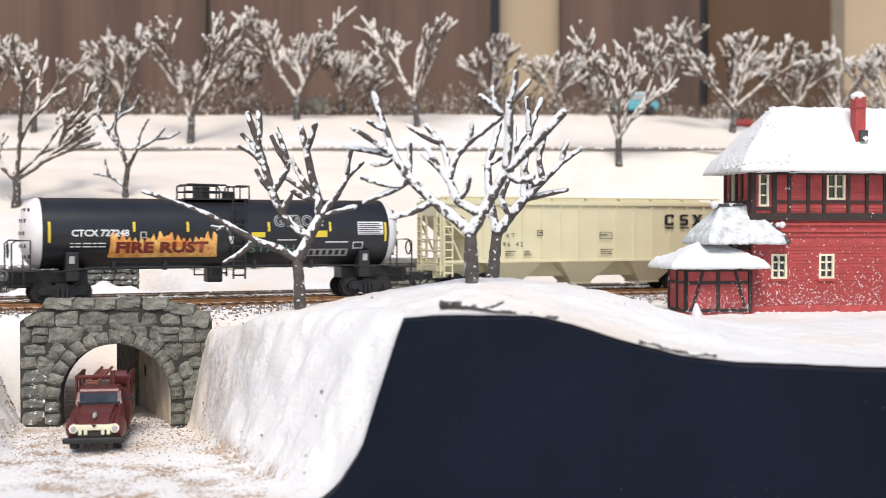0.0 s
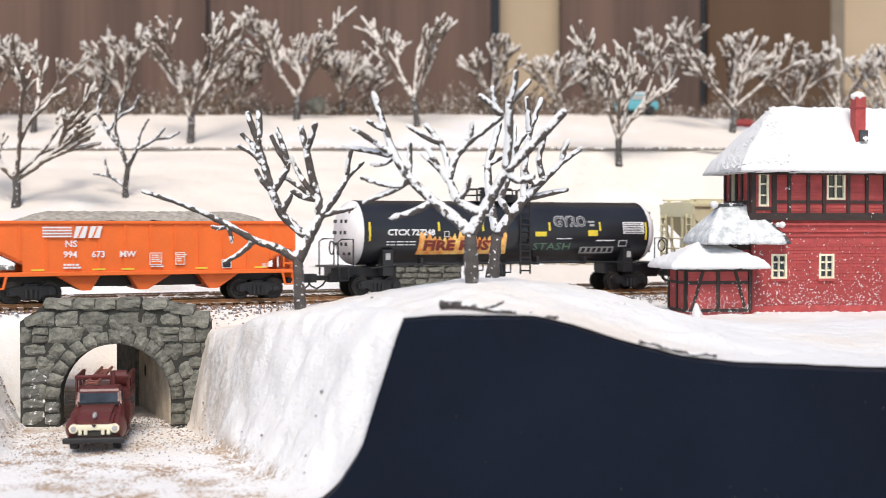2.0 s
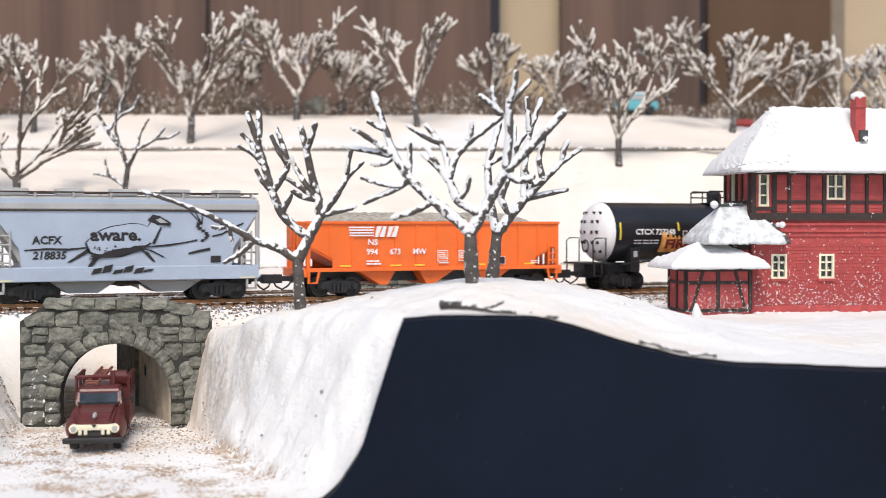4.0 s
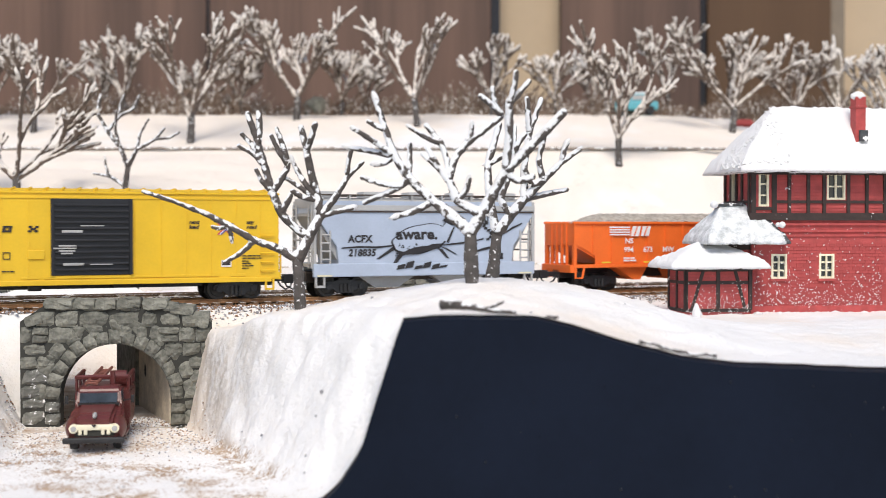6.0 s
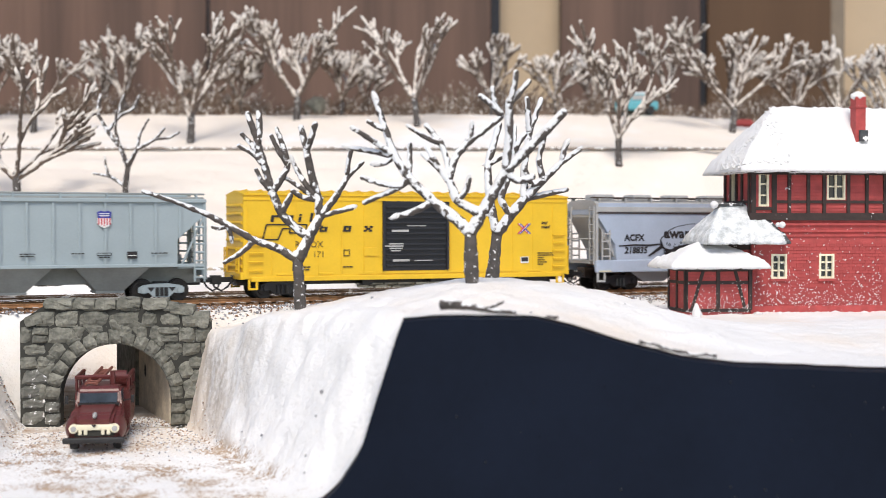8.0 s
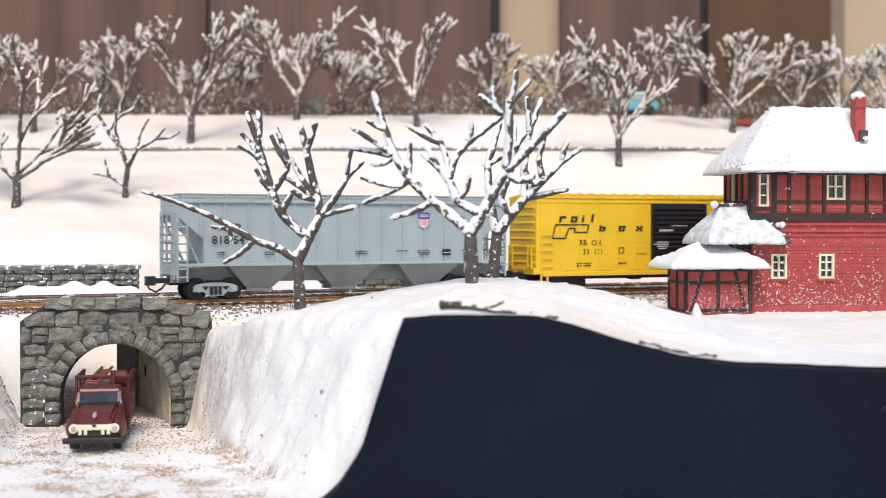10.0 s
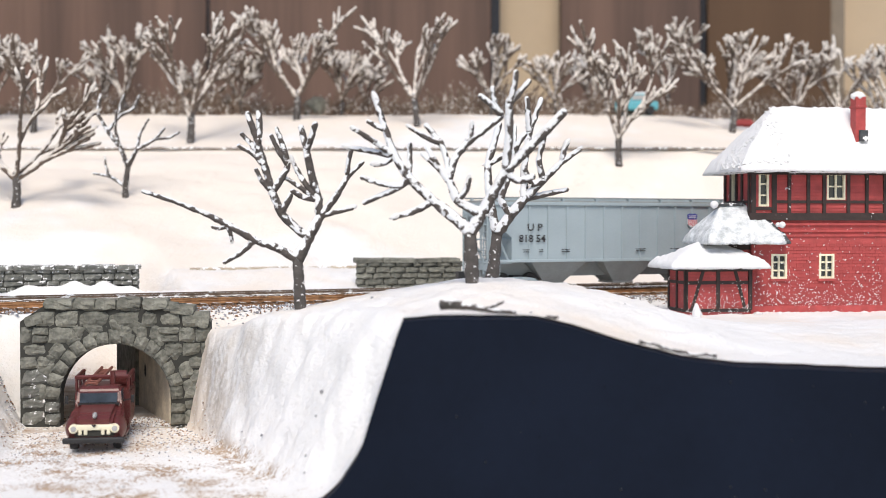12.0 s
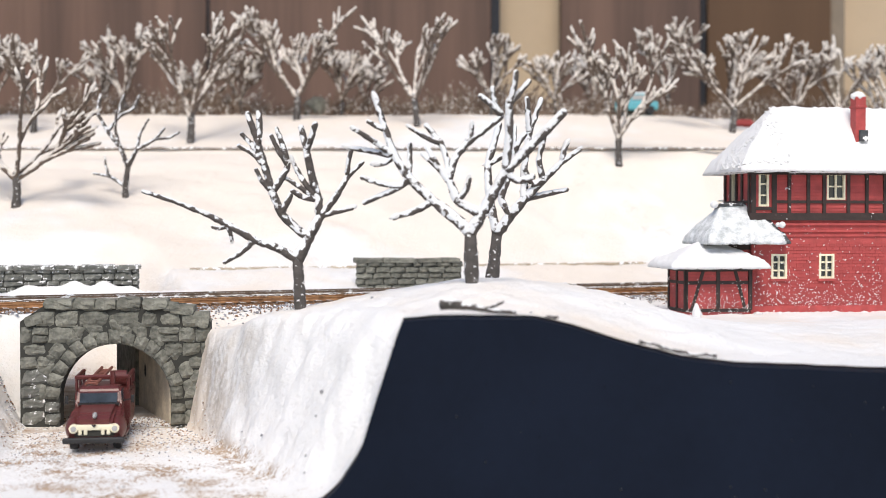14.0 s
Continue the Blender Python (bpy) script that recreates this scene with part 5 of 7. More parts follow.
    text_mesh("lettering", "RB  OX", 0.0046, LETTER_BLACK, e, -0.0665, y, 0.0250, sx=1.02)
    text_mesh("lettering", "33  171", 0.0044, LETTER_BLACK, e, -0.0640, y, 0.0200, sx=1.02)
    part("access_plate", boxes((-0.0290, -0.0214, y - 0.0004, y + 0.0006, 0.0212, 0.0256), bevel=0.0003), YELLOW, e)
    bars(e, -0.0680, 0.0162, y, 2, 0.0035, LETTER_BLACK, 0.0006)
    bars(e, -0.0635, 0.0162, y, 2, 0.0045, LETTER_BLACK, 0.0006)
    bars(e, -0.0405, 0.0160, y, 1, 0.006, LETTER_BLACK, 0.0006)
    for p, q in (((-0.0399, 0.0215), (-0.0369, 0.0215)), ((-0.0369, 0.0215), (-0.0369, 0.0245)), ((-0.0369, 0.0245), (-0.0399, 0.0245)), ((-0.0399, 0.0245), (-0.0399, 0.0215))):
        line(p, q, 0.0004)
    text_mesh("lettering", "next\nload", 0.0024, LETTER_BLACK, e, 0.0474, y, 0.0352, shear=0.2, bold=0.0001, sx=1.15)
    text_mesh("lettering", "any\nroad", 0.0024, LETTER_BLACK, e, 0.0764, y, 0.0352, shear=0.2, bold=0.0001, sx=1.15)
    for dx, m in ((-0.0007, REDDECAL), (0.0, LETTER_WHITE), (0.0007, BLUE)):
        for sgn in (-1, 1):
            cx, cz = 0.0657, 0.0355
            part("cross_stripe", prism(bmesh.new(), [(cx - 0.0036 + dx, cz - sgn * 0.0027), (cx - 0.0028 + dx, cz - sgn * 0.0029), (cx + 0.0036 + dx, cz + sgn * 0.0027), (cx + 0.0028 + dx, cz + sgn * 0.0029)], y - 0.0001 - 0.00005 * sgn - 0.03 * abs(dx), y + 0.0001), m, e)
    decal("stencil_panel", e, 0.0635, 0.0685, 0.0165, 0.0200, y, LETTER_WHITE)
    decal("stencil_inner", e, 0.0639, 0.0681, 0.0174, 0.0197, y - 0.0001, LETTER_BLACK)
    bars(e, 0.0742, 0.0222, y, 2, 0.010, LETTER_BLACK, 0.0005, 0.0012)
    bars(e, 0.0742, 0.0196, y, 4, 0.004, LETTER_BLACK, 0.0005, 0.0012)
    for x0, x1, z in ((-0.0050, 0.0060, 0.0368), (-0.0135, -0.0040, 0.0338), (-0.0130, -0.0035, 0.0182), (-0.0005, 0.010, 0.0184)):
        decal("door_label", e, x0, x1, z, z + (0.0012 if x1 < 0 else 0.0005), y - 0.0012, DUSTY)
    for i, (a, b) in enumerate(((-0.0150, -0.0070), (-0.0175, -0.0070), (-0.0150, -0.0075), (-0.0140, -0.0085))):
        decal("door_label", e, a, b, 0.0272 - i * 0.0012, 0.0279 - i * 0.0012, y - 0.0012, DUSTY)


hopper("tan_hopper", 0.1510, 0.3330, "cream-tan ribbed covered hopper car with black lettering", TAN, TAN, BLACK, 0.0345, 0.0500, csx_letters)
tank_car()
orange_hopper()
blue_hopper()
yellow_boxcar()
hopper("grey_hopper", -0.8010, -0.6190, "light green-grey ribbed covered hopper car, last of the train", UPGREY, UPDARK, UPGREY, 0.0345, 0.0500, up_letters)
# ---- trees ----
def sapling(x, y):
    return {"at": (x, y), "limbs": []}


def limb(t, parent, node, r0, r1, lean, *path):
    """A limb from a node of another limb: steps of (degrees from upright, millimetres), leaning to or from the front by lean."""
    p = Vector((0, 0, 0.0)) if parent is None else t["limbs"][parent][0][node].copy()
    pts = [p.copy()]
    for a, q in path:
        p = p + Vector((math.sin(radians(a)), lean * (0.35 if parent is not None else 0.0), math.cos(radians(a)))) * q * 0.001
        pts.append(p.copy())
    if parent is None:
        pts[0].z -= 0.003
    n = len(pts) - 1
    radii = [(r0 + (r1 - r0) * i / n) * (0.00105 if parent is None else 0.00116) for i in range(n + 1)]
    t["limbs"].append((pts, radii))


def fine_path(pts, radii, wob):
    """Rounds a limb's path, makes it knobbly and closes its tip."""
    P, R = [], []
    for i in range(len(pts) - 1):
        a, b = pts[i], pts[i + 1]
        k = max(2, int((b - a).length / 0.0016))
        for j in range(k):
            f = j / k
            P.append(a.lerp(b, f))
            R.append(radii[i] * (1 - f) + radii[i + 1] * f)
    P.append(pts[-1].copy())
    R.append(radii[-1])
    Q = [p.copy() for p in P]
    for i in range(1, len(P) - 1):
        Q[i] = (P[i - 1] + 2 * P[i] + P[i + 1]) / 4
        Q[i] += Vector((random.uniform(-1, 1), random.uniform(-1, 1), random.uniform(-1, 1))) * wob
        R[i] *= random.uniform(0.90, 1.12)
    d = (Q[-1] - Q[-2]).normalized()
    for step, f in ((0.45, 0.85), (0.85, 0.45)):
        Q.append(Q[len(P) - 1] + d * R[len(P) - 1] * step)
        R.append(R[len(P) - 1] * f)
    return Q, R


def finish(t, label, bark=None, group="bare snowy trees"):
    x, y = t["at"]
    e = thing("bare_tree", Matrix.Translation((x, y, ground_z(x, y))), label, "tree", group)
    bark = bark or BARK_LIMB
    for i, (pts, radii) in enumerate(t["limbs"]):
        q, r = fine_path(pts, radii, 0.00010)
        part("trunk" if i == 0 else "branch", tube(bmesh.new(), q, r, 9), bark if i else BARK, e, smooth=True)
    # lumps of snow caught in the forks and on the limbs
    bm = bmesh.new()
    white = bark is BARK_WHITE
    for i, (pts, radii) in enumerate(t["limbs"][1:]):
        for a, b, ra in zip(pts, pts[1:], radii):
            d = (b - a).normalized()
            flat = math.hypot(d.x, d.y)
            rot = d.to_track_quat("X", "Z").to_matrix().to_4x4()
            for k in range(3):
                if random.random() < (0.10 if white else 0.02) + 0.17 * flat:
                    p = a.lerp(b, random.random()) + Vector((-0.35 * ra * (1 - flat), -0.2 * ra, ra * 0.52))
                    bmesh.ops.create_icosphere(bm, subdivisions=2, radius=ra * random.uniform(0.5, 0.8), matrix=Matrix.Translation(p) @ rot @ Matrix.Diagonal((random.uniform(1.8, 4.6), 0.95, 0.6, 1)))
        # snow webbed in the fork
        fork = pts[0].lerp(pts[1], 0.18)
        bmesh.ops.create_icosphere(bm, subdivisions=2, radius=radii[0] * 0.85, matrix=Matrix.Translation(fork + Vector((-0.0001, -0.0002, radii[0] * 0.55))) @ Matrix.Diagonal((1.4, 0.9, 0.75, 1)))
        if random.random() < (0.32 if white else 0.24):
            d = (pts[-1] - pts[-2]).normalized()
            rot = d.to_track_quat("X", "Z").to_matrix().to_4x4()
            bmesh.ops.create_icosphere(bm, subdivisions=2, radius=radii[-1] * 1.12, matrix=Matrix.Translation(pts[-1] - d * radii[-1] * 0.8 + Vector((-0.0001, 0, radii[-1] * 0.25))) @ rot @ Matrix.Diagonal((2.6, 1, 1, 1)))
    for v in bm.verts:
        v.co += Vector((random.uniform(-1, 1), random.uniform(-1, 1), random.uniform(-1, 1))) * 0.00020
    tagged(part("snow", bm, SNOW_ROOF, e, smooth=True), "clinging white snow", kind="stuff")
    return e


LABEL_SNOWY = "bare wire tree heavily coated with snow on the mound"
LABEL = "dark bare wire tree with snow on its thick branches"


def tree_a():
    t = sapling(-0.0588, 0.5350)
    limb(t, None, 0, 2.4, 2.1, 0.00, (-3, 10.4), (-3, 9.8))
    limb(t, 0, 2, 1.6, 0.7, -0.29, (-57, 9.1), (-72, 10.4), (-59, 12.7), (-63, 9.8), (-68, 13.0), (-72, 13.5))
    limb(t, 1, 2, 1.2, 0.8, 0.37, (-132, 7.3), (-120, 8.2))
    limb(t, 1, 3, 1.0, 0.7, -0.18, (-124, 3.3), (-73, 3.4))
    limb(t, 1, 3, 1.0, 0.7, 0.40, (158, 3.5), (172, 3.3))
    limb(t, 0, 2, 2.1, 1.7, 0.51, (25, 10.3), (27, 9.8))
    limb(t, 5, 2, 1.1, 0.9, -0.25, (74, 8.0), (77, 6.2))
    limb(t, 5, 2, 1.5, 0.8, 0.27, (39, 10.5), (29, 10.0), (47, 8.3))
    limb(t, 7, 2, 1.0, 0.8, -0.52, (0, 5.5), (18, 6.0))
    limb(t, 5, 2, 1.6, 1.1, 0.25, (-4, 7.1), (-17, 11.4), (-11, 9.5), (-14, 10.1))
    limb(t, 9, 3, 1.2, 1.1, -0.52, (21, 5.3), (17, 6.3))
    limb(t, 9, 1, 1.2, 0.8, 0.51, (-42, 7.3), (-34, 7.9), (-24, 5.4))
    limb(t, 9, 1, 1.1, 0.9, -0.22, (-85, 6.0), (-59, 5.7))
    limb(t, 9, 1, 1.0, 0.8, 0.43, (-57, 11.1), (-58, 5.2))
    limb(t, 5, 1, 1.7, 1.1, 0.19, (-53, 8.2), (-45, 6.9), (-22, 10.0), (-17, 11.4), (-17, 9.2), (-19, 13.3))
    limb(t, 14, 5, 1.2, 1.1, 0.45, (5, 6.6), (-5, 6.0))
    limb(t, 14, 2, 1.3, 1.0, -0.23, (27, 4.9), (27, 3.7))
    limb(t, 14, 3, 1.4, 0.8, 0.28, (35, 6.7), (27, 6.1), (-17, 9.2), (-21, 7.0))
    limb(t, 17, 2, 1.1, 0.8, 0.15, (-36, 7.4), (-25, 6.9))
    limb(t, 14, 4, 1.1, 0.9, 0.41, (-45, 7.7), (-63, 6.1))
    limb(t, 14, 4, 1.1, 0.8, 0.53, (-32, 10.3), (-45, 6.2))
    limb(t, 14, 3, 1.1, 0.8, -0.34, (-45, 6.2), (-25, 5.1))
    finish(t, LABEL)


def tree_b():
    t = sapling(0.0112, 0.5000)
    limb(t, None, 0, 2.8, 2.3, 0.00, (-3, 9.8), (-1, 9.3))
    limb(t, 0, 2, 2.1, 1.0, 0.34, (-45, 7.3), (-52, 11.7), (-47, 12.8), (-33, 10.4), (-19, 10.9), (-18, 13.5))
    limb(t, 1, 2, 1.3, 0.9, -0.25, (-120, 7.2), (-108, 9.2))
    limb(t, 1, 3, 1.3, 0.9, 0.52, (-135, 4.4), (-113, 7.8), (-113, 7.8))
    limb(t, 3, 1, 1.1, 0.9, -0.19, (-82, 7.3), (-72, 8.1))
    limb(t, 1, 3, 1.1, 0.8, 0.43, (2, 6.7), (1, 6.7))
    limb(t, 1, 4, 1.0, 0.9, 0.38, (-129, 4.6), (-93, 4.1))
    limb(t, 1, 4, 1.1, 0.8, 0.47, (-77, 9.0), (-80, 10.5))
    limb(t, 1, 4, 1.1, 0.8, -0.60, (-54, 9.6), (-59, 9.0))
    limb(t, 1, 5, 1.0, 0.8, -0.18, (-67, 3.9), (-60, 3.6))
    limb(t, 0, 2, 2.2, 1.3, -0.44, (30, 8.3), (29, 10.6), (30, 8.3), (5, 13.5), (-1, 11.3))
    limb(t, 10, 1, 1.8, 0.9, 0.27, (-61, 10.6), (-21, 8.8), (-42, 6.2), (-28, 8.8))
    limb(t, 11, 2, 1.4, 1.0, 0.35, (14, 8.5), (40, 8.0), (53, 10.3), (51, 6.6))
    limb(t, 11, 2, 1.3, 0.9, 0.44, (-4, 7.2), (-20, 7.7), (-40, 8.8))
    limb(t, 13, 2, 1.0, 0.8, -0.56, (-76, 4.2), (-59, 9.0))
    limb(t, 11, 1, 1.2, 0.9, -0.53, (41, 5.5), (13, 4.4))
    limb(t, 12, 2, 1.0, 0.8, -0.27, (23, 3.9), (4, 3.1))
    limb(t, 10, 3, 1.8, 1.4, -0.20, (45, 11.7), (45, 10.2), (43, 9.1))
    limb(t, 12, 4, 1.1, 0.9, -0.28, (-41, 5.5), (-52, 5.9))
    limb(t, 12, 4, 1.0, 0.9, -0.17, (-27, 6.9), (-6, 4.7))
    limb(t, 10, 5, 1.1, 0.9, -0.55, (16, 7.5), (6, 5.0))
    limb(t, 10, 5, 1.1, 0.9, 0.48, (39, 6.6), (41, 5.5))
    limb(t, 10, 3, 1.3, 1.1, 0.16, (135, 5.8), (72, 6.5))
    limb(t, 11, 3, 0.9, 0.7, 0.29, (-51, 3.3), (-47, 5.0))
    finish(t, LABEL_SNOWY, BARK_WHITE)


def tree_c():
    t = sapling(0.0204, 0.5600)
    limb(t, None, 0, 2.8, 2.2, 0.00, (9, 11.1), (6, 10.4))
    limb(t, 0, 2, 2.2, 0.9, -0.50, (36, 9.9), (40, 9.0), (45, 11.4), (45, 11.4), (56, 8.3))
    limb(t, 1, 2, 1.3, 0.9, 0.54, (77, 10.6), (78, 8.3))
    limb(t, 1, 4, 1.2, 0.9, -0.28, (0, 4.0), (27, 3.9))
    limb(t, 1, 3, 1.3, 0.9, -0.55, (-16, 8.4), (13, 13.0))
    limb(t, 0, 2, 1.8, 1.2, 0.21, (-13, 10.6), (-7, 9.3), (-3, 10.4), (17, 9.7), (16, 8.4))
    limb(t, 1, 2, 1.5, 1.0, 0.42, (0, 13.8), (9, 15.2), (20, 15.3))
    limb(t, 6, 2, 1.2, 0.9, -0.30, (-4, 8.1), (-5, 6.4))
    limb(t, 1, 1, 1.5, 1.0, -0.31, (-34, 8.3), (20, 13.5), (13, 10.6), (37, 5.8))
    limb(t, 5, 3, 1.3, 0.9, 0.23, (61, 7.2), (53, 5.8))
    limb(t, 8, 2, 1.2, 0.9, 0.60, (11, 5.9), (3, 12.7))
    limb(t, 1, 3, 1.3, 1.0, -0.35, (-117, 5.2), (-27, 7.7))
    finish(t, LABEL_SNOWY, BARK_WHITE)


def wild_tree(x, y, tall, spread, seed, dense=1.0, thick=1.0, label="small bare tree with snow-tipped upswept branches"):
    """A bare tree whose limbs fan upwards and fork into short snowy twigs."""
    rnd = random.Random(seed)
    e = thing("bare_tree", Matrix.Translation((x, y, ground_z(x, y) - 0.001)), label, "tree", "bare trees on the snowy hill")
    trunk_h = tall * rnd.uniform(0.22, 0.30)
    top = Vector((rnd.uniform(-0.003, 0.003), 0, trunk_h))
    r = tall * 0.026 * thick
    q, s = fine_path([Vector((0, 0, 0)), top * 0.5 + Vector((rnd.uniform(-0.001, 0.001), 0, 0)), top], [r * 1.2, r, r * 0.95], 0.0001)
    part("trunk", tube(bmesh.new(), q, s, 7), BARK, e, smooth=True)

    def grow(bm, p, d, length, rad, level):
        mid = p + d * length * 0.5 + Vector((rnd.uniform(-1, 1), rnd.uniform(-1, 1), rnd.uniform(-0.3, 1))) * length * 0.06
        end = mid + (d + Vector((0, 0, 0.12))).normalized() * length * 0.5
        tip = rad * (0.8 if level else 0.95)
        q, s = fine_path([p, mid, end], [rad, rad * 0.9, tip], 0.00008)
        tube(bm, q, s, 6)
        if level == 0:
            if rnd.random() < 0.45:
                dd = (end - mid).normalized()
                rot = dd.to_track_quat("X", "Z").to_matrix().to_4x4()
                bmesh.ops.create_icosphere(tips, subdivisions=1, radius=tip * 1.08, matrix=Matrix.Translation(end - dd * tip * rnd.uniform(0.5, 2.5) + Vector((0, -tip * 0.2, tip * 0.2))) @ rot @ Matrix.Diagonal((rnd.uniform(2.4, 5.0), 1, 1, 1)))
            return
        n = int(round(rnd.choice((2, 3, 3)) * dense))
        for i in range(n):
            ax = Vector((rnd.uniform(-1, 1), rnd.uniform(-1, 1), rnd.uniform(-0.4, 0.5)))
            dd = (d + ax * 0.55).normalized()
            if dd.z < 0.05:
                dd.z = abs(dd.z) + 0.15
            start = p.lerp(end, rnd.uniform(0.45, 1.0)) if i else end
            grow(bm, start, dd.normalized(), length * rnd.uniform(0.50, 0.80), max(rad * 0.78, 0.00145 * thick), level - 1)

    tips = bmesh.new()
    n = rnd.choice((5, 5, 6))
    for i in range(n):
        a = i * math.tau / n + rnd.uniform(-0.4, 0.4)
        out = rnd.uniform(0.35, 1.25) * spread
        d = Vector((math.cos(a) * out, math.sin(a) * out * 0.8, 1.0)).normalized()
        bm = bmesh.new()
        grow(bm, top * rnd.uniform(0.80, 1.0), d, tall * rnd.uniform(0.30, 0.38), r * 0.70, 3)
        part("branch", bm, BARK_FAR, e, smooth=True)
    tagged(part("snow", tips, TIP_SNOW, e, smooth=True), "snow-caked twig tips", kind="stuff")
    return e


tree_a()
tree_b()
tree_c()
# x, y, height, spread, seed, density, thickness
BACK = ((-0.2988, 0.909, 0.094, 1.40, 11, 1.1, 1.1), (-0.3787, 1.203, 0.092, 0.9, 12, 1.0, 1.1), (-0.2262, 1.164, 0.116, 0.85, 13, 1.1, 1.05), (-0.1418, 1.259, 0.117, 1.35, 14, 1.2, 1.1), (-0.0245, 1.225, 0.104, 1.05, 15, 1.1, 1.05),
        (0.146, 1.080, 0.105, 0.80, 16, 1.0, 1.0), (0.2753, 1.239, 0.100, 1.30, 17, 1.1, 1.15), (-0.3207, 1.300, 0.086, 0.45, 18, 1.0, 1.1), (-0.1023, 1.300, 0.062, 0.9, 19, 1.2, 1.0), (0.0478, 1.300, 0.072, 0.7, 20, 1.0, 1.0),
        (0.112, 1.320, 0.072, 0.8, 21, 1.0, 1.0), (0.232, 1.330, 0.092, 0.6, 22, 1.0, 1.0), (0.350, 1.300, 0.082, 0.9, 23, 1.1, 1.1), (0.398, 1.310, 0.090, 0.8, 24, 1.1, 1.1), (0.432, 1.280, 0.095, 0.9, 25, 1.1, 1.1),
        (-0.2024, 1.310, 0.060, 1.0, 26, 1.2, 1.0), (-0.3526, 1.340, 0.060, 0.9, 27, 1.0, 1.0), (-0.43, 1.25, 0.090, 0.9, 28, 1.0, 1.0), (-0.08, 1.36, 0.066, 0.8, 29, 1.1, 1.0), (-0.26, 1.37, 0.060, 1.0, 30, 1.1, 1.0), (0.16, 1.37, 0.072, 0.8, 31, 1.0, 1.0), (0.30, 1.37, 0.09, 0.8, 32, 1.0, 1.0))
for row in BACK:
    wild_tree(*row)


def sparse_tree():
    """A thin little tree with a few upturned fingers on each limb."""
    t = sapling(-0.2316, 0.948)
    limb(t, None, 0, 2.2, 1.7, 0, (0, 8), (8, 14))
    limb(t, 0, 2, 1.6, 0.9, 0.2, (-22, 16), (-40, 14), (-30, 16), (10, 12))
    limb(t, 0, 2, 1.6, 0.8, -0.2, (28, 14), (62, 16), (40, 10))
    limb(t, 0, 1, 1.3, 0.8, 0.3, (-60, 14), (-80, 12))
    limb(t, 1, 2, 1.2, 0.8, 0.3, (35, 14), (62, 12), (20, 10))
    limb(t, 2, 1, 1.1, 0.7, 0.4, (10, 12), (30, 12))
    limb(t, 2, 2, 1.0, 0.7, 0.1, (85, 10), (60, 8))
    limb(t, 1, 1, 1.1, 0.7, -0.3, (-15, 12), (5, 14))
    limb(t, 3, 1, 1.0, 0.6, 0.2, (-20, 8), (-5, 6))
    limb(t, 4, 1, 0.9, 0.6, 0.1, (5, 8), (20, 8))
    finish(t, "thin dark bare sapling on the snowy slope")


sparse_tree()


def brush():
    """Low brown brush along the ridge."""
    vs, fs = [], []
    rnd = random.Random(7)
    for i in range(9000):
        x, y = rnd.uniform(-0.52, 0.56), rnd.uniform(1.30, 1.44)
        z = ground_z(x, y, False) - 0.001
        h = rnd.uniform(0.006, 0.050) * rnd.uniform(0.4, 1.0) * (0.65 + 0.35 * math.sin(x * 31) * math.sin(x * 13 + 1))
        dx, dy = rnd.uniform(-1.2, 1.2) * h, rnd.uniform(-0.5, 0.5) * h
        w = rnd.uniform(0.0006, 0.0013)
        k = len(vs)
        vs += [(x - w, y, z), (x + w, y, z), (x, y + w, z), (x + dx - w * 0.5, y + dy, z + h), (x + dx + w * 0.5, y + dy, z + h), (x + dx, y + dy + w, z + h)]
        fs += [(k, k + 1, k + 4, k + 3), (k + 1, k + 2, k + 5, k + 4), (k + 2, k, k + 3, k + 5), (k + 3, k + 4, k + 5)]
    me = bpy.data.meshes.new("brush")
    me.from_pydata(vs, [], fs)
    me.materials.append(BRUSH)
    tagged(new("brush", me), "low brown snowy brush along the ridge", "brush", kind="stuff")


BRUSH = mat("brush_brown", (0.17, 0.12, 0.09), 0.9, var=0.4, scale=200, cover=0.30, cover_col=(0.7, 0.66, 0.62))
brush()
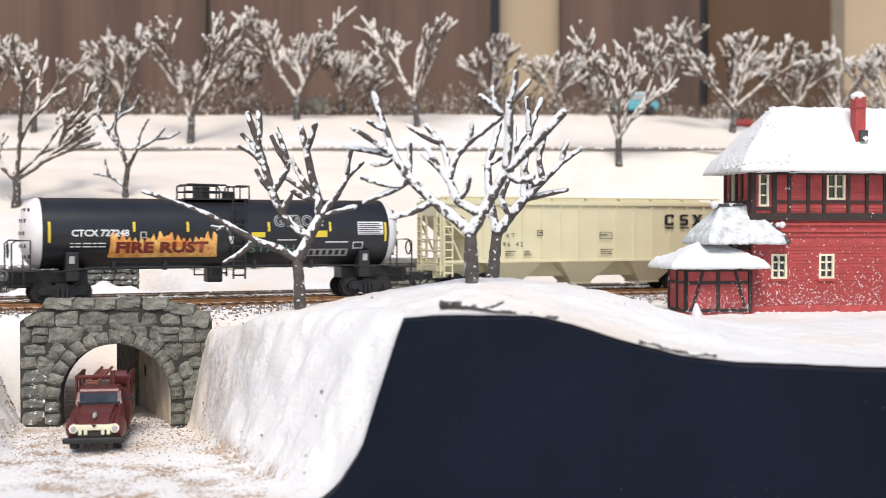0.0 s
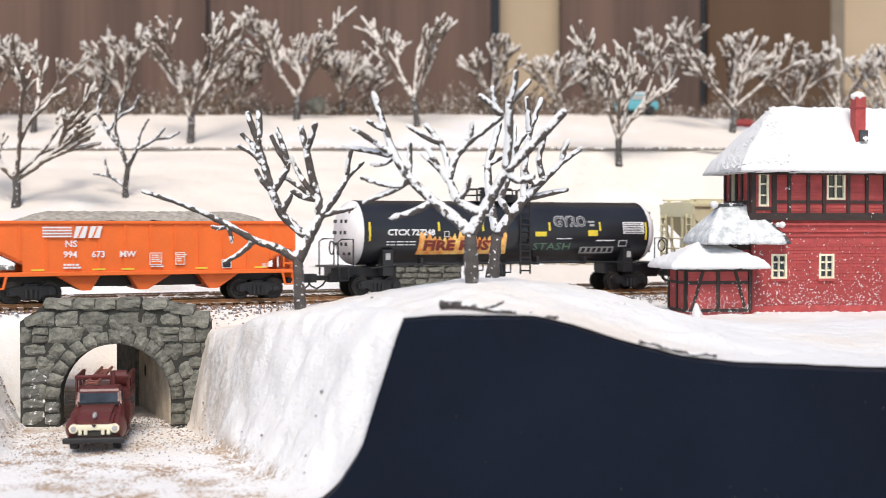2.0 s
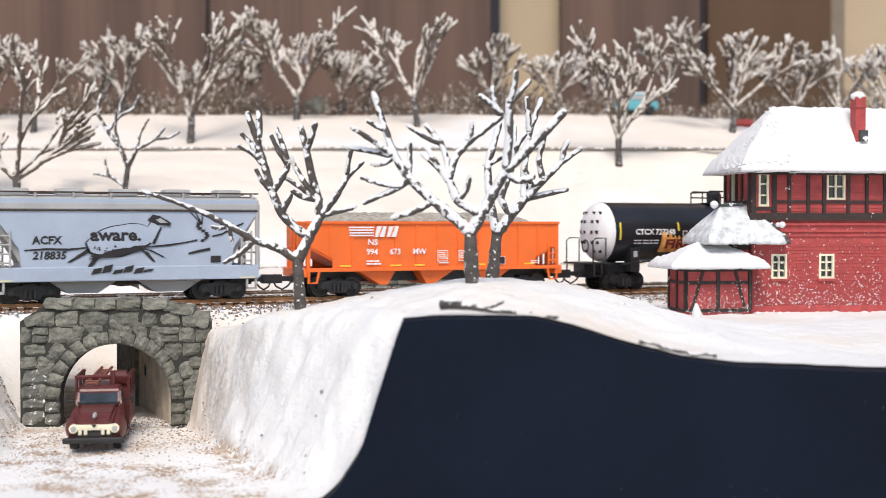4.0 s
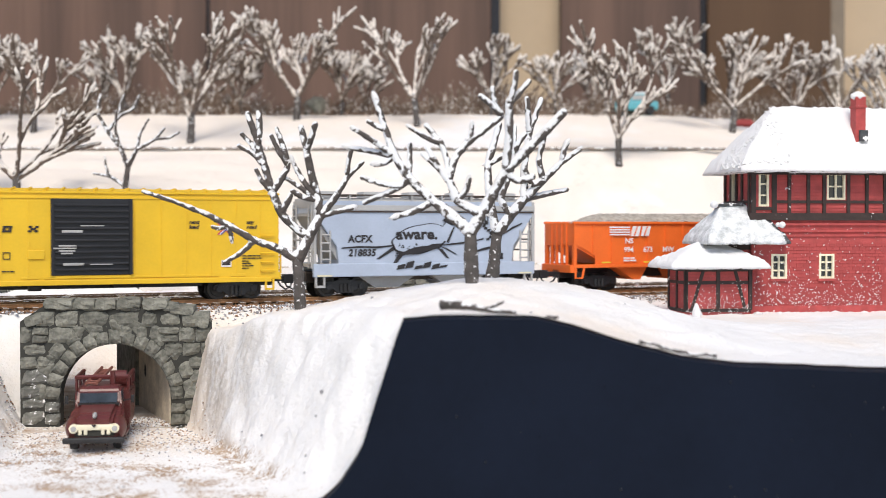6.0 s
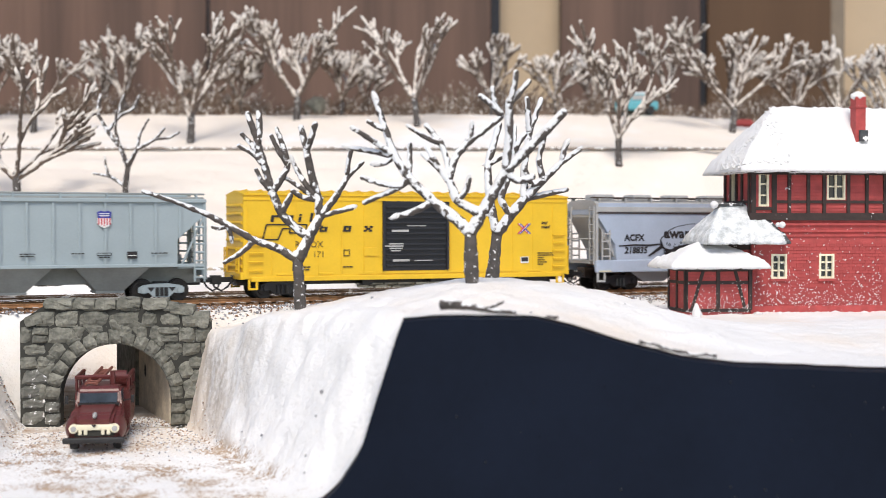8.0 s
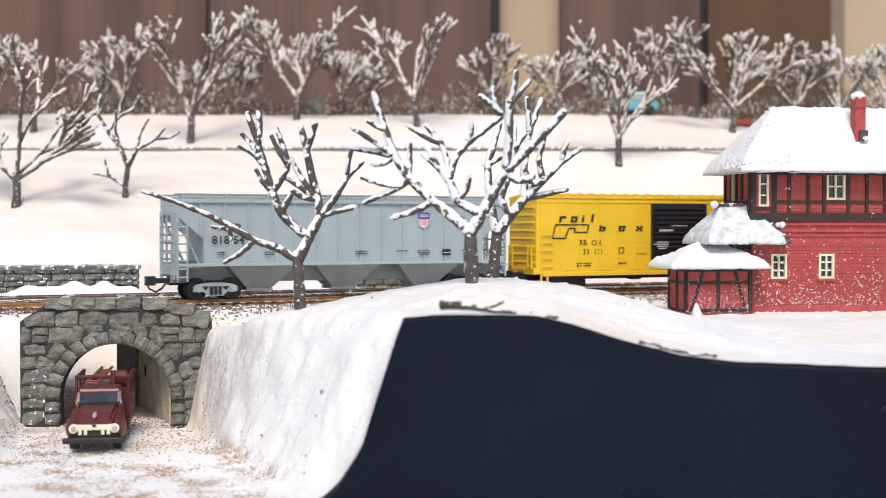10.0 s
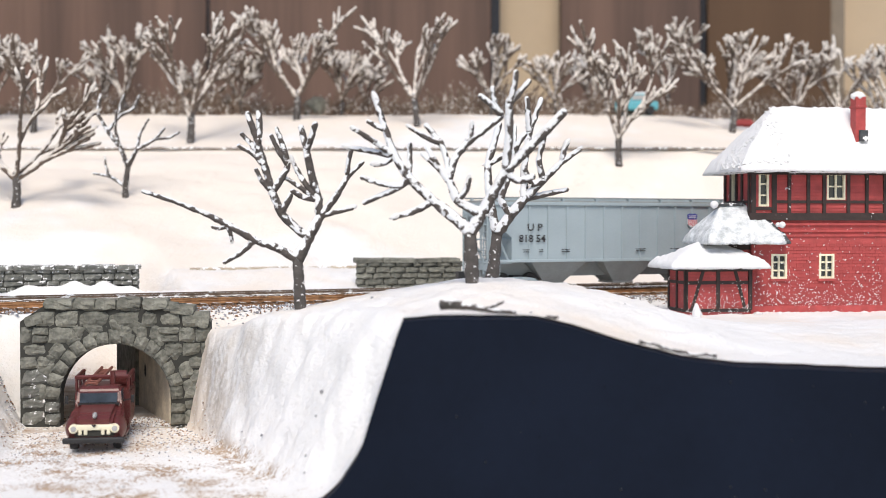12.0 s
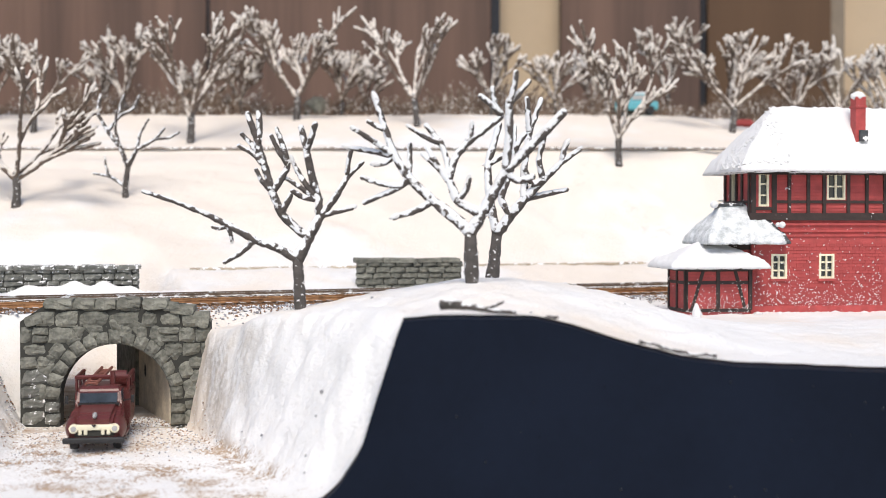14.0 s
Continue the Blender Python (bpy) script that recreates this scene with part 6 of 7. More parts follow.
# ---- the stone underpass ----
def stone_block(w, h, d, rnd):
    """A rough-hewn block, its face towards -y."""
    bm = bmesh.new()
    nx, nz = 5, 4
    seed = rnd.uniform(0, 90)
    skew, taper = rnd.uniform(-0.10, 0.10), rnd.uniform(-0.09, 0.09)
    g = [[None] * (nz + 1) for _ in range(nx + 1)]
    for i in range(nx + 1):
        for j in range(nz + 1):
            u, v = 2 * i / nx - 1, 2 * j / nz - 1
            # squarish outline with rounded, chipped corners
            round_off = 1 - 0.06 * (abs(u) * abs(v)) ** 2
            x = w / 2 * u * round_off * (1 + taper * v) + skew * h * v * 0.5
            z = h / 2 * v * round_off * (1 + taper * u)
            wob = noise.fractal(Vector((x * 260, z * 260, seed)), 1.0, 2.0, 3)
            x += wob * 0.00030
            z += noise.noise(Vector((x * 300, z * 300, seed + 7))) * 0.0004
            edge = max(abs(u), abs(v))
            out = 0.0012 if edge > 0.99 else 0.00015 if edge > 0.55 else -0.0003
            g[i][j] = bm.verts.new((x, out - 0.0008 * wob, z))
    for i in range(nx):
        for j in range(nz):
            bm.faces.new((g[i][j], g[i + 1][j], g[i + 1][j + 1], g[i][j + 1]))
    ring = [g[i][0] for i in range(nx + 1)] + [g[nx][j] for j in range(1, nz + 1)] + [g[i][nz] for i in range(nx - 1, -1, -1)] + [g[0][j] for j in range(nz - 1, 0, -1)]
    back = [bm.verts.new((v.co.x * 1.02, d, v.co.z * 1.02)) for v in ring]
    for i in range(len(ring)):
        j = (i + 1) % len(ring)
        bm.faces.new((ring[j], ring[i], back[i], back[j]))
    bm.faces.new(back)
    return bm


def arch():
    rnd = random.Random(3)
    e = thing("stone_underpass", Matrix.Translation((-0.1493, 0.590, ROAD + 0.0005)) @ Matrix.Rotation(radians(2), 4, "Z"), "grey rough-hewn stone railway underpass with a round arch", "underpass")
    W, H, R, SP = 0.0428, 0.0570, 0.0252, 0.0125
    # backing wall with the opening cut through it
    out = [(-W, 0), (-W, H - 0.009), (-W + 0.012, H - 0.001), (W - 0.012, H - 0.001), (W, H - 0.009), (W, 0), (R, 0), (R, SP)]
    out += [(R * math.cos(a), SP + R * math.sin(a)) for a in [math.pi * k / 20 for k in range(1, 20)]]
    out += [(-R, SP), (-R, 0)]
    part("backing", prism(bmesh.new(), out, 0.0008, 0.0085), JOINT, e)

    def lay(x, z, w, h, roll=0.0, proud=0.0, m=None):
        ob = part("stone", stone_block(w, h, 0.003, rnd), m or STONE, e)
        ob.matrix_basis = Matrix.Translation((x, -proud, z)) @ Matrix.Rotation(radians(roll), 4, "Y")

    # ring of arch stones
    n = 15
    for k in range(n):
        a = math.pi * (k + 0.5) / n
        t = rnd.uniform(0.0052, 0.0068)
        lay((R + t / 2) * math.cos(a), SP + (R + t / 2) * math.sin(a), t, math.pi * R / n * 1.10, -math.degrees(a), 0.0006)
    # filling stones behind the ring
    for k in range(11):
        a = math.pi * (k + 0.5 + rnd.uniform(-0.15, 0.15)) / 11
        lay((R + 0.0092) * math.cos(a), SP + (R + 0.0092) * math.sin(a), 0.0078, 0.0094, -math.degrees(a) + rnd.uniform(-8, 8), -0.0003)
    for sd in (-1, 1):
        z = 0.0008
        while z < SP - 0.002:
            h = rnd.uniform(0.0048, 0.0062)
            lay(sd * (R + 0.0033), z + h / 2, 0.0066, h * 0.93, 0, 0.0005, STONE_SNOW if sd < 0 else None)
            z += h
    # irregular courses
    z = 0.0006
    while z < H - 0.003:
        h = rnd.choice((0.0042, 0.0052, 0.0060, 0.0072))
        h = min(h, H - z + 0.0005)
        x = -W
        while x < W - 0.002:
            w = rnd.uniform(0.005, 0.0150)
            w = min(w, W - x)
            if W - x - w < 0.003:
                w = W - x
            gap = R + 0.0062
            if z + h / 2 <= SP + 0.002:
                # the piers: fill up to the arch ring on both sides
                if x < -gap:
                    w = -gap - x if -gap - x - w < 0.0035 else w
                elif x < gap:
                    x = gap
                    continue
            cx, cz = x + w / 2, z + h / 2
            edge = math.hypot(max(0, abs(cx) - w * 0.30), max(0.0, cz - SP)) if cz > SP else abs(cx) - w * 0.25
            if cz > H - 0.002 - 0.010 * smooth(W - 0.013, W, abs(cx)):
                pass
            elif edge > gap + 0.0010 or cz <= SP + 0.002:
                top = z + h > H - 0.006
                if h > 0.0068 and rnd.random() < 0.35:
                    for dz in (-0.25, 0.25):
                        lay(cx, cz + dz * h, w * 0.99, h * 0.485, rnd.uniform(-2, 2), rnd.uniform(0, 0.0007))
                else:
                    low = cx < -R and z < 0.02
                    lay(cx, cz, w * 0.99, h * 0.97, rnd.uniform(-3, 3), rnd.uniform(-0.0002, 0.0007), STONE_SNOW if low else None)
            elif edge > gap - 0.0022 and cz > SP:
                sx = 1 if cx > 0 else -1
                lay(cx + sx * 0.0030, cz + 0.0012, max(0.006, w * 0.80), h * 1.0, rnd.uniform(-15, 15), -0.0002)
            x += w
        z += h
    # cap stones, rounded, sloping off at the ends
    x = -W + 0.002
    while x < W - 0.004:
        w = rnd.uniform(0.008, 0.014)
        w = min(w, W - x)
        drop = 0.0095 * smooth(W - 0.019, W, abs(x + w / 2)) + rnd.uniform(-0.0004, 0.0005)
        bm = bmesh.new()
        bmesh.ops.create_cube(bm, size=1.0)
        bmesh.ops.subdivide_edges(bm, edges=list(bm.edges), cuts=3, use_grid_fill=True)
        sd2 = rnd.uniform(0, 50)
        for v in bm.verts:
            c3 = v.co * 2
            v.co = c3 * (0.5 - 0.055 * (abs(c3.x * c3.y) + abs(c3.y * c3.z) + abs(c3.x * c3.z)) / 3 * 1.4)
            v.co = Vector((v.co.x * w, 0.0038 + v.co.y * 0.0104, v.co.z * 0.0050))
            v.co += Vector((0.3, 0.8, 1.0)) * 0.0007 * noise.fractal(v.co * 320 + Vector((sd2, 0, 0)), 1.0, 2.0, 3)
        ob = part("cap_stone", bm, STONE, e)
        ob.matrix_basis = Matrix.Translation((x + w / 2, 0, H - 0.0008 - drop)) @ Matrix.Rotation(radians(rnd.uniform(-3, 3) + 22 * smooth(W - 0.016, W, abs(x + w / 2)) * (1 if x > 0 else -1)), 4, "Y")
        x += w
    # inner walls and roof slab, square to the track
    c = Matrix.Translation((-0.1493, 0.597, ROAD)) @ Matrix.Rotation(PHI, 4, "Z")
    rel = e.matrix_world.inverted() @ c
    for nm, r, m in (("inner_wall", (0.0215, 0.0245, -0.008, 0.062, -0.001, 0.046), PLANK), ("far_pier", (0.0200, 0.0250, 0.0622, 0.115, -0.001, 0.046), STONE), ("inner_wall", (-0.031, -0.028, 0.010, 0.100, -0.001, 0.046), PLANK), ("roof_slab", (-0.033, 0.033, 0.016, 0.112, 0.0462, 0.0485), PLANK)):
        ob = part(nm, boxes(r, bevel=0.0004), m, e)
        ob.matrix_basis = rel
    for z, x in ((0.030, 0.018), (0.020, 0.046), (0.036, 0.050)):
        bm = bmesh.new()
        bmesh.ops.create_icosphere(bm, subdivisions=2, radius=0.0026, matrix=Matrix.Translation((0.0216, x, z)) @ Matrix.Diagonal((0.12, 0.9, 1.5, 1)))
        ob = part("knot_hole", bm, JOINT, e, smooth=True)
        ob.matrix_basis = rel


arch()


def parapet(name, label, m, length, tall, seed, snow):
    rnd = random.Random(seed)
    e = thing(name, m, label, "stone wall", "stone parapets behind the tracks")
    part("core", boxes((-length / 2 + 0.001, length / 2 - 0.001, 0.002, 0.010, -0.004, tall - 0.001), bevel=0.0008), JOINT, e)
    z = -0.003
    while z < tall - 0.002:
        h = rnd.uniform(0.0026, 0.0042)
        x = -length / 2
        while x < length / 2 - 0.002:
            w = min(rnd.uniform(0.005, 0.013), length / 2 - x)
            ob = part("stone", stone_block(w * 0.95, h * 0.93, 0.004, rnd), snow, e)
            ob.matrix_basis = Matrix.Translation((x + w / 2, 0.0008 - rnd.uniform(0, 0.0006), z + h / 2)) @ Matrix.Rotation(radians(rnd.uniform(-3, 3)), 4, "Y")
            x += w
        z += h
    x = -length / 2 - 0.001
    while x < length / 2 - 0.003:
        w = min(rnd.uniform(0.010, 0.024), length / 2 + 0.001 - x)
        bm = boxes((-w / 2 * 0.98, w / 2 * 0.98, -0.0005, 0.0115, -0.0012, 0.0016), bevel=0.0008)
        for v in bm.verts:
            v.co += Vector((rnd.uniform(-1, 1), rnd.uniform(-1, 1), rnd.uniform(-1, 1))) * 0.0004
        ob = part("cap_stone", bm, snow, e)
        ob.matrix_basis = Matrix.Translation((x + w / 2, 0, tall)) @ Matrix.Rotation(radians(rnd.uniform(-2, 2)), 4, "Y")
        x += w
    return e


SN = Matrix.Rotation(PHI * 0.55, 4, "Z")
parapet("stone_parapet", "low dark stone parapet half buried in snow", Matrix.Translation((-0.2165, 0.742, -0.0015)) @ SN, 0.084, 0.0143, 5, STONE_SNOW)
parapet("stone_parapet", "low grey stone parapet beside the far track", Matrix.Translation((-0.0205, 0.815, -0.0010)) @ Matrix.Rotation(PHI * 0.4, 4, "Z"), 0.068, 0.0162, 6, STONE)


def drift():
    """Snow banked up against the parapet's foot."""
    bm = bmesh.new()
    nx, ny = 44, 12
    m = Matrix.Translation((-0.2110, 0.7395, 0)) @ SN
    g = []
    for i in range(nx + 1):
        row = []
        for j in range(ny + 1):
            u, v = i / nx, j / ny
            x, y = -0.048 + 0.098 * u, -0.018 + 0.0215 * v
            hgt = 0.0120 * v * math.sin(math.pi * min(1, u * 1.02)) ** 0.5 * (0.75 + 0.5 * noise.noise(Vector((x * 90, y * 90, 4))))
            row.append(bm.verts.new(m @ Vector((x, y, -0.0052 + hgt))))
        g.append(row)
    for p, q in zip(g, g[1:]):
        for j in range(ny):
            bm.faces.new((p[j], q[j], q[j + 1], p[j + 1]))
    tagged(link_mesh("snow_drift", bm, SNOW, smooth=True), "white snow drift against the stone parapet", "snow", kind="stuff")


drift()


# ---- ledges that step the hill ----
def ledges():
    bm = bmesh.new()
    pts = []
    for x in np.arange(-0.30, 0.46, 0.01):
        q = 0.166
        y = 0.650 + (q + 0.4134 * (x + 0.1448)) / 0.9105
        if (Vector((x, y, 0)) - Vector((-0.1485, 0.59, 0))).dot(U) > 0.078:
            pts.append(Vector((x, y - 0.004, ground_z(x, y, False) + 0.0002 + 0.0003 * noise.noise(Vector((x * 60, 0, 0))))))
    tube(bm, pts, [0.0013] * len(pts), 6)
    tagged(link_mesh("ledge", bm, LEDGE, smooth=True), "tan board edge showing through the snow", "ledge", kind="structure")
    bm = bmesh.new()
    pts = []
    for x in np.arange(-0.40, 0.50, 0.01):
        yb = 0.650 + (0.17 + 0.4134 * (x + 0.1448)) / 0.9105
        yu = max(1.10, yb + 0.10)
        pts.append(Vector((x, yu - 0.003, ground_z(x, yu, False) - 0.0006 + 0.0008 * noise.noise(Vector((x * 40, 3, 0))))))
    tube(bm, pts, [0.0012 + 0.0006 * noise.noise(Vector((p.x * 50, 0, 7))) for p in pts], 6)
    tagged(link_mesh("ledge_upper", bm, LEDGE_DARK, smooth=True), "thin grey-brown step edge across the snowy hill", "ledge", kind="structure")


LEDGE = mat("ledge_tan", (0.42, 0.35, 0.26), 0.9, var=0.3, scale=120, cover=0.25)
LEDGE_DARK = mat("ledge_brown", (0.24, 0.20, 0.17), 0.9, var=0.3, scale=120, cover=0.30)
ledges()


# ---- ballast grains, joined ----
def grains():
    rnd = random.Random(9)
    vs, fs, mi = [], [], []

    def grain(p, r, kind=None):
        k = len(vs)
        a = rnd.uniform(0, math.tau)
        for dx, dy, dz in ((1, 0, 0), (0, 1, 0), (-1, 0, 0), (0, -1, 0), (0, 0, 0.8), (0, 0, -0.5)):
            x, y = dx * math.cos(a) - dy * math.sin(a), dx * math.sin(a) + dy * math.cos(a)
            vs.append((p.x + x * r * rnd.uniform(0.7, 1.3), p.y + y * r * rnd.uniform(0.7, 1.3), p.z + dz * r * rnd.uniform(0.7, 1.2)))
        for f in ((0, 1, 4), (1, 2, 4), (2, 3, 4), (3, 0, 4), (1, 0, 5), (2, 1, 5), (3, 2, 5), (0, 3, 5)):
            fs.append(tuple(k + q for q in f))
        pick = rnd.random() if kind is None else kind
        mi.extend([0 if pick < 0.42 else 1 if pick < 0.72 else 2] * 8)

    for i in range(13000):
        s = rnd.uniform(-0.16, 0.42)
        off = -0.0125 - abs(rnd.gauss(0, 0.010))
        p = (on_track(s, off)).translation
        if -0.196 < p.x < -0.104 and p.y < 0.603:
            continue
        grain(Vector((p.x, p.y, ground_z(p.x, p.y, False) + rnd.uniform(-0.0002, 0.0009))), rnd.uniform(0.0004, 0.0010), 0.9 if off > -0.019 and rnd.random() < 0.7 else None)
    for i in range(11000):
        off = rnd.uniform(-0.0135, 0.088)
        p = on_track(rnd.uniform(-0.16, 0.42), off).translation
        rusty = 0.9 if rnd.random() < 0.6 else 0.1
        grain(Vector((p.x, p.y, -0.0039 + rnd.uniform(-0.0002, 0.0020))), rnd.uniform(0.0004, 0.0009), rusty if off < 0.018 else rnd.choice((0.5, 0.6, 0.6, 0.6, 0.9)))
    # crumbs fallen at the foot of the arch and on the road
    for i in range(3600):
        y = 0.62 - abs(rnd.gauss(0, 0.055))
        if y < 0.425:
            continue
        le, ri = cut(min(y, 0.597))
        x = rnd.uniform(le - 0.002, ri + 0.002)
        z = ground_z(x, y, True) if y < 0.590 else ROAD + 0.0006
        grain(Vector((x, y, z)), rnd.uniform(0.0003, 0.0007), rnd.choice((0.1, 0.5, 0.6, 0.6, 0.9)))
    me = bpy.data.meshes.new("ballast")
    me.from_pydata(vs, [], fs)
    for m in (BAL_GREY, SNOW_ROOF, BAL_RUST):
        me.materials.append(m)
    me.polygons.foreach_set("material_index", mi)
    tagged(new("ballast", me), "grey and rusty stone ballast dusted with snow", "ballast", kind="stuff")


BAL_GREY = mat("ballast_grey", (0.30, 0.30, 0.32), 0.95, var=0.4, scale=300)
BAL_RUST = mat("ballast_rust", (0.24, 0.13, 0.07), 0.95, var=0.4, scale=300)
grains()


def specks():
    """Snow crumbs and dark grit scattered on the cutting and the road."""
    rnd = random.Random(21)
    bm = bmesh.new()
    for x, y, r in ((-0.0285, 0.520, 0.0007), (-0.0440, 0.470, 0.0008), (-0.0455, 0.465, 0.0006), (-0.0480, 0.455, 0.0007), (-0.0478, 0.448, 0.0006), (0.0305, 0.45, 0.0005), (0.07, 0.50, 0.0005), (0.115, 0.53, 0.0006), (-0.07, 0.50, 0.0006)):
        bmesh.ops.create_icosphere(bm, subdivisions=1, radius=r, matrix=Matrix.Translation((x, y, ground_z(x, y))))
    for i in range(60):
        y = rnd.uniform(0.43, 0.62)
        le, ri = cut(y)
        x = rnd.uniform(le, ri)
        bmesh.ops.create_icosphere(bm, subdivisions=1, radius=rnd.uniform(0.0002, 0.0005), matrix=Matrix.Translation((x, y, ground_z(x, y))))
    tagged(link_mesh("grit", bm, BAL_GREY), "dark specks of grit on the snow", "grit", kind="stuff")
    # a fallen twig on the mound
    e = thing("twig", Matrix.Translation((0.006, 0.4240, ground_z(0.006, 0.424) + 0.0026)), "dark snowy twig lying on the mound's front edge", "twig")
    part("stick", tube(bmesh.new(), [(-0.007, 0.0, 0.0), (-0.004, 0.0006, 0.0006), (0.003, 0, -0.0004), (0.010, 0.0004, -0.0016), (0.018, 0.0, -0.0024)], [0.0016, 0.0020, 0.0012, 0.0009, 0.0005], 8), BARK, e, smooth=True)
    part("side_twig", tube(bmesh.new(), [(0.008, 0, -0.0012), (0.012, 0.0005, 0.0004), (0.014, 0.0008, 0.0012)], [0.0006, 0.0005, 0.0003], 6), BARK, e, smooth=True)


specks()


def crack_shades():
    """Dark slivers along the snow's front edge, standing in for plaster crack shadows."""
    for x0, x1, s in ((0.0640, 0.0900, 3), (0.0335, 0.0400, 4)):
        rnd = random.Random(s)
        e = thing("crack_shade", Matrix.Translation((0, 0, 0)), "thin dark sliver standing in for a crack's shadow on the snow's edge", "debris", "crusts on the snow edge")
        pts, x = [], x0
        while x < x1:
            pts.append((x, 0.4225 + rnd.uniform(-0.0004, 0.0006), ground_z(x, 0.4225) + 0.0006 + rnd.uniform(-0.0003, 0.0005)))
            x += rnd.uniform(0.0014, 0.0030)
        part("sliver", tube(bmesh.new(), pts, [rnd.uniform(0.0003, 0.0008) for _ in pts], 6), BARK, e)


crack_shades()


# ---- the signal house ----
def house():
    m = Matrix.Translation((0.1640, 0.690, -0.0102)) @ Matrix.Rotation(radians(9), 4, "Z")
    e = thing("signal_house", m, "red half-timbered brick signal house under a snowy hipped roof", "house")
    L, D = 0.112, 0.036
    Z1, Z2 = 0.0505, 0.0760

    def wall(name, rows, material, parent=None, label="", bevel=0.0):
        return part(name, boxes(*rows, bevel=bevel), material, parent or e, label)

    # front wall in pieces round two windows, with thickness
    w1, w2 = (0.0108, 0.0196), (0.0378, 0.0464)
    zl, zh = 0.0190, 0.0322
    wall("front_wall", [(0, w1[0], 0, 0.003, 0, Z1), (w1[1], w2[0], 0, 0.003, 0, Z1), (w2[1], L, 0, 0.003, 0, Z1), (w1[0], w1[1], 0, 0.003, 0, zl), (w1[0], w1[1], 0, 0.003, zh, Z1), (w2[0], w2[1], 0, 0.003, 0, zl), (w2[0], w2[1], 0, 0.003, zh, Z1)], RED)
    wall("side_wall", [(0, 0.003, 0.003, D, 0, Z1)], RED)
    wall("rear_wall", [(0, L, D, D + 0.003, 0, Z1)], RED)
    wall("far_wall", [(L - 0.003, L, 0.003, D, 0, Z1)], RED)
    wall("floor_slab", [(0.003, L - 0.003, 0.003, D, 0.0480, 0.0500)], TIMBER)
    for z in (0.0415, 0.0440, 0.0475):
        wall("cornice", [(-0.0006, L, -0.0007 - (z - 0.041) * 0.06, 0.001, z, z + 0.0011)], RED)
    wall("plinth", [(-0.0006, L, -0.0008, 0.001, 0, 0.0045)], RED)
    # courses of brick across the front
    zz = 0.0055
    rnd = random.Random(2)
    row = 0
    first = {}
    while zz < 0.0405:
        x = 0.0008 + (0.0018 if row % 2 else 0.0)
        while x < 0.0745:
            w = 0.0034
            if not any(a - w - 0.0002 < x < b + 0.0002 and zl - 0.0022 < zz < zh + 0.0010 for a, b in (w1, w2)):
                if "b" not in first:
                    first["b"] = part("brick", boxes((0, w, -0.00028, 0.0003, 0, 0.00145)), RED, e)
                    ob = first["b"]
                elif row >= 0 and len(first) < 300:
                    ob = new("brick", first["b"].data)
                    ob.parent = e
                    first[len(first)] = 1
                else:
                    break
                ob.location = (x, rnd.uniform(-0.00006, 0.00006), zz)
            x += w + 0.00035
        zz += 0.0018
        row += 1

    def window(x0, x1, z0, z1, y=0.0, cross=(1, 2), into=None):
        f = thing_part("window", into or e)
        t = 0.0011
        part("frame", boxes((x0, x0 + t, y - 0.0006, y + 0.0012, z0, z1), (x1 - t, x1, y - 0.0006, y + 0.0012, z0, z1), (x0 + t, x1 - t, y - 0.0006, y + 0.0012, z0, z0 + t), (x0 + t, x1 - t, y - 0.0006, y + 0.0012, z1 - t, z1)), CREAM, f)
        for i in range(cross[0]):
            x = x0 + (x1 - x0) * (i + 1) / (cross[0] + 1)
            part("mullion", boxes((x - 0.0004, x + 0.0004, y - 0.0004, y + 0.0008, z0 + t, z1 - t)), CREAM, f)
        for i in range(cross[1]):
            z = z0 + (z1 - z0) * (i + 1) / (cross[1] + 1)
            part("glazing_bar", boxes((x0 + t, x1 - t, y - 0.0004, y + 0.0008, z - 0.0004, z + 0.0004)), CREAM, f)
        part("pane", boxes((x0 + t * 0.5, x1 - t * 0.5, y + 0.0010, y + 0.0013, z0 + t * 0.5, z1 - t * 0.5)), GLASS, f)

    for a, b in (w1, w2):
        window(a, b, zl, zh)
        wall("window_sill", [(a - 0.0008, b + 0.0008, -0.0013, 0.001, zl - 0.0012, zl - 0.0001)], RED)
    # upper storey: brick panels set between dark timbers
    X0, X1 = -0.0008, L
    u1, u2 = (0.0034, 0.0092), (0.0418, 0.0524)
    a1, b1 = 0.0575, Z2 - 0.0006
    a2 = 0.0612
    yu = -0.0006
    wall("upper_wall", [(X0, u1[0], yu, 0.0024, Z1, Z2), (u1[1], u2[0], yu, 0.0024, Z1, Z2), (u2[1], X1, yu, 0.0024, Z1, Z2), (u1[0], u1[1], yu, 0.0024, Z1, a1), (u2[0], u2[1], yu, 0.0024, Z1, a2)], RED)
    wall("upper_side_wall", [(X0, X0 + 0.003, 0.0024, 0.0200, Z1, Z2), (X0, X0 + 0.003, 0.0262, D, Z1, Z2), (X0, X0 + 0.003, 0.0200, 0.0262, Z1, 0.0560)], RED)
    wall("upper_rear_wall", [(X0, X1, D, D + 0.003, Z1, Z2)], RED)
    wall("upper_far_wall", [(X1 - 0.003, X1, 0.0024, D, Z1, Z2)], RED)
    window(u1[0], u1[1], a1, b1, yu + 0.0004, (0, 2))
    window(u2[0], u2[1], a2, b1, yu + 0.0004, (1, 1))
    y0, y1 = yu - 0.0009, yu + 0.0004
    wall("sill_beam", [(X0 - 0.001, X1, y0 - 0.0003, y1, Z1 - 0.0004, Z1 + 0.0036)], TIMBER)
    wall("head_beam", [(X0 - 0.001, X1, y0, y1, Z2 - 0.0016, Z2)], TIMBER)
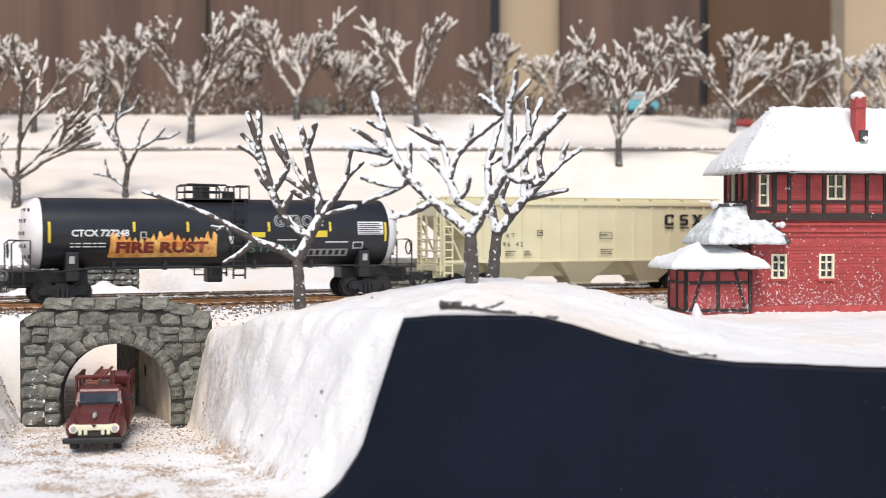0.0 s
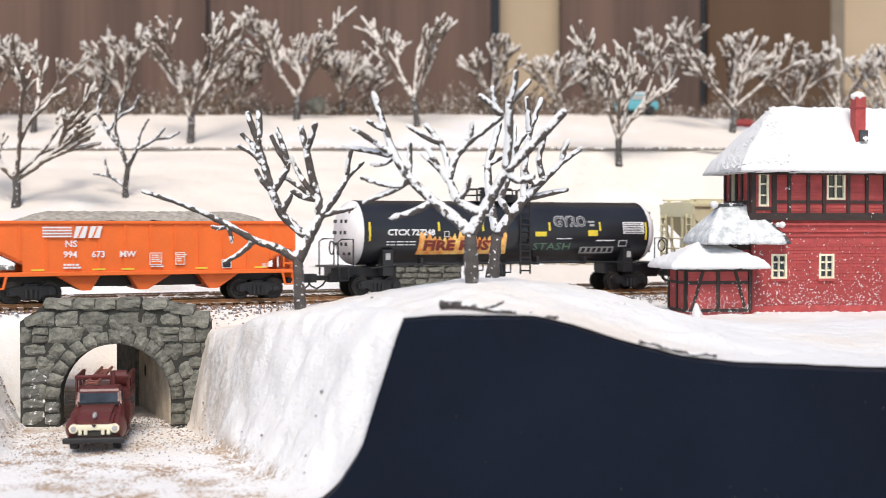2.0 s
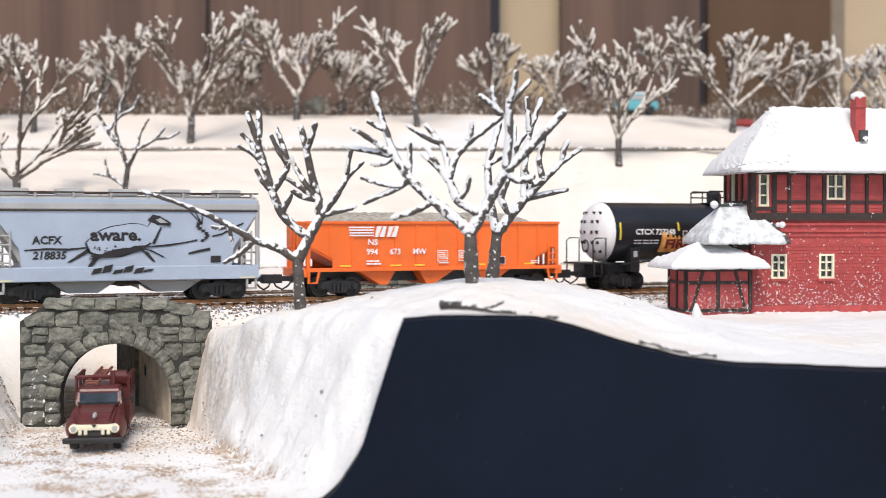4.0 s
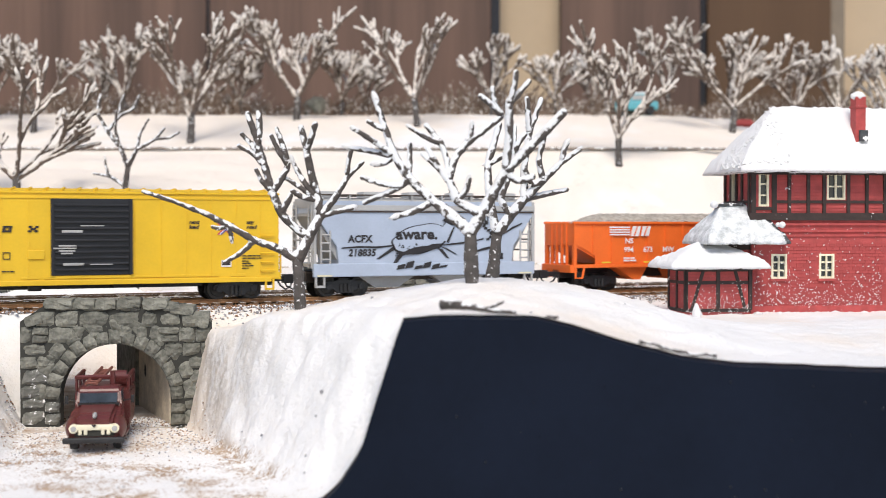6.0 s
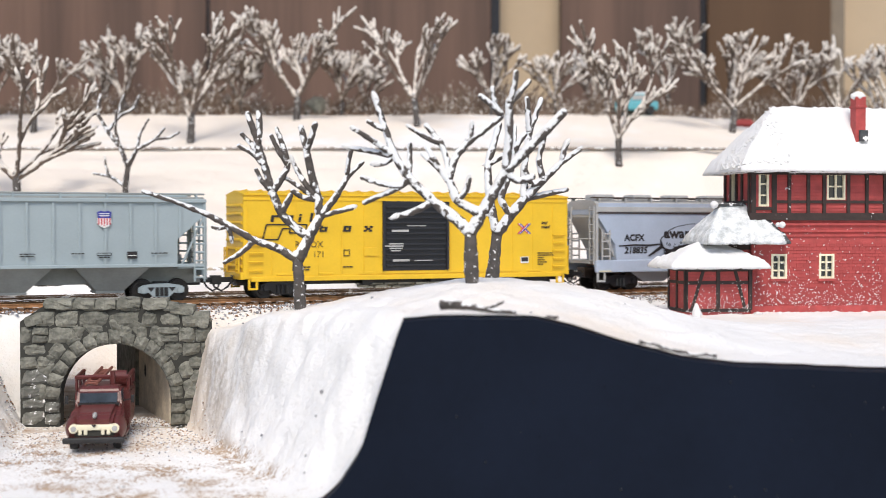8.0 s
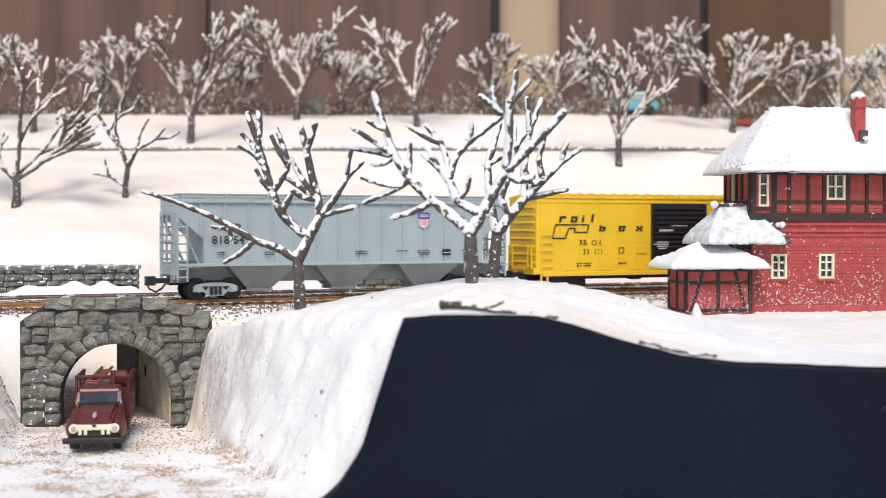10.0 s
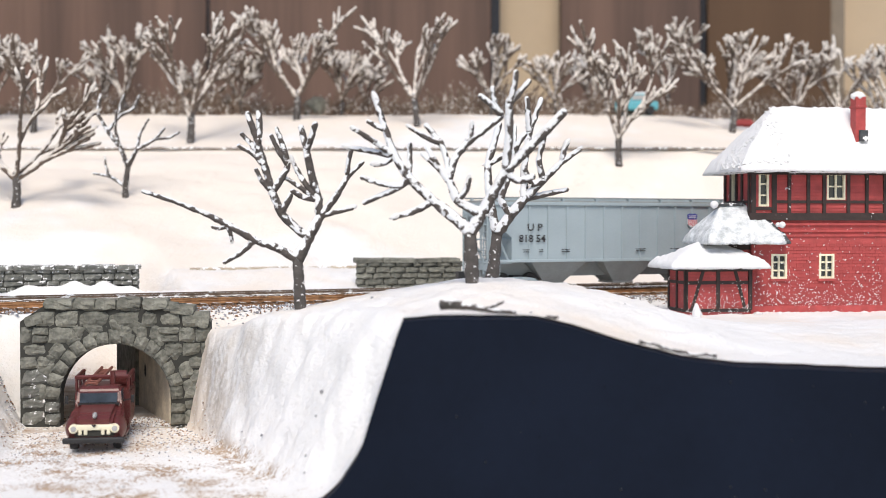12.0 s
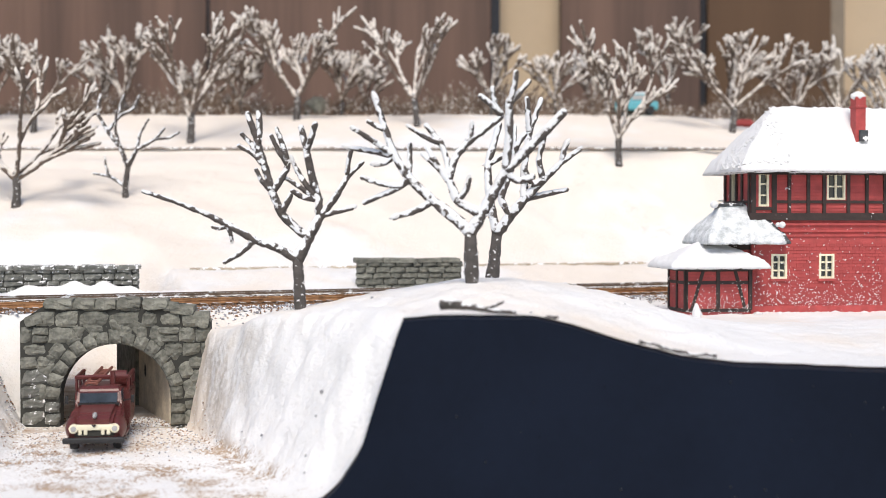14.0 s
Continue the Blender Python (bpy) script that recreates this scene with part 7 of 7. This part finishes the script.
    posts = [0.0004, 0.0120, 0.0205, 0.0312, 0.0402, 0.0540, 0.0645, 0.075, 0.088, 0.100]
    for i, x in enumerate(posts):
        wd = 0.0026 if i < 2 else 0.0018
        wall("post", [(x - wd / 2, x + wd / 2, y0, y1, Z1 + 0.0036, Z2 - 0.0016)], TIMBER)
    for p, q in zip(posts[1:], posts[2:]):
        wall("mid_rail", [(p + 0.0009, q - 0.0009, y0 + 0.0002, y1, 0.0592, 0.0608)], TIMBER)
    wall("mid_rail", [(posts[0] + 0.0013, posts[1] - 0.0013, y0 + 0.0002, y1, 0.0556, 0.0572)], TIMBER)
    zz = Z1 + 0.0045
    for k, (p, q) in enumerate(zip(posts[1:8], posts[2:9])):
        z = Z1 + 0.0045
        while z < Z2 - 0.003:
            if not 0.0578 < z < 0.0608 and not (p < 0.045 < q and z > a2 - 0.002):
                wall("brick_course", [(p + 0.0012, q - 0.0012, yu - 0.00025, yu + 0.0002, z, z + 0.0013)], RED)
            z += 0.0017
    # left gable: posts, a narrow tall window
    for y in (0.0012, 0.0110, 0.0190, 0.0270, 0.0352):
        wall("side_post", [(X0 - 0.0009, X0 + 0.0004, y - 0.0010, y + 0.0010, Z1 + 0.0036, Z2)], TIMBER)
    wall("side_beam", [(X0 - 0.0012, X0 + 0.0004, 0, D, Z1 - 0.0004, Z1 + 0.0036)], TIMBER)
    wall("side_rail", [(X0 - 0.0007, X0 + 0.0004, 0, D, 0.0592, 0.0608)], TIMBER)
    wall("side_window_frame", [(X0 - 0.0004, X0 + 0.0012, 0.0202, 0.0214, 0.056, Z2), (X0 - 0.0004, X0 + 0.0012, 0.0250, 0.0260, 0.056, Z2)], CREAM)
    wall("side_pane", [(X0 + 0.0010, X0 + 0.0014, 0.0205, 0.0258, 0.056, Z2)], GLASS)

    def roof(name, x0, x1, y0, y1, z0, ridge, r0, r1, ym, parent, thick=0.004, seed=1, material=None):
        """A hipped roof laid with lumpy snow, on a thin slate edge."""
        part("eave_board", boxes((x0 + 0.0008, x1 - 0.0008, y0 + 0.0008, y1 - 0.0008, z0 - 0.0008, z0 + 0.0006)), SLATE, parent)
        bm = bmesh.new()
        nx, ny = int((x1 - x0) / 0.0009), int((y1 - y0) / 0.0012)
        g = []
        for i in range(nx + 1):
            x = x0 + (x1 - x0) * i / nx
            row = []
            for j in range(ny + 1):
                y = y0 + (y1 - y0) * j / ny
                fx = min(1, (x - x0) / max(1e-5, r0 - x0), (x1 - x) / max(1e-5, x1 - r1))
                fy = min(1, (y - y0) / (ym - y0), (y1 - y) / (y1 - ym))
                f = max(0, min(fx, fy))
                n = noise.fractal(Vector((x * 420, y * 420, seed)), 1, 2, 3)
                n2 = noise.fractal(Vector((x * 90, y * 90, seed + 5)), 1, 2, 2)
                edge = smooth(0, 0.10, f)
                z = z0 + 0.0006 + (ridge - z0) * f ** 0.92 + thick * edge ** 0.5 * 0.35 + 0.0006 * n * edge * (1 + 1.2 * (1 - smooth(0.1, 0.5, fx))) + 0.0008 * n2 * edge
                wob = 0.0008 * noise.noise(Vector((x * 200, y * 200, seed + 9))) * (1 - edge)
                row.append(bm.verts.new((x + wob, y + wob, z)))
            g.append(row)
        for p, q in zip(g, g[1:]):
            for j in range(ny):
                bm.faces.new((p[j], q[j], q[j + 1], p[j + 1]))
        rim = [g[i][0] for i in range(nx + 1)] + [g[nx][j] for j in range(1, ny + 1)] + [g[i][ny] for i in range(nx - 1, -1, -1)] + [g[0][j] for j in range(ny - 1, 0, -1)]
        low = [bm.verts.new((v.co.x, v.co.y, z0 - 0.0004 - random.uniform(0, 0.0008))) for v in rim]
        for i in range(len(rim)):
            k = (i + 1) % len(rim)
            bm.faces.new((rim[i], rim[k], low[k], low[i]))
        bm.faces.new(low)
        if seed == 1:
            cl, rr = bmesh.new(), random.Random(77)
            for i in range(520):
                fx = rr.random() ** 1.4
                x = x0 + (r0 - x0) * fx
                y = y0 + 0.001 + (ym - y0 + 0.006) * rr.random()
                f = min(fx, (y - y0) / (ym - y0))
                z = z0 + 0.0012 + (ridge - z0) * max(0, f) ** 0.92
                bmesh.ops.create_icosphere(cl, subdivisions=1, radius=rr.uniform(0.0004, 0.0012), matrix=Matrix.Translation((x, y, z)) @ Matrix.Diagonal((1, 1, 0.7, 1)))
            tagged(part("snow_clumps", cl, SNOW_ROOF, parent, smooth=True), kind="stuff")
        return part(name, bm, material or SNOW_ROOF, parent, "dark slates showing through the snow" if material is SLATE_BARE else "thick lumpy snow", smooth=True)

    roof("roof_snow", X0 - 0.0095, L + 0.012, -0.011, D + 0.010, Z2 + 0.0004, 0.1105, 0.018, L - 0.016, 0.014, e, seed=1)
    ch = part("chimney", boxes((0.0580, 0.0637, -0.001, 0.0055, 0.0880, 0.1165), (0.0575, 0.0642, -0.0015, 0.0060, 0.1105, 0.1118), bevel=0.0003), RED, e, "red brick chimney with a cap of snow")
    part("flashing", boxes((0.0597, 0.0640, -0.0030, -0.0008, 0.0925, 0.0985)), SLATE, ch)
    bm = bmesh.new()
    bmesh.ops.create_icosphere(bm, subdivisions=3, radius=0.0042, matrix=Matrix.Translation((0.0608, 0.0022, 0.1168)) @ Matrix.Diagonal((0.92, 0.85, 0.62, 1)))
    for v in bm.verts:
        v.co += v.normal * 0.0006 * noise.noise(v.co * 500)
    part("snow_cap", bm, SNOW_ROOF, ch, smooth=True)
    # entrance block with its steep snowy roof, and the low timbered porch
    b = part("entrance_block", boxes((-0.024, -0.0003, 0.002, 0.028, 0, 0.0385)), RED, e)
    part("frieze", boxes((-0.0245, -0.0002, 0.0012, 0.0022, 0.0345, 0.0388)), TIMBER, b)
    roof("entrance_roof_snow", -0.0280, 0.0150, -0.010, 0.030, 0.0385, 0.0568, -0.0150, -0.0005, 0.006, e, seed=3, material=SLUSH)
    roof("entrance_roof_slate", -0.0262, 0.0182, -0.0088, 0.0305, 0.0385, 0.0598, -0.0135, 0.0030, 0.0078, e, thick=0.0, seed=8, material=SLATE_BARE)
    for x, y, z, r in ((0.0135, -0.008, 0.0478, 0.0018), (0.012, -0.006, 0.0478, 0.0013), (-0.0195, 0.004, 0.0585, 0.0022)):
        bm = bmesh.new()
        bmesh.ops.create_icosphere(bm, subdivisions=2, radius=r, matrix=Matrix.Translation((x, y, z)))
        part("snow_lump", bm, SNOW_ROOF, e, smooth=True)
    part("ridge_tiles", boxes((-0.0185, -0.0030, 0.004, 0.008, 0.0578, 0.0590), bevel=0.0004), SLATE, e)
    px0, px1, py0, py1, pz = -0.0392, -0.0040, -0.0075, 0.0180, 0.0252
    p = part("porch_wall", boxes((px0, px1, py0, py1, -0.003, pz)), RED, e)
    t = 0.0009

    def beam(r, nm="porch_timber"):
        part(nm, boxes(r), TIMBER, p)

    for x in (px0, px0 + 0.0175, px1):
        beam((x - 0.0010, x + 0.0010, py0 - t, py0 + 0.0004, 0.0030, pz))
    for z in (0.0030, 0.0175, pz - 0.0010):
        beam((px0, px1, py0 - t * 0.8, py0 + 0.0004, z - 0.0009, z + 0.0009))
    for xa, xb in ((px0 + 0.003, px0 + 0.0095), (px1 - 0.003, px1 - 0.0085)):
        bm = bmesh.new()
        prism(bm, [(xa - 0.0007, 0.0035), (xa + 0.0011, 0.0035), (xb + 0.0009, pz - 0.001), (xb - 0.0009, pz - 0.001)], py0 - t * 0.7, py0 + 0.0004)
        part("porch_brace", bm, TIMBER, p)
    for y in (py0, py0 + 0.0125, py1):
        beam((px0 - t, px0 + 0.0004, y - 0.0009, y + 0.0009, 0.0030, pz))
    for z in (0.0030, 0.0175, pz - 0.0010):
        beam((px0 - t * 0.8, px0 + 0.0004, py0, py1, z - 0.0008, z + 0.0008))
    z = 0.0045
    while z < pz - 0.003:
        part("brick_course", boxes((px0 + 0.0012, px1 - 0.0012, py0 - 0.00025, py0 + 0.0002, z, z + 0.0012)), RED, p)
        part("brick_course", boxes((px0 - 0.00025, px0 + 0.0002, py0 + 0.0010, py1 - 0.0008, z, z + 0.0012)), RED, p)
        z += 0.0016
    roof("porch_roof_snow", px0 - 0.0105, px1 + 0.0080, py0 - 0.0085, py1 + 0.006, pz + 0.0006, 0.0368, px0 + 0.0115, px1 - 0.0130, 0.004, e, seed=4)
    # snow specks thrown against the red walls
    rnd = random.Random(12)
    bm = bmesh.new()
    for i in range(820):
        x = rnd.uniform(0.001, 0.074)
        z = abs(rnd.gauss(0, 0.010)) if i < 620 else rnd.uniform(0, 0.048)
        bmesh.ops.create_icosphere(bm, subdivisions=1, radius=rnd.uniform(0.00010, 0.00034), matrix=Matrix.Translation((x, -0.0004, z + 0.0004)) @ Matrix.Rotation(rnd.uniform(0, 3), 4, "Y") @ Matrix.Diagonal((rnd.uniform(0.8, 2.4), 0.5, 1, 1)))
    for i in range(260):
        x, z = rnd.uniform(px0, px1), abs(rnd.gauss(0, 0.008))
        bmesh.ops.create_icosphere(bm, subdivisions=1, radius=rnd.uniform(0.00010, 0.00034), matrix=Matrix.Translation((x, py0 - 0.0008, min(z, 0.024))) @ Matrix.Diagonal((1.2, 0.5, 1, 1)))
    tagged(part("snow_specks", bm, SNOW_ROOF, e), kind="stuff")
    # snow banked along the foot, and a small frozen lump on end
    bm = bmesh.new()
    for i in range(110):
        x = rnd.uniform(0.0, 0.110)
        bmesh.ops.create_icosphere(bm, subdivisions=1, radius=rnd.uniform(0.0007, 0.0018), matrix=Matrix.Translation((x, rnd.uniform(-0.0030, -0.0008), rnd.uniform(-0.0006, 0.0008))) @ Matrix.Diagonal((1.5, 1.2, 0.7, 1)))
    tagged(part("foot_snow", bm, SNOW_ROOF, e, smooth=True), kind="stuff")
    x, y = 0.1305, 0.668
    bm = bmesh.new()
    bmesh.ops.create_icosphere(bm, subdivisions=3, radius=0.0024, matrix=Matrix.Diagonal((1.0, 1.0, 2.1, 1)))
    for v in bm.verts:
        k = 1 - 0.45 * smooth(-0.001, 0.005, v.co.z)
        v.co.x *= k
        v.co += v.normal * 0.0005 * noise.noise(v.co * 400)
    ob = link_mesh("snow_lump", bm, SNOW_ROOF, smooth=True)
    ob.location = (x, y, ground_z(x, y) + 0.0030)
    tagged(ob, "small upright lump of white snow", "snow")


def thing_part(name, parent):
    """A part that is made of smaller parts: an empty under its thing."""
    e = new(name)
    e.empty_display_size = 0.002
    e.parent = parent
    return e


SLATE_BARE = mat("bare_slate", (0.075, 0.08, 0.085), 0.7, var=0.4, scale=300, cover=0.10, grit=320)
SLUSH = mat("thin_snow", (0.80, 0.82, 0.84), 0.8, dark=(0.42, 0.45, 0.46), scale=220, fine=1200, bump=0.8, depth=0.0008)
house()


# ---- the old truck on the road ----
def truck():
    x, y = -0.1412, 0.525
    e = thing("fire_truck", Matrix.Translation((x, y, ROAD + 0.0008)) @ Matrix.Rotation(radians(9), 4, "Z"), "dark maroon vintage toy truck with a white toothed grille", "truck")

    def slab(name, sections, material, parent=None, bevel=0.0006, label=""):
        """A body lofted through rectangles (y, half width, low, high)."""
        bm = bmesh.new()
        rings = [[bm.verts.new(p) for p in ((-w, yy, z0), (w, yy, z0), (w, yy, z1), (-w, yy, z1))] for yy, w, z0, z1 in sections]
        bm.faces.new(rings[0]), bm.faces.new(rings[-1][::-1])
        for a, b in zip(rings, rings[1:]):
            for k in range(4):
                bm.faces.new((a[k], a[(k + 1) % 4], b[(k + 1) % 4], b[k]))
        bmesh.ops.bevel(bm, geom=list(bm.edges), offset=bevel, segments=2, affect="EDGES")
        return part(name, bm, material, parent or e, label, smooth=False)

    slab("front_body", [(0.0, 0.0100, 0.0040, 0.0100), (0.0010, 0.0106, 0.0036, 0.0112), (0.012, 0.0108, 0.0036, 0.0150), (0.0175, 0.0104, 0.0036, 0.0158)], MAROON, bevel=0.0011)
    slab("hood", [(-0.0006, 0.0070, 0.0095, 0.0122), (0.004, 0.0074, 0.0110, 0.0148), (0.0175, 0.0082, 0.0150, 0.0172)], MAROON, bevel=0.0012)
    for sd in (-1, 1):
        slab_x = sd * 0.0088
        bm = bmesh.new()
        bmesh.ops.create_icosphere(bm, subdivisions=3, radius=1.0, matrix=Matrix.Translation((slab_x, 0.0070, 0.0086)) @ Matrix.Diagonal((0.0034, 0.0082, 0.0048, 1)))
        part("fender", bm, MAROON, e, smooth=True)
        for yy in (0.0075, 0.0420):
            w = part("wheel", cyl(bmesh.new(), (sd * 0.0070, yy, 0.0042), (sd * 0.0102, yy, 0.0042), 0.0044, seg=24), BLACK, e)
            part("hub", cyl(bmesh.new(), (sd * 0.0101, yy, 0.0042), (sd * 0.0106, yy, 0.0042), 0.0022, seg=16), MAROON, w)
        part("headlight", cyl(bmesh.new(), (sd * 0.0081, -0.0018, 0.0093), (sd * 0.0081, 0.0010, 0.0093), 0.0018, seg=20), CREAM, e, "white round headlight")
        part("headlight_glass", cyl(bmesh.new(), (sd * 0.0081, -0.0022, 0.0093), (sd * 0.0081, -0.0017, 0.0093), 0.0011, seg=16), DUSTY, e)
        part("mirror", boxes((sd * 0.0128, sd * 0.0142, 0.0205, 0.0212, 0.0165, 0.0200), bevel=0.0003), BLACK, e)
        part("mirror_arm", rod([(sd * 0.0095, 0.021, 0.0175), (sd * 0.0130, 0.0210, 0.0182)], 0.0003), BLACK, e)
        part("running_board", boxes((sd * 0.0092, sd * 0.0112, 0.0135, 0.0340, 0.0034, 0.0042)), MAROON, e)
    # toothed grille bar
    bm = boxes((-0.0080, 0.0080, -0.0014, 0.0008, 0.0085, 0.0108), bevel=0.0007)
    part("grille_bar", bm, CREAM, e, "white grille bar")
    for x2 in (-0.0056, -0.0034, 0.0034, 0.0056):
        part("grille_tooth", boxes((x2 - 0.0007, x2 + 0.0007, -0.0013, 0.0006, 0.0066, 0.0092), bevel=0.0004), CREAM, e)
    # dark plate on the nose, in place of a shaded grille recess
    part("grille_shade", boxes((-0.0078, 0.0078, -0.0004, 0.0004, 0.0060, 0.0088)), JOINT, e)
    part("badge", prism(bmesh.new(), [(-0.0010, 0.0108), (0.0010, 0.0108), (0, 0.0096)], -0.0017, -0.0012), BLACK, e)
    part("bumper", boxes((-0.0122, 0.0122, -0.0042, -0.0020, 0.0036, 0.0060), bevel=0.0007), BLACK, e)
    bm = bmesh.new()
    bmesh.ops.create_icosphere(bm, subdivisions=2, radius=1, matrix=Matrix.Translation((0, 0.0020, 0.0142)) @ Matrix.Diagonal((0.0009, 0.0040, 0.0013, 1)))
    part("hood_ornament", bm, DUSTY, e, smooth=True)
    # cab
    cab = slab("cab", [(0.0160, 0.0096, 0.0040, 0.0170), (0.0190, 0.0090, 0.0040, 0.0222), (0.0215, 0.0086, 0.0040, 0.0236), (0.0300, 0.0088, 0.0040, 0.0236), (0.0322, 0.0094, 0.0040, 0.0225)], MAROON, bevel=0.0010)
    part("windscreen", prism_x([(0.0152, 0.0176), (0.0165, 0.0214), (0.0192, 0.0214), (0.0172, 0.0176)], -0.0076, 0.0076), SCREEN, cab, "pale reflecting windscreen")
    part("screen_rim", boxes((-0.0083, 0.0083, 0.0152, 0.0166, 0.0166, 0.0174)), BLACK, cab)
    for sd in (-1, 1):
        part("side_window", boxes((sd * 0.0085, sd * 0.0094, 0.0212, 0.0288, 0.0178, 0.0216)), SCREEN, cab)
    # equipment body, with ladders and hose on top
    bed = slab("equipment_body", [(0.0325, 0.0112, 0.0050, 0.0215), (0.0600, 0.0112, 0.0050, 0.0215)], MAROON, bevel=0.0006)
    for sd in (-1, 1):
        for i in range(3):
            a = 0.0335 + i * 0.0088
            part("locker_door", boxes((sd * 0.0110, sd * 0.0116, a, a + 0.0078, 0.0085, 0.0195), bevel=0.0002), MAROON, bed)
        part("top_rail", rod([(sd * 0.0108, 0.0325, 0.0262), (sd * 0.0108, 0.0600, 0.0262)], 0.0009), MAROON, bed)
        for yy in (0.033, 0.046, 0.0595):
            part("rail_post", rod([(sd * 0.0108, yy, 0.0210), (sd * 0.0108, yy, 0.0262)], 0.0007), MAROON, bed)
    part("front_rail", rod([(-0.0108, 0.0328, 0.0262), (0.0108, 0.0328, 0.0262)], 0.0011), MAROON, bed)
    for k, x2 in enumerate((-0.0058, -0.0015)):
        part("ladder_rail", rod([(x2, 0.0230, 0.0246), (x2 + 0.003, 0.0590, 0.0276)], 0.0007), WOODY, bed)
    for i in range(8):
        yy = 0.0245 + i * 0.0045
        z = 0.0247 + i * 0.0003
        part("ladder_rung", rod([(-0.0056 + i * 0.0004, yy, z), (-0.0014 + i * 0.0004, yy, z)], 0.0005), WOODY, bed)
    part("hose_reel", cyl(bmesh.new(), (0.0025, 0.042, 0.0245), (0.0095, 0.042, 0.0245), 0.0036, seg=20), MAROON, bed)
    part("beacon", cyl(bmesh.new(), (0.0045, 0.031, 0.0236), (0.0045, 0.031, 0.0290), 0.0010, seg=12), MAROON, bed)


def prism_x(outline, x0, x1):
    bm = bmesh.new()
    a = [bm.verts.new((x0, y, z)) for y, z in outline]
    b = [bm.verts.new((x1, y, z)) for y, z in outline]
    bm.faces.new(a), bm.faces.new(b[::-1])
    for i in range(len(a)):
        j = (i + 1) % len(a)
        bm.faces.new((a[i], a[j], b[j], b[i]))
    return bm


SCREEN = mat("windscreen_grey", (0.035, 0.047, 0.062), 0.16, var=0.5, scale=160, bump=0, spec=0.22)
WOODY = mat("ladder_wood", (0.20, 0.07, 0.05), 0.7, var=0.3)
truck()


# ---- far things on the ridge ----
def far_things():
    x, y = 0.192, 1.292
    e = thing("toy_pickup", Matrix.Translation((x, y, ground_z(x, y))) @ Matrix.Rotation(radians(-6), 4, "Z"), "small turquoise toy pickup on the snowy ridge", "car")
    part("body", boxes((-0.021, 0.021, -0.009, 0.009, 0.0045, 0.0125), bevel=0.0015), TEAL, e)
    cab = part("cab", boxes((-0.007, 0.009, -0.0082, 0.0082, 0.0120, 0.0205), bevel=0.0018), TEAL, e)
    part("window", boxes((-0.0045, 0.0065, -0.0086, -0.0080, 0.0142, 0.0188)), DUSTY, cab)
    part("roof_snow", boxes((-0.0065, 0.0085, -0.0075, 0.0075, 0.0203, 0.0218), bevel=0.0007), SNOW_ROOF, cab)
    for px in (-0.013, 0.013):
        for sd in (-1, 1):
            part("wheel", cyl(bmesh.new(), (px, sd * 0.0075, 0.0042), (px, sd * 0.0095, 0.0042), 0.0042, seg=16), BLACK, e)
    x, y = 0.292, 1.275
    e = thing("red_shed", Matrix.Translation((x, y, ground_z(x, y) - 0.0135)), "small red brick shed behind the hill trees", "shed")
    part("wall", boxes((-0.006, 0.012, 0, 0.02, 0, 0.016)), RED, e)
    bm = bmesh.new()
    prism(bm, [(-0.008, 0.0155), (0.014, 0.0155), (0.008, 0.0205), (-0.003, 0.0205)], -0.003, 0.023)
    part("roof", bm, RED, e)
    x, y = -0.128, 1.315
    bm = bmesh.new()
    bmesh.ops.create_icosphere(bm, subdivisions=3, radius=0.012, matrix=Matrix.Diagonal((1.1, 0.8, 1.0, 1)))
    for v in bm.verts:
        v.co += v.normal * 0.003 * noise.noise(v.co * 150)
    ob = link_mesh("boulder", bm, STONE, smooth=True)
    ob.location = (x, y, ground_z(x, y) + 0.006)
    tagged(ob, "dark grey rounded boulder on the ridge", "boulder")


far_things()


def motions():
    ts = [i * 0.5 for i in range(29)]
    for car, s in CARS:
        walk(car, [(t, on_track(s + train_s(t))) for t in ts])
    # the wheels roll without slipping
    fine = [i / 15 for i in range(211)]
    for wheel, x in WHEELS:
        walk(wheel, [(t, pose(x, 0, WHEEL_R, 0, math.degrees(train_s(t) / WHEEL_R), 0)) for t in fine])


motions()
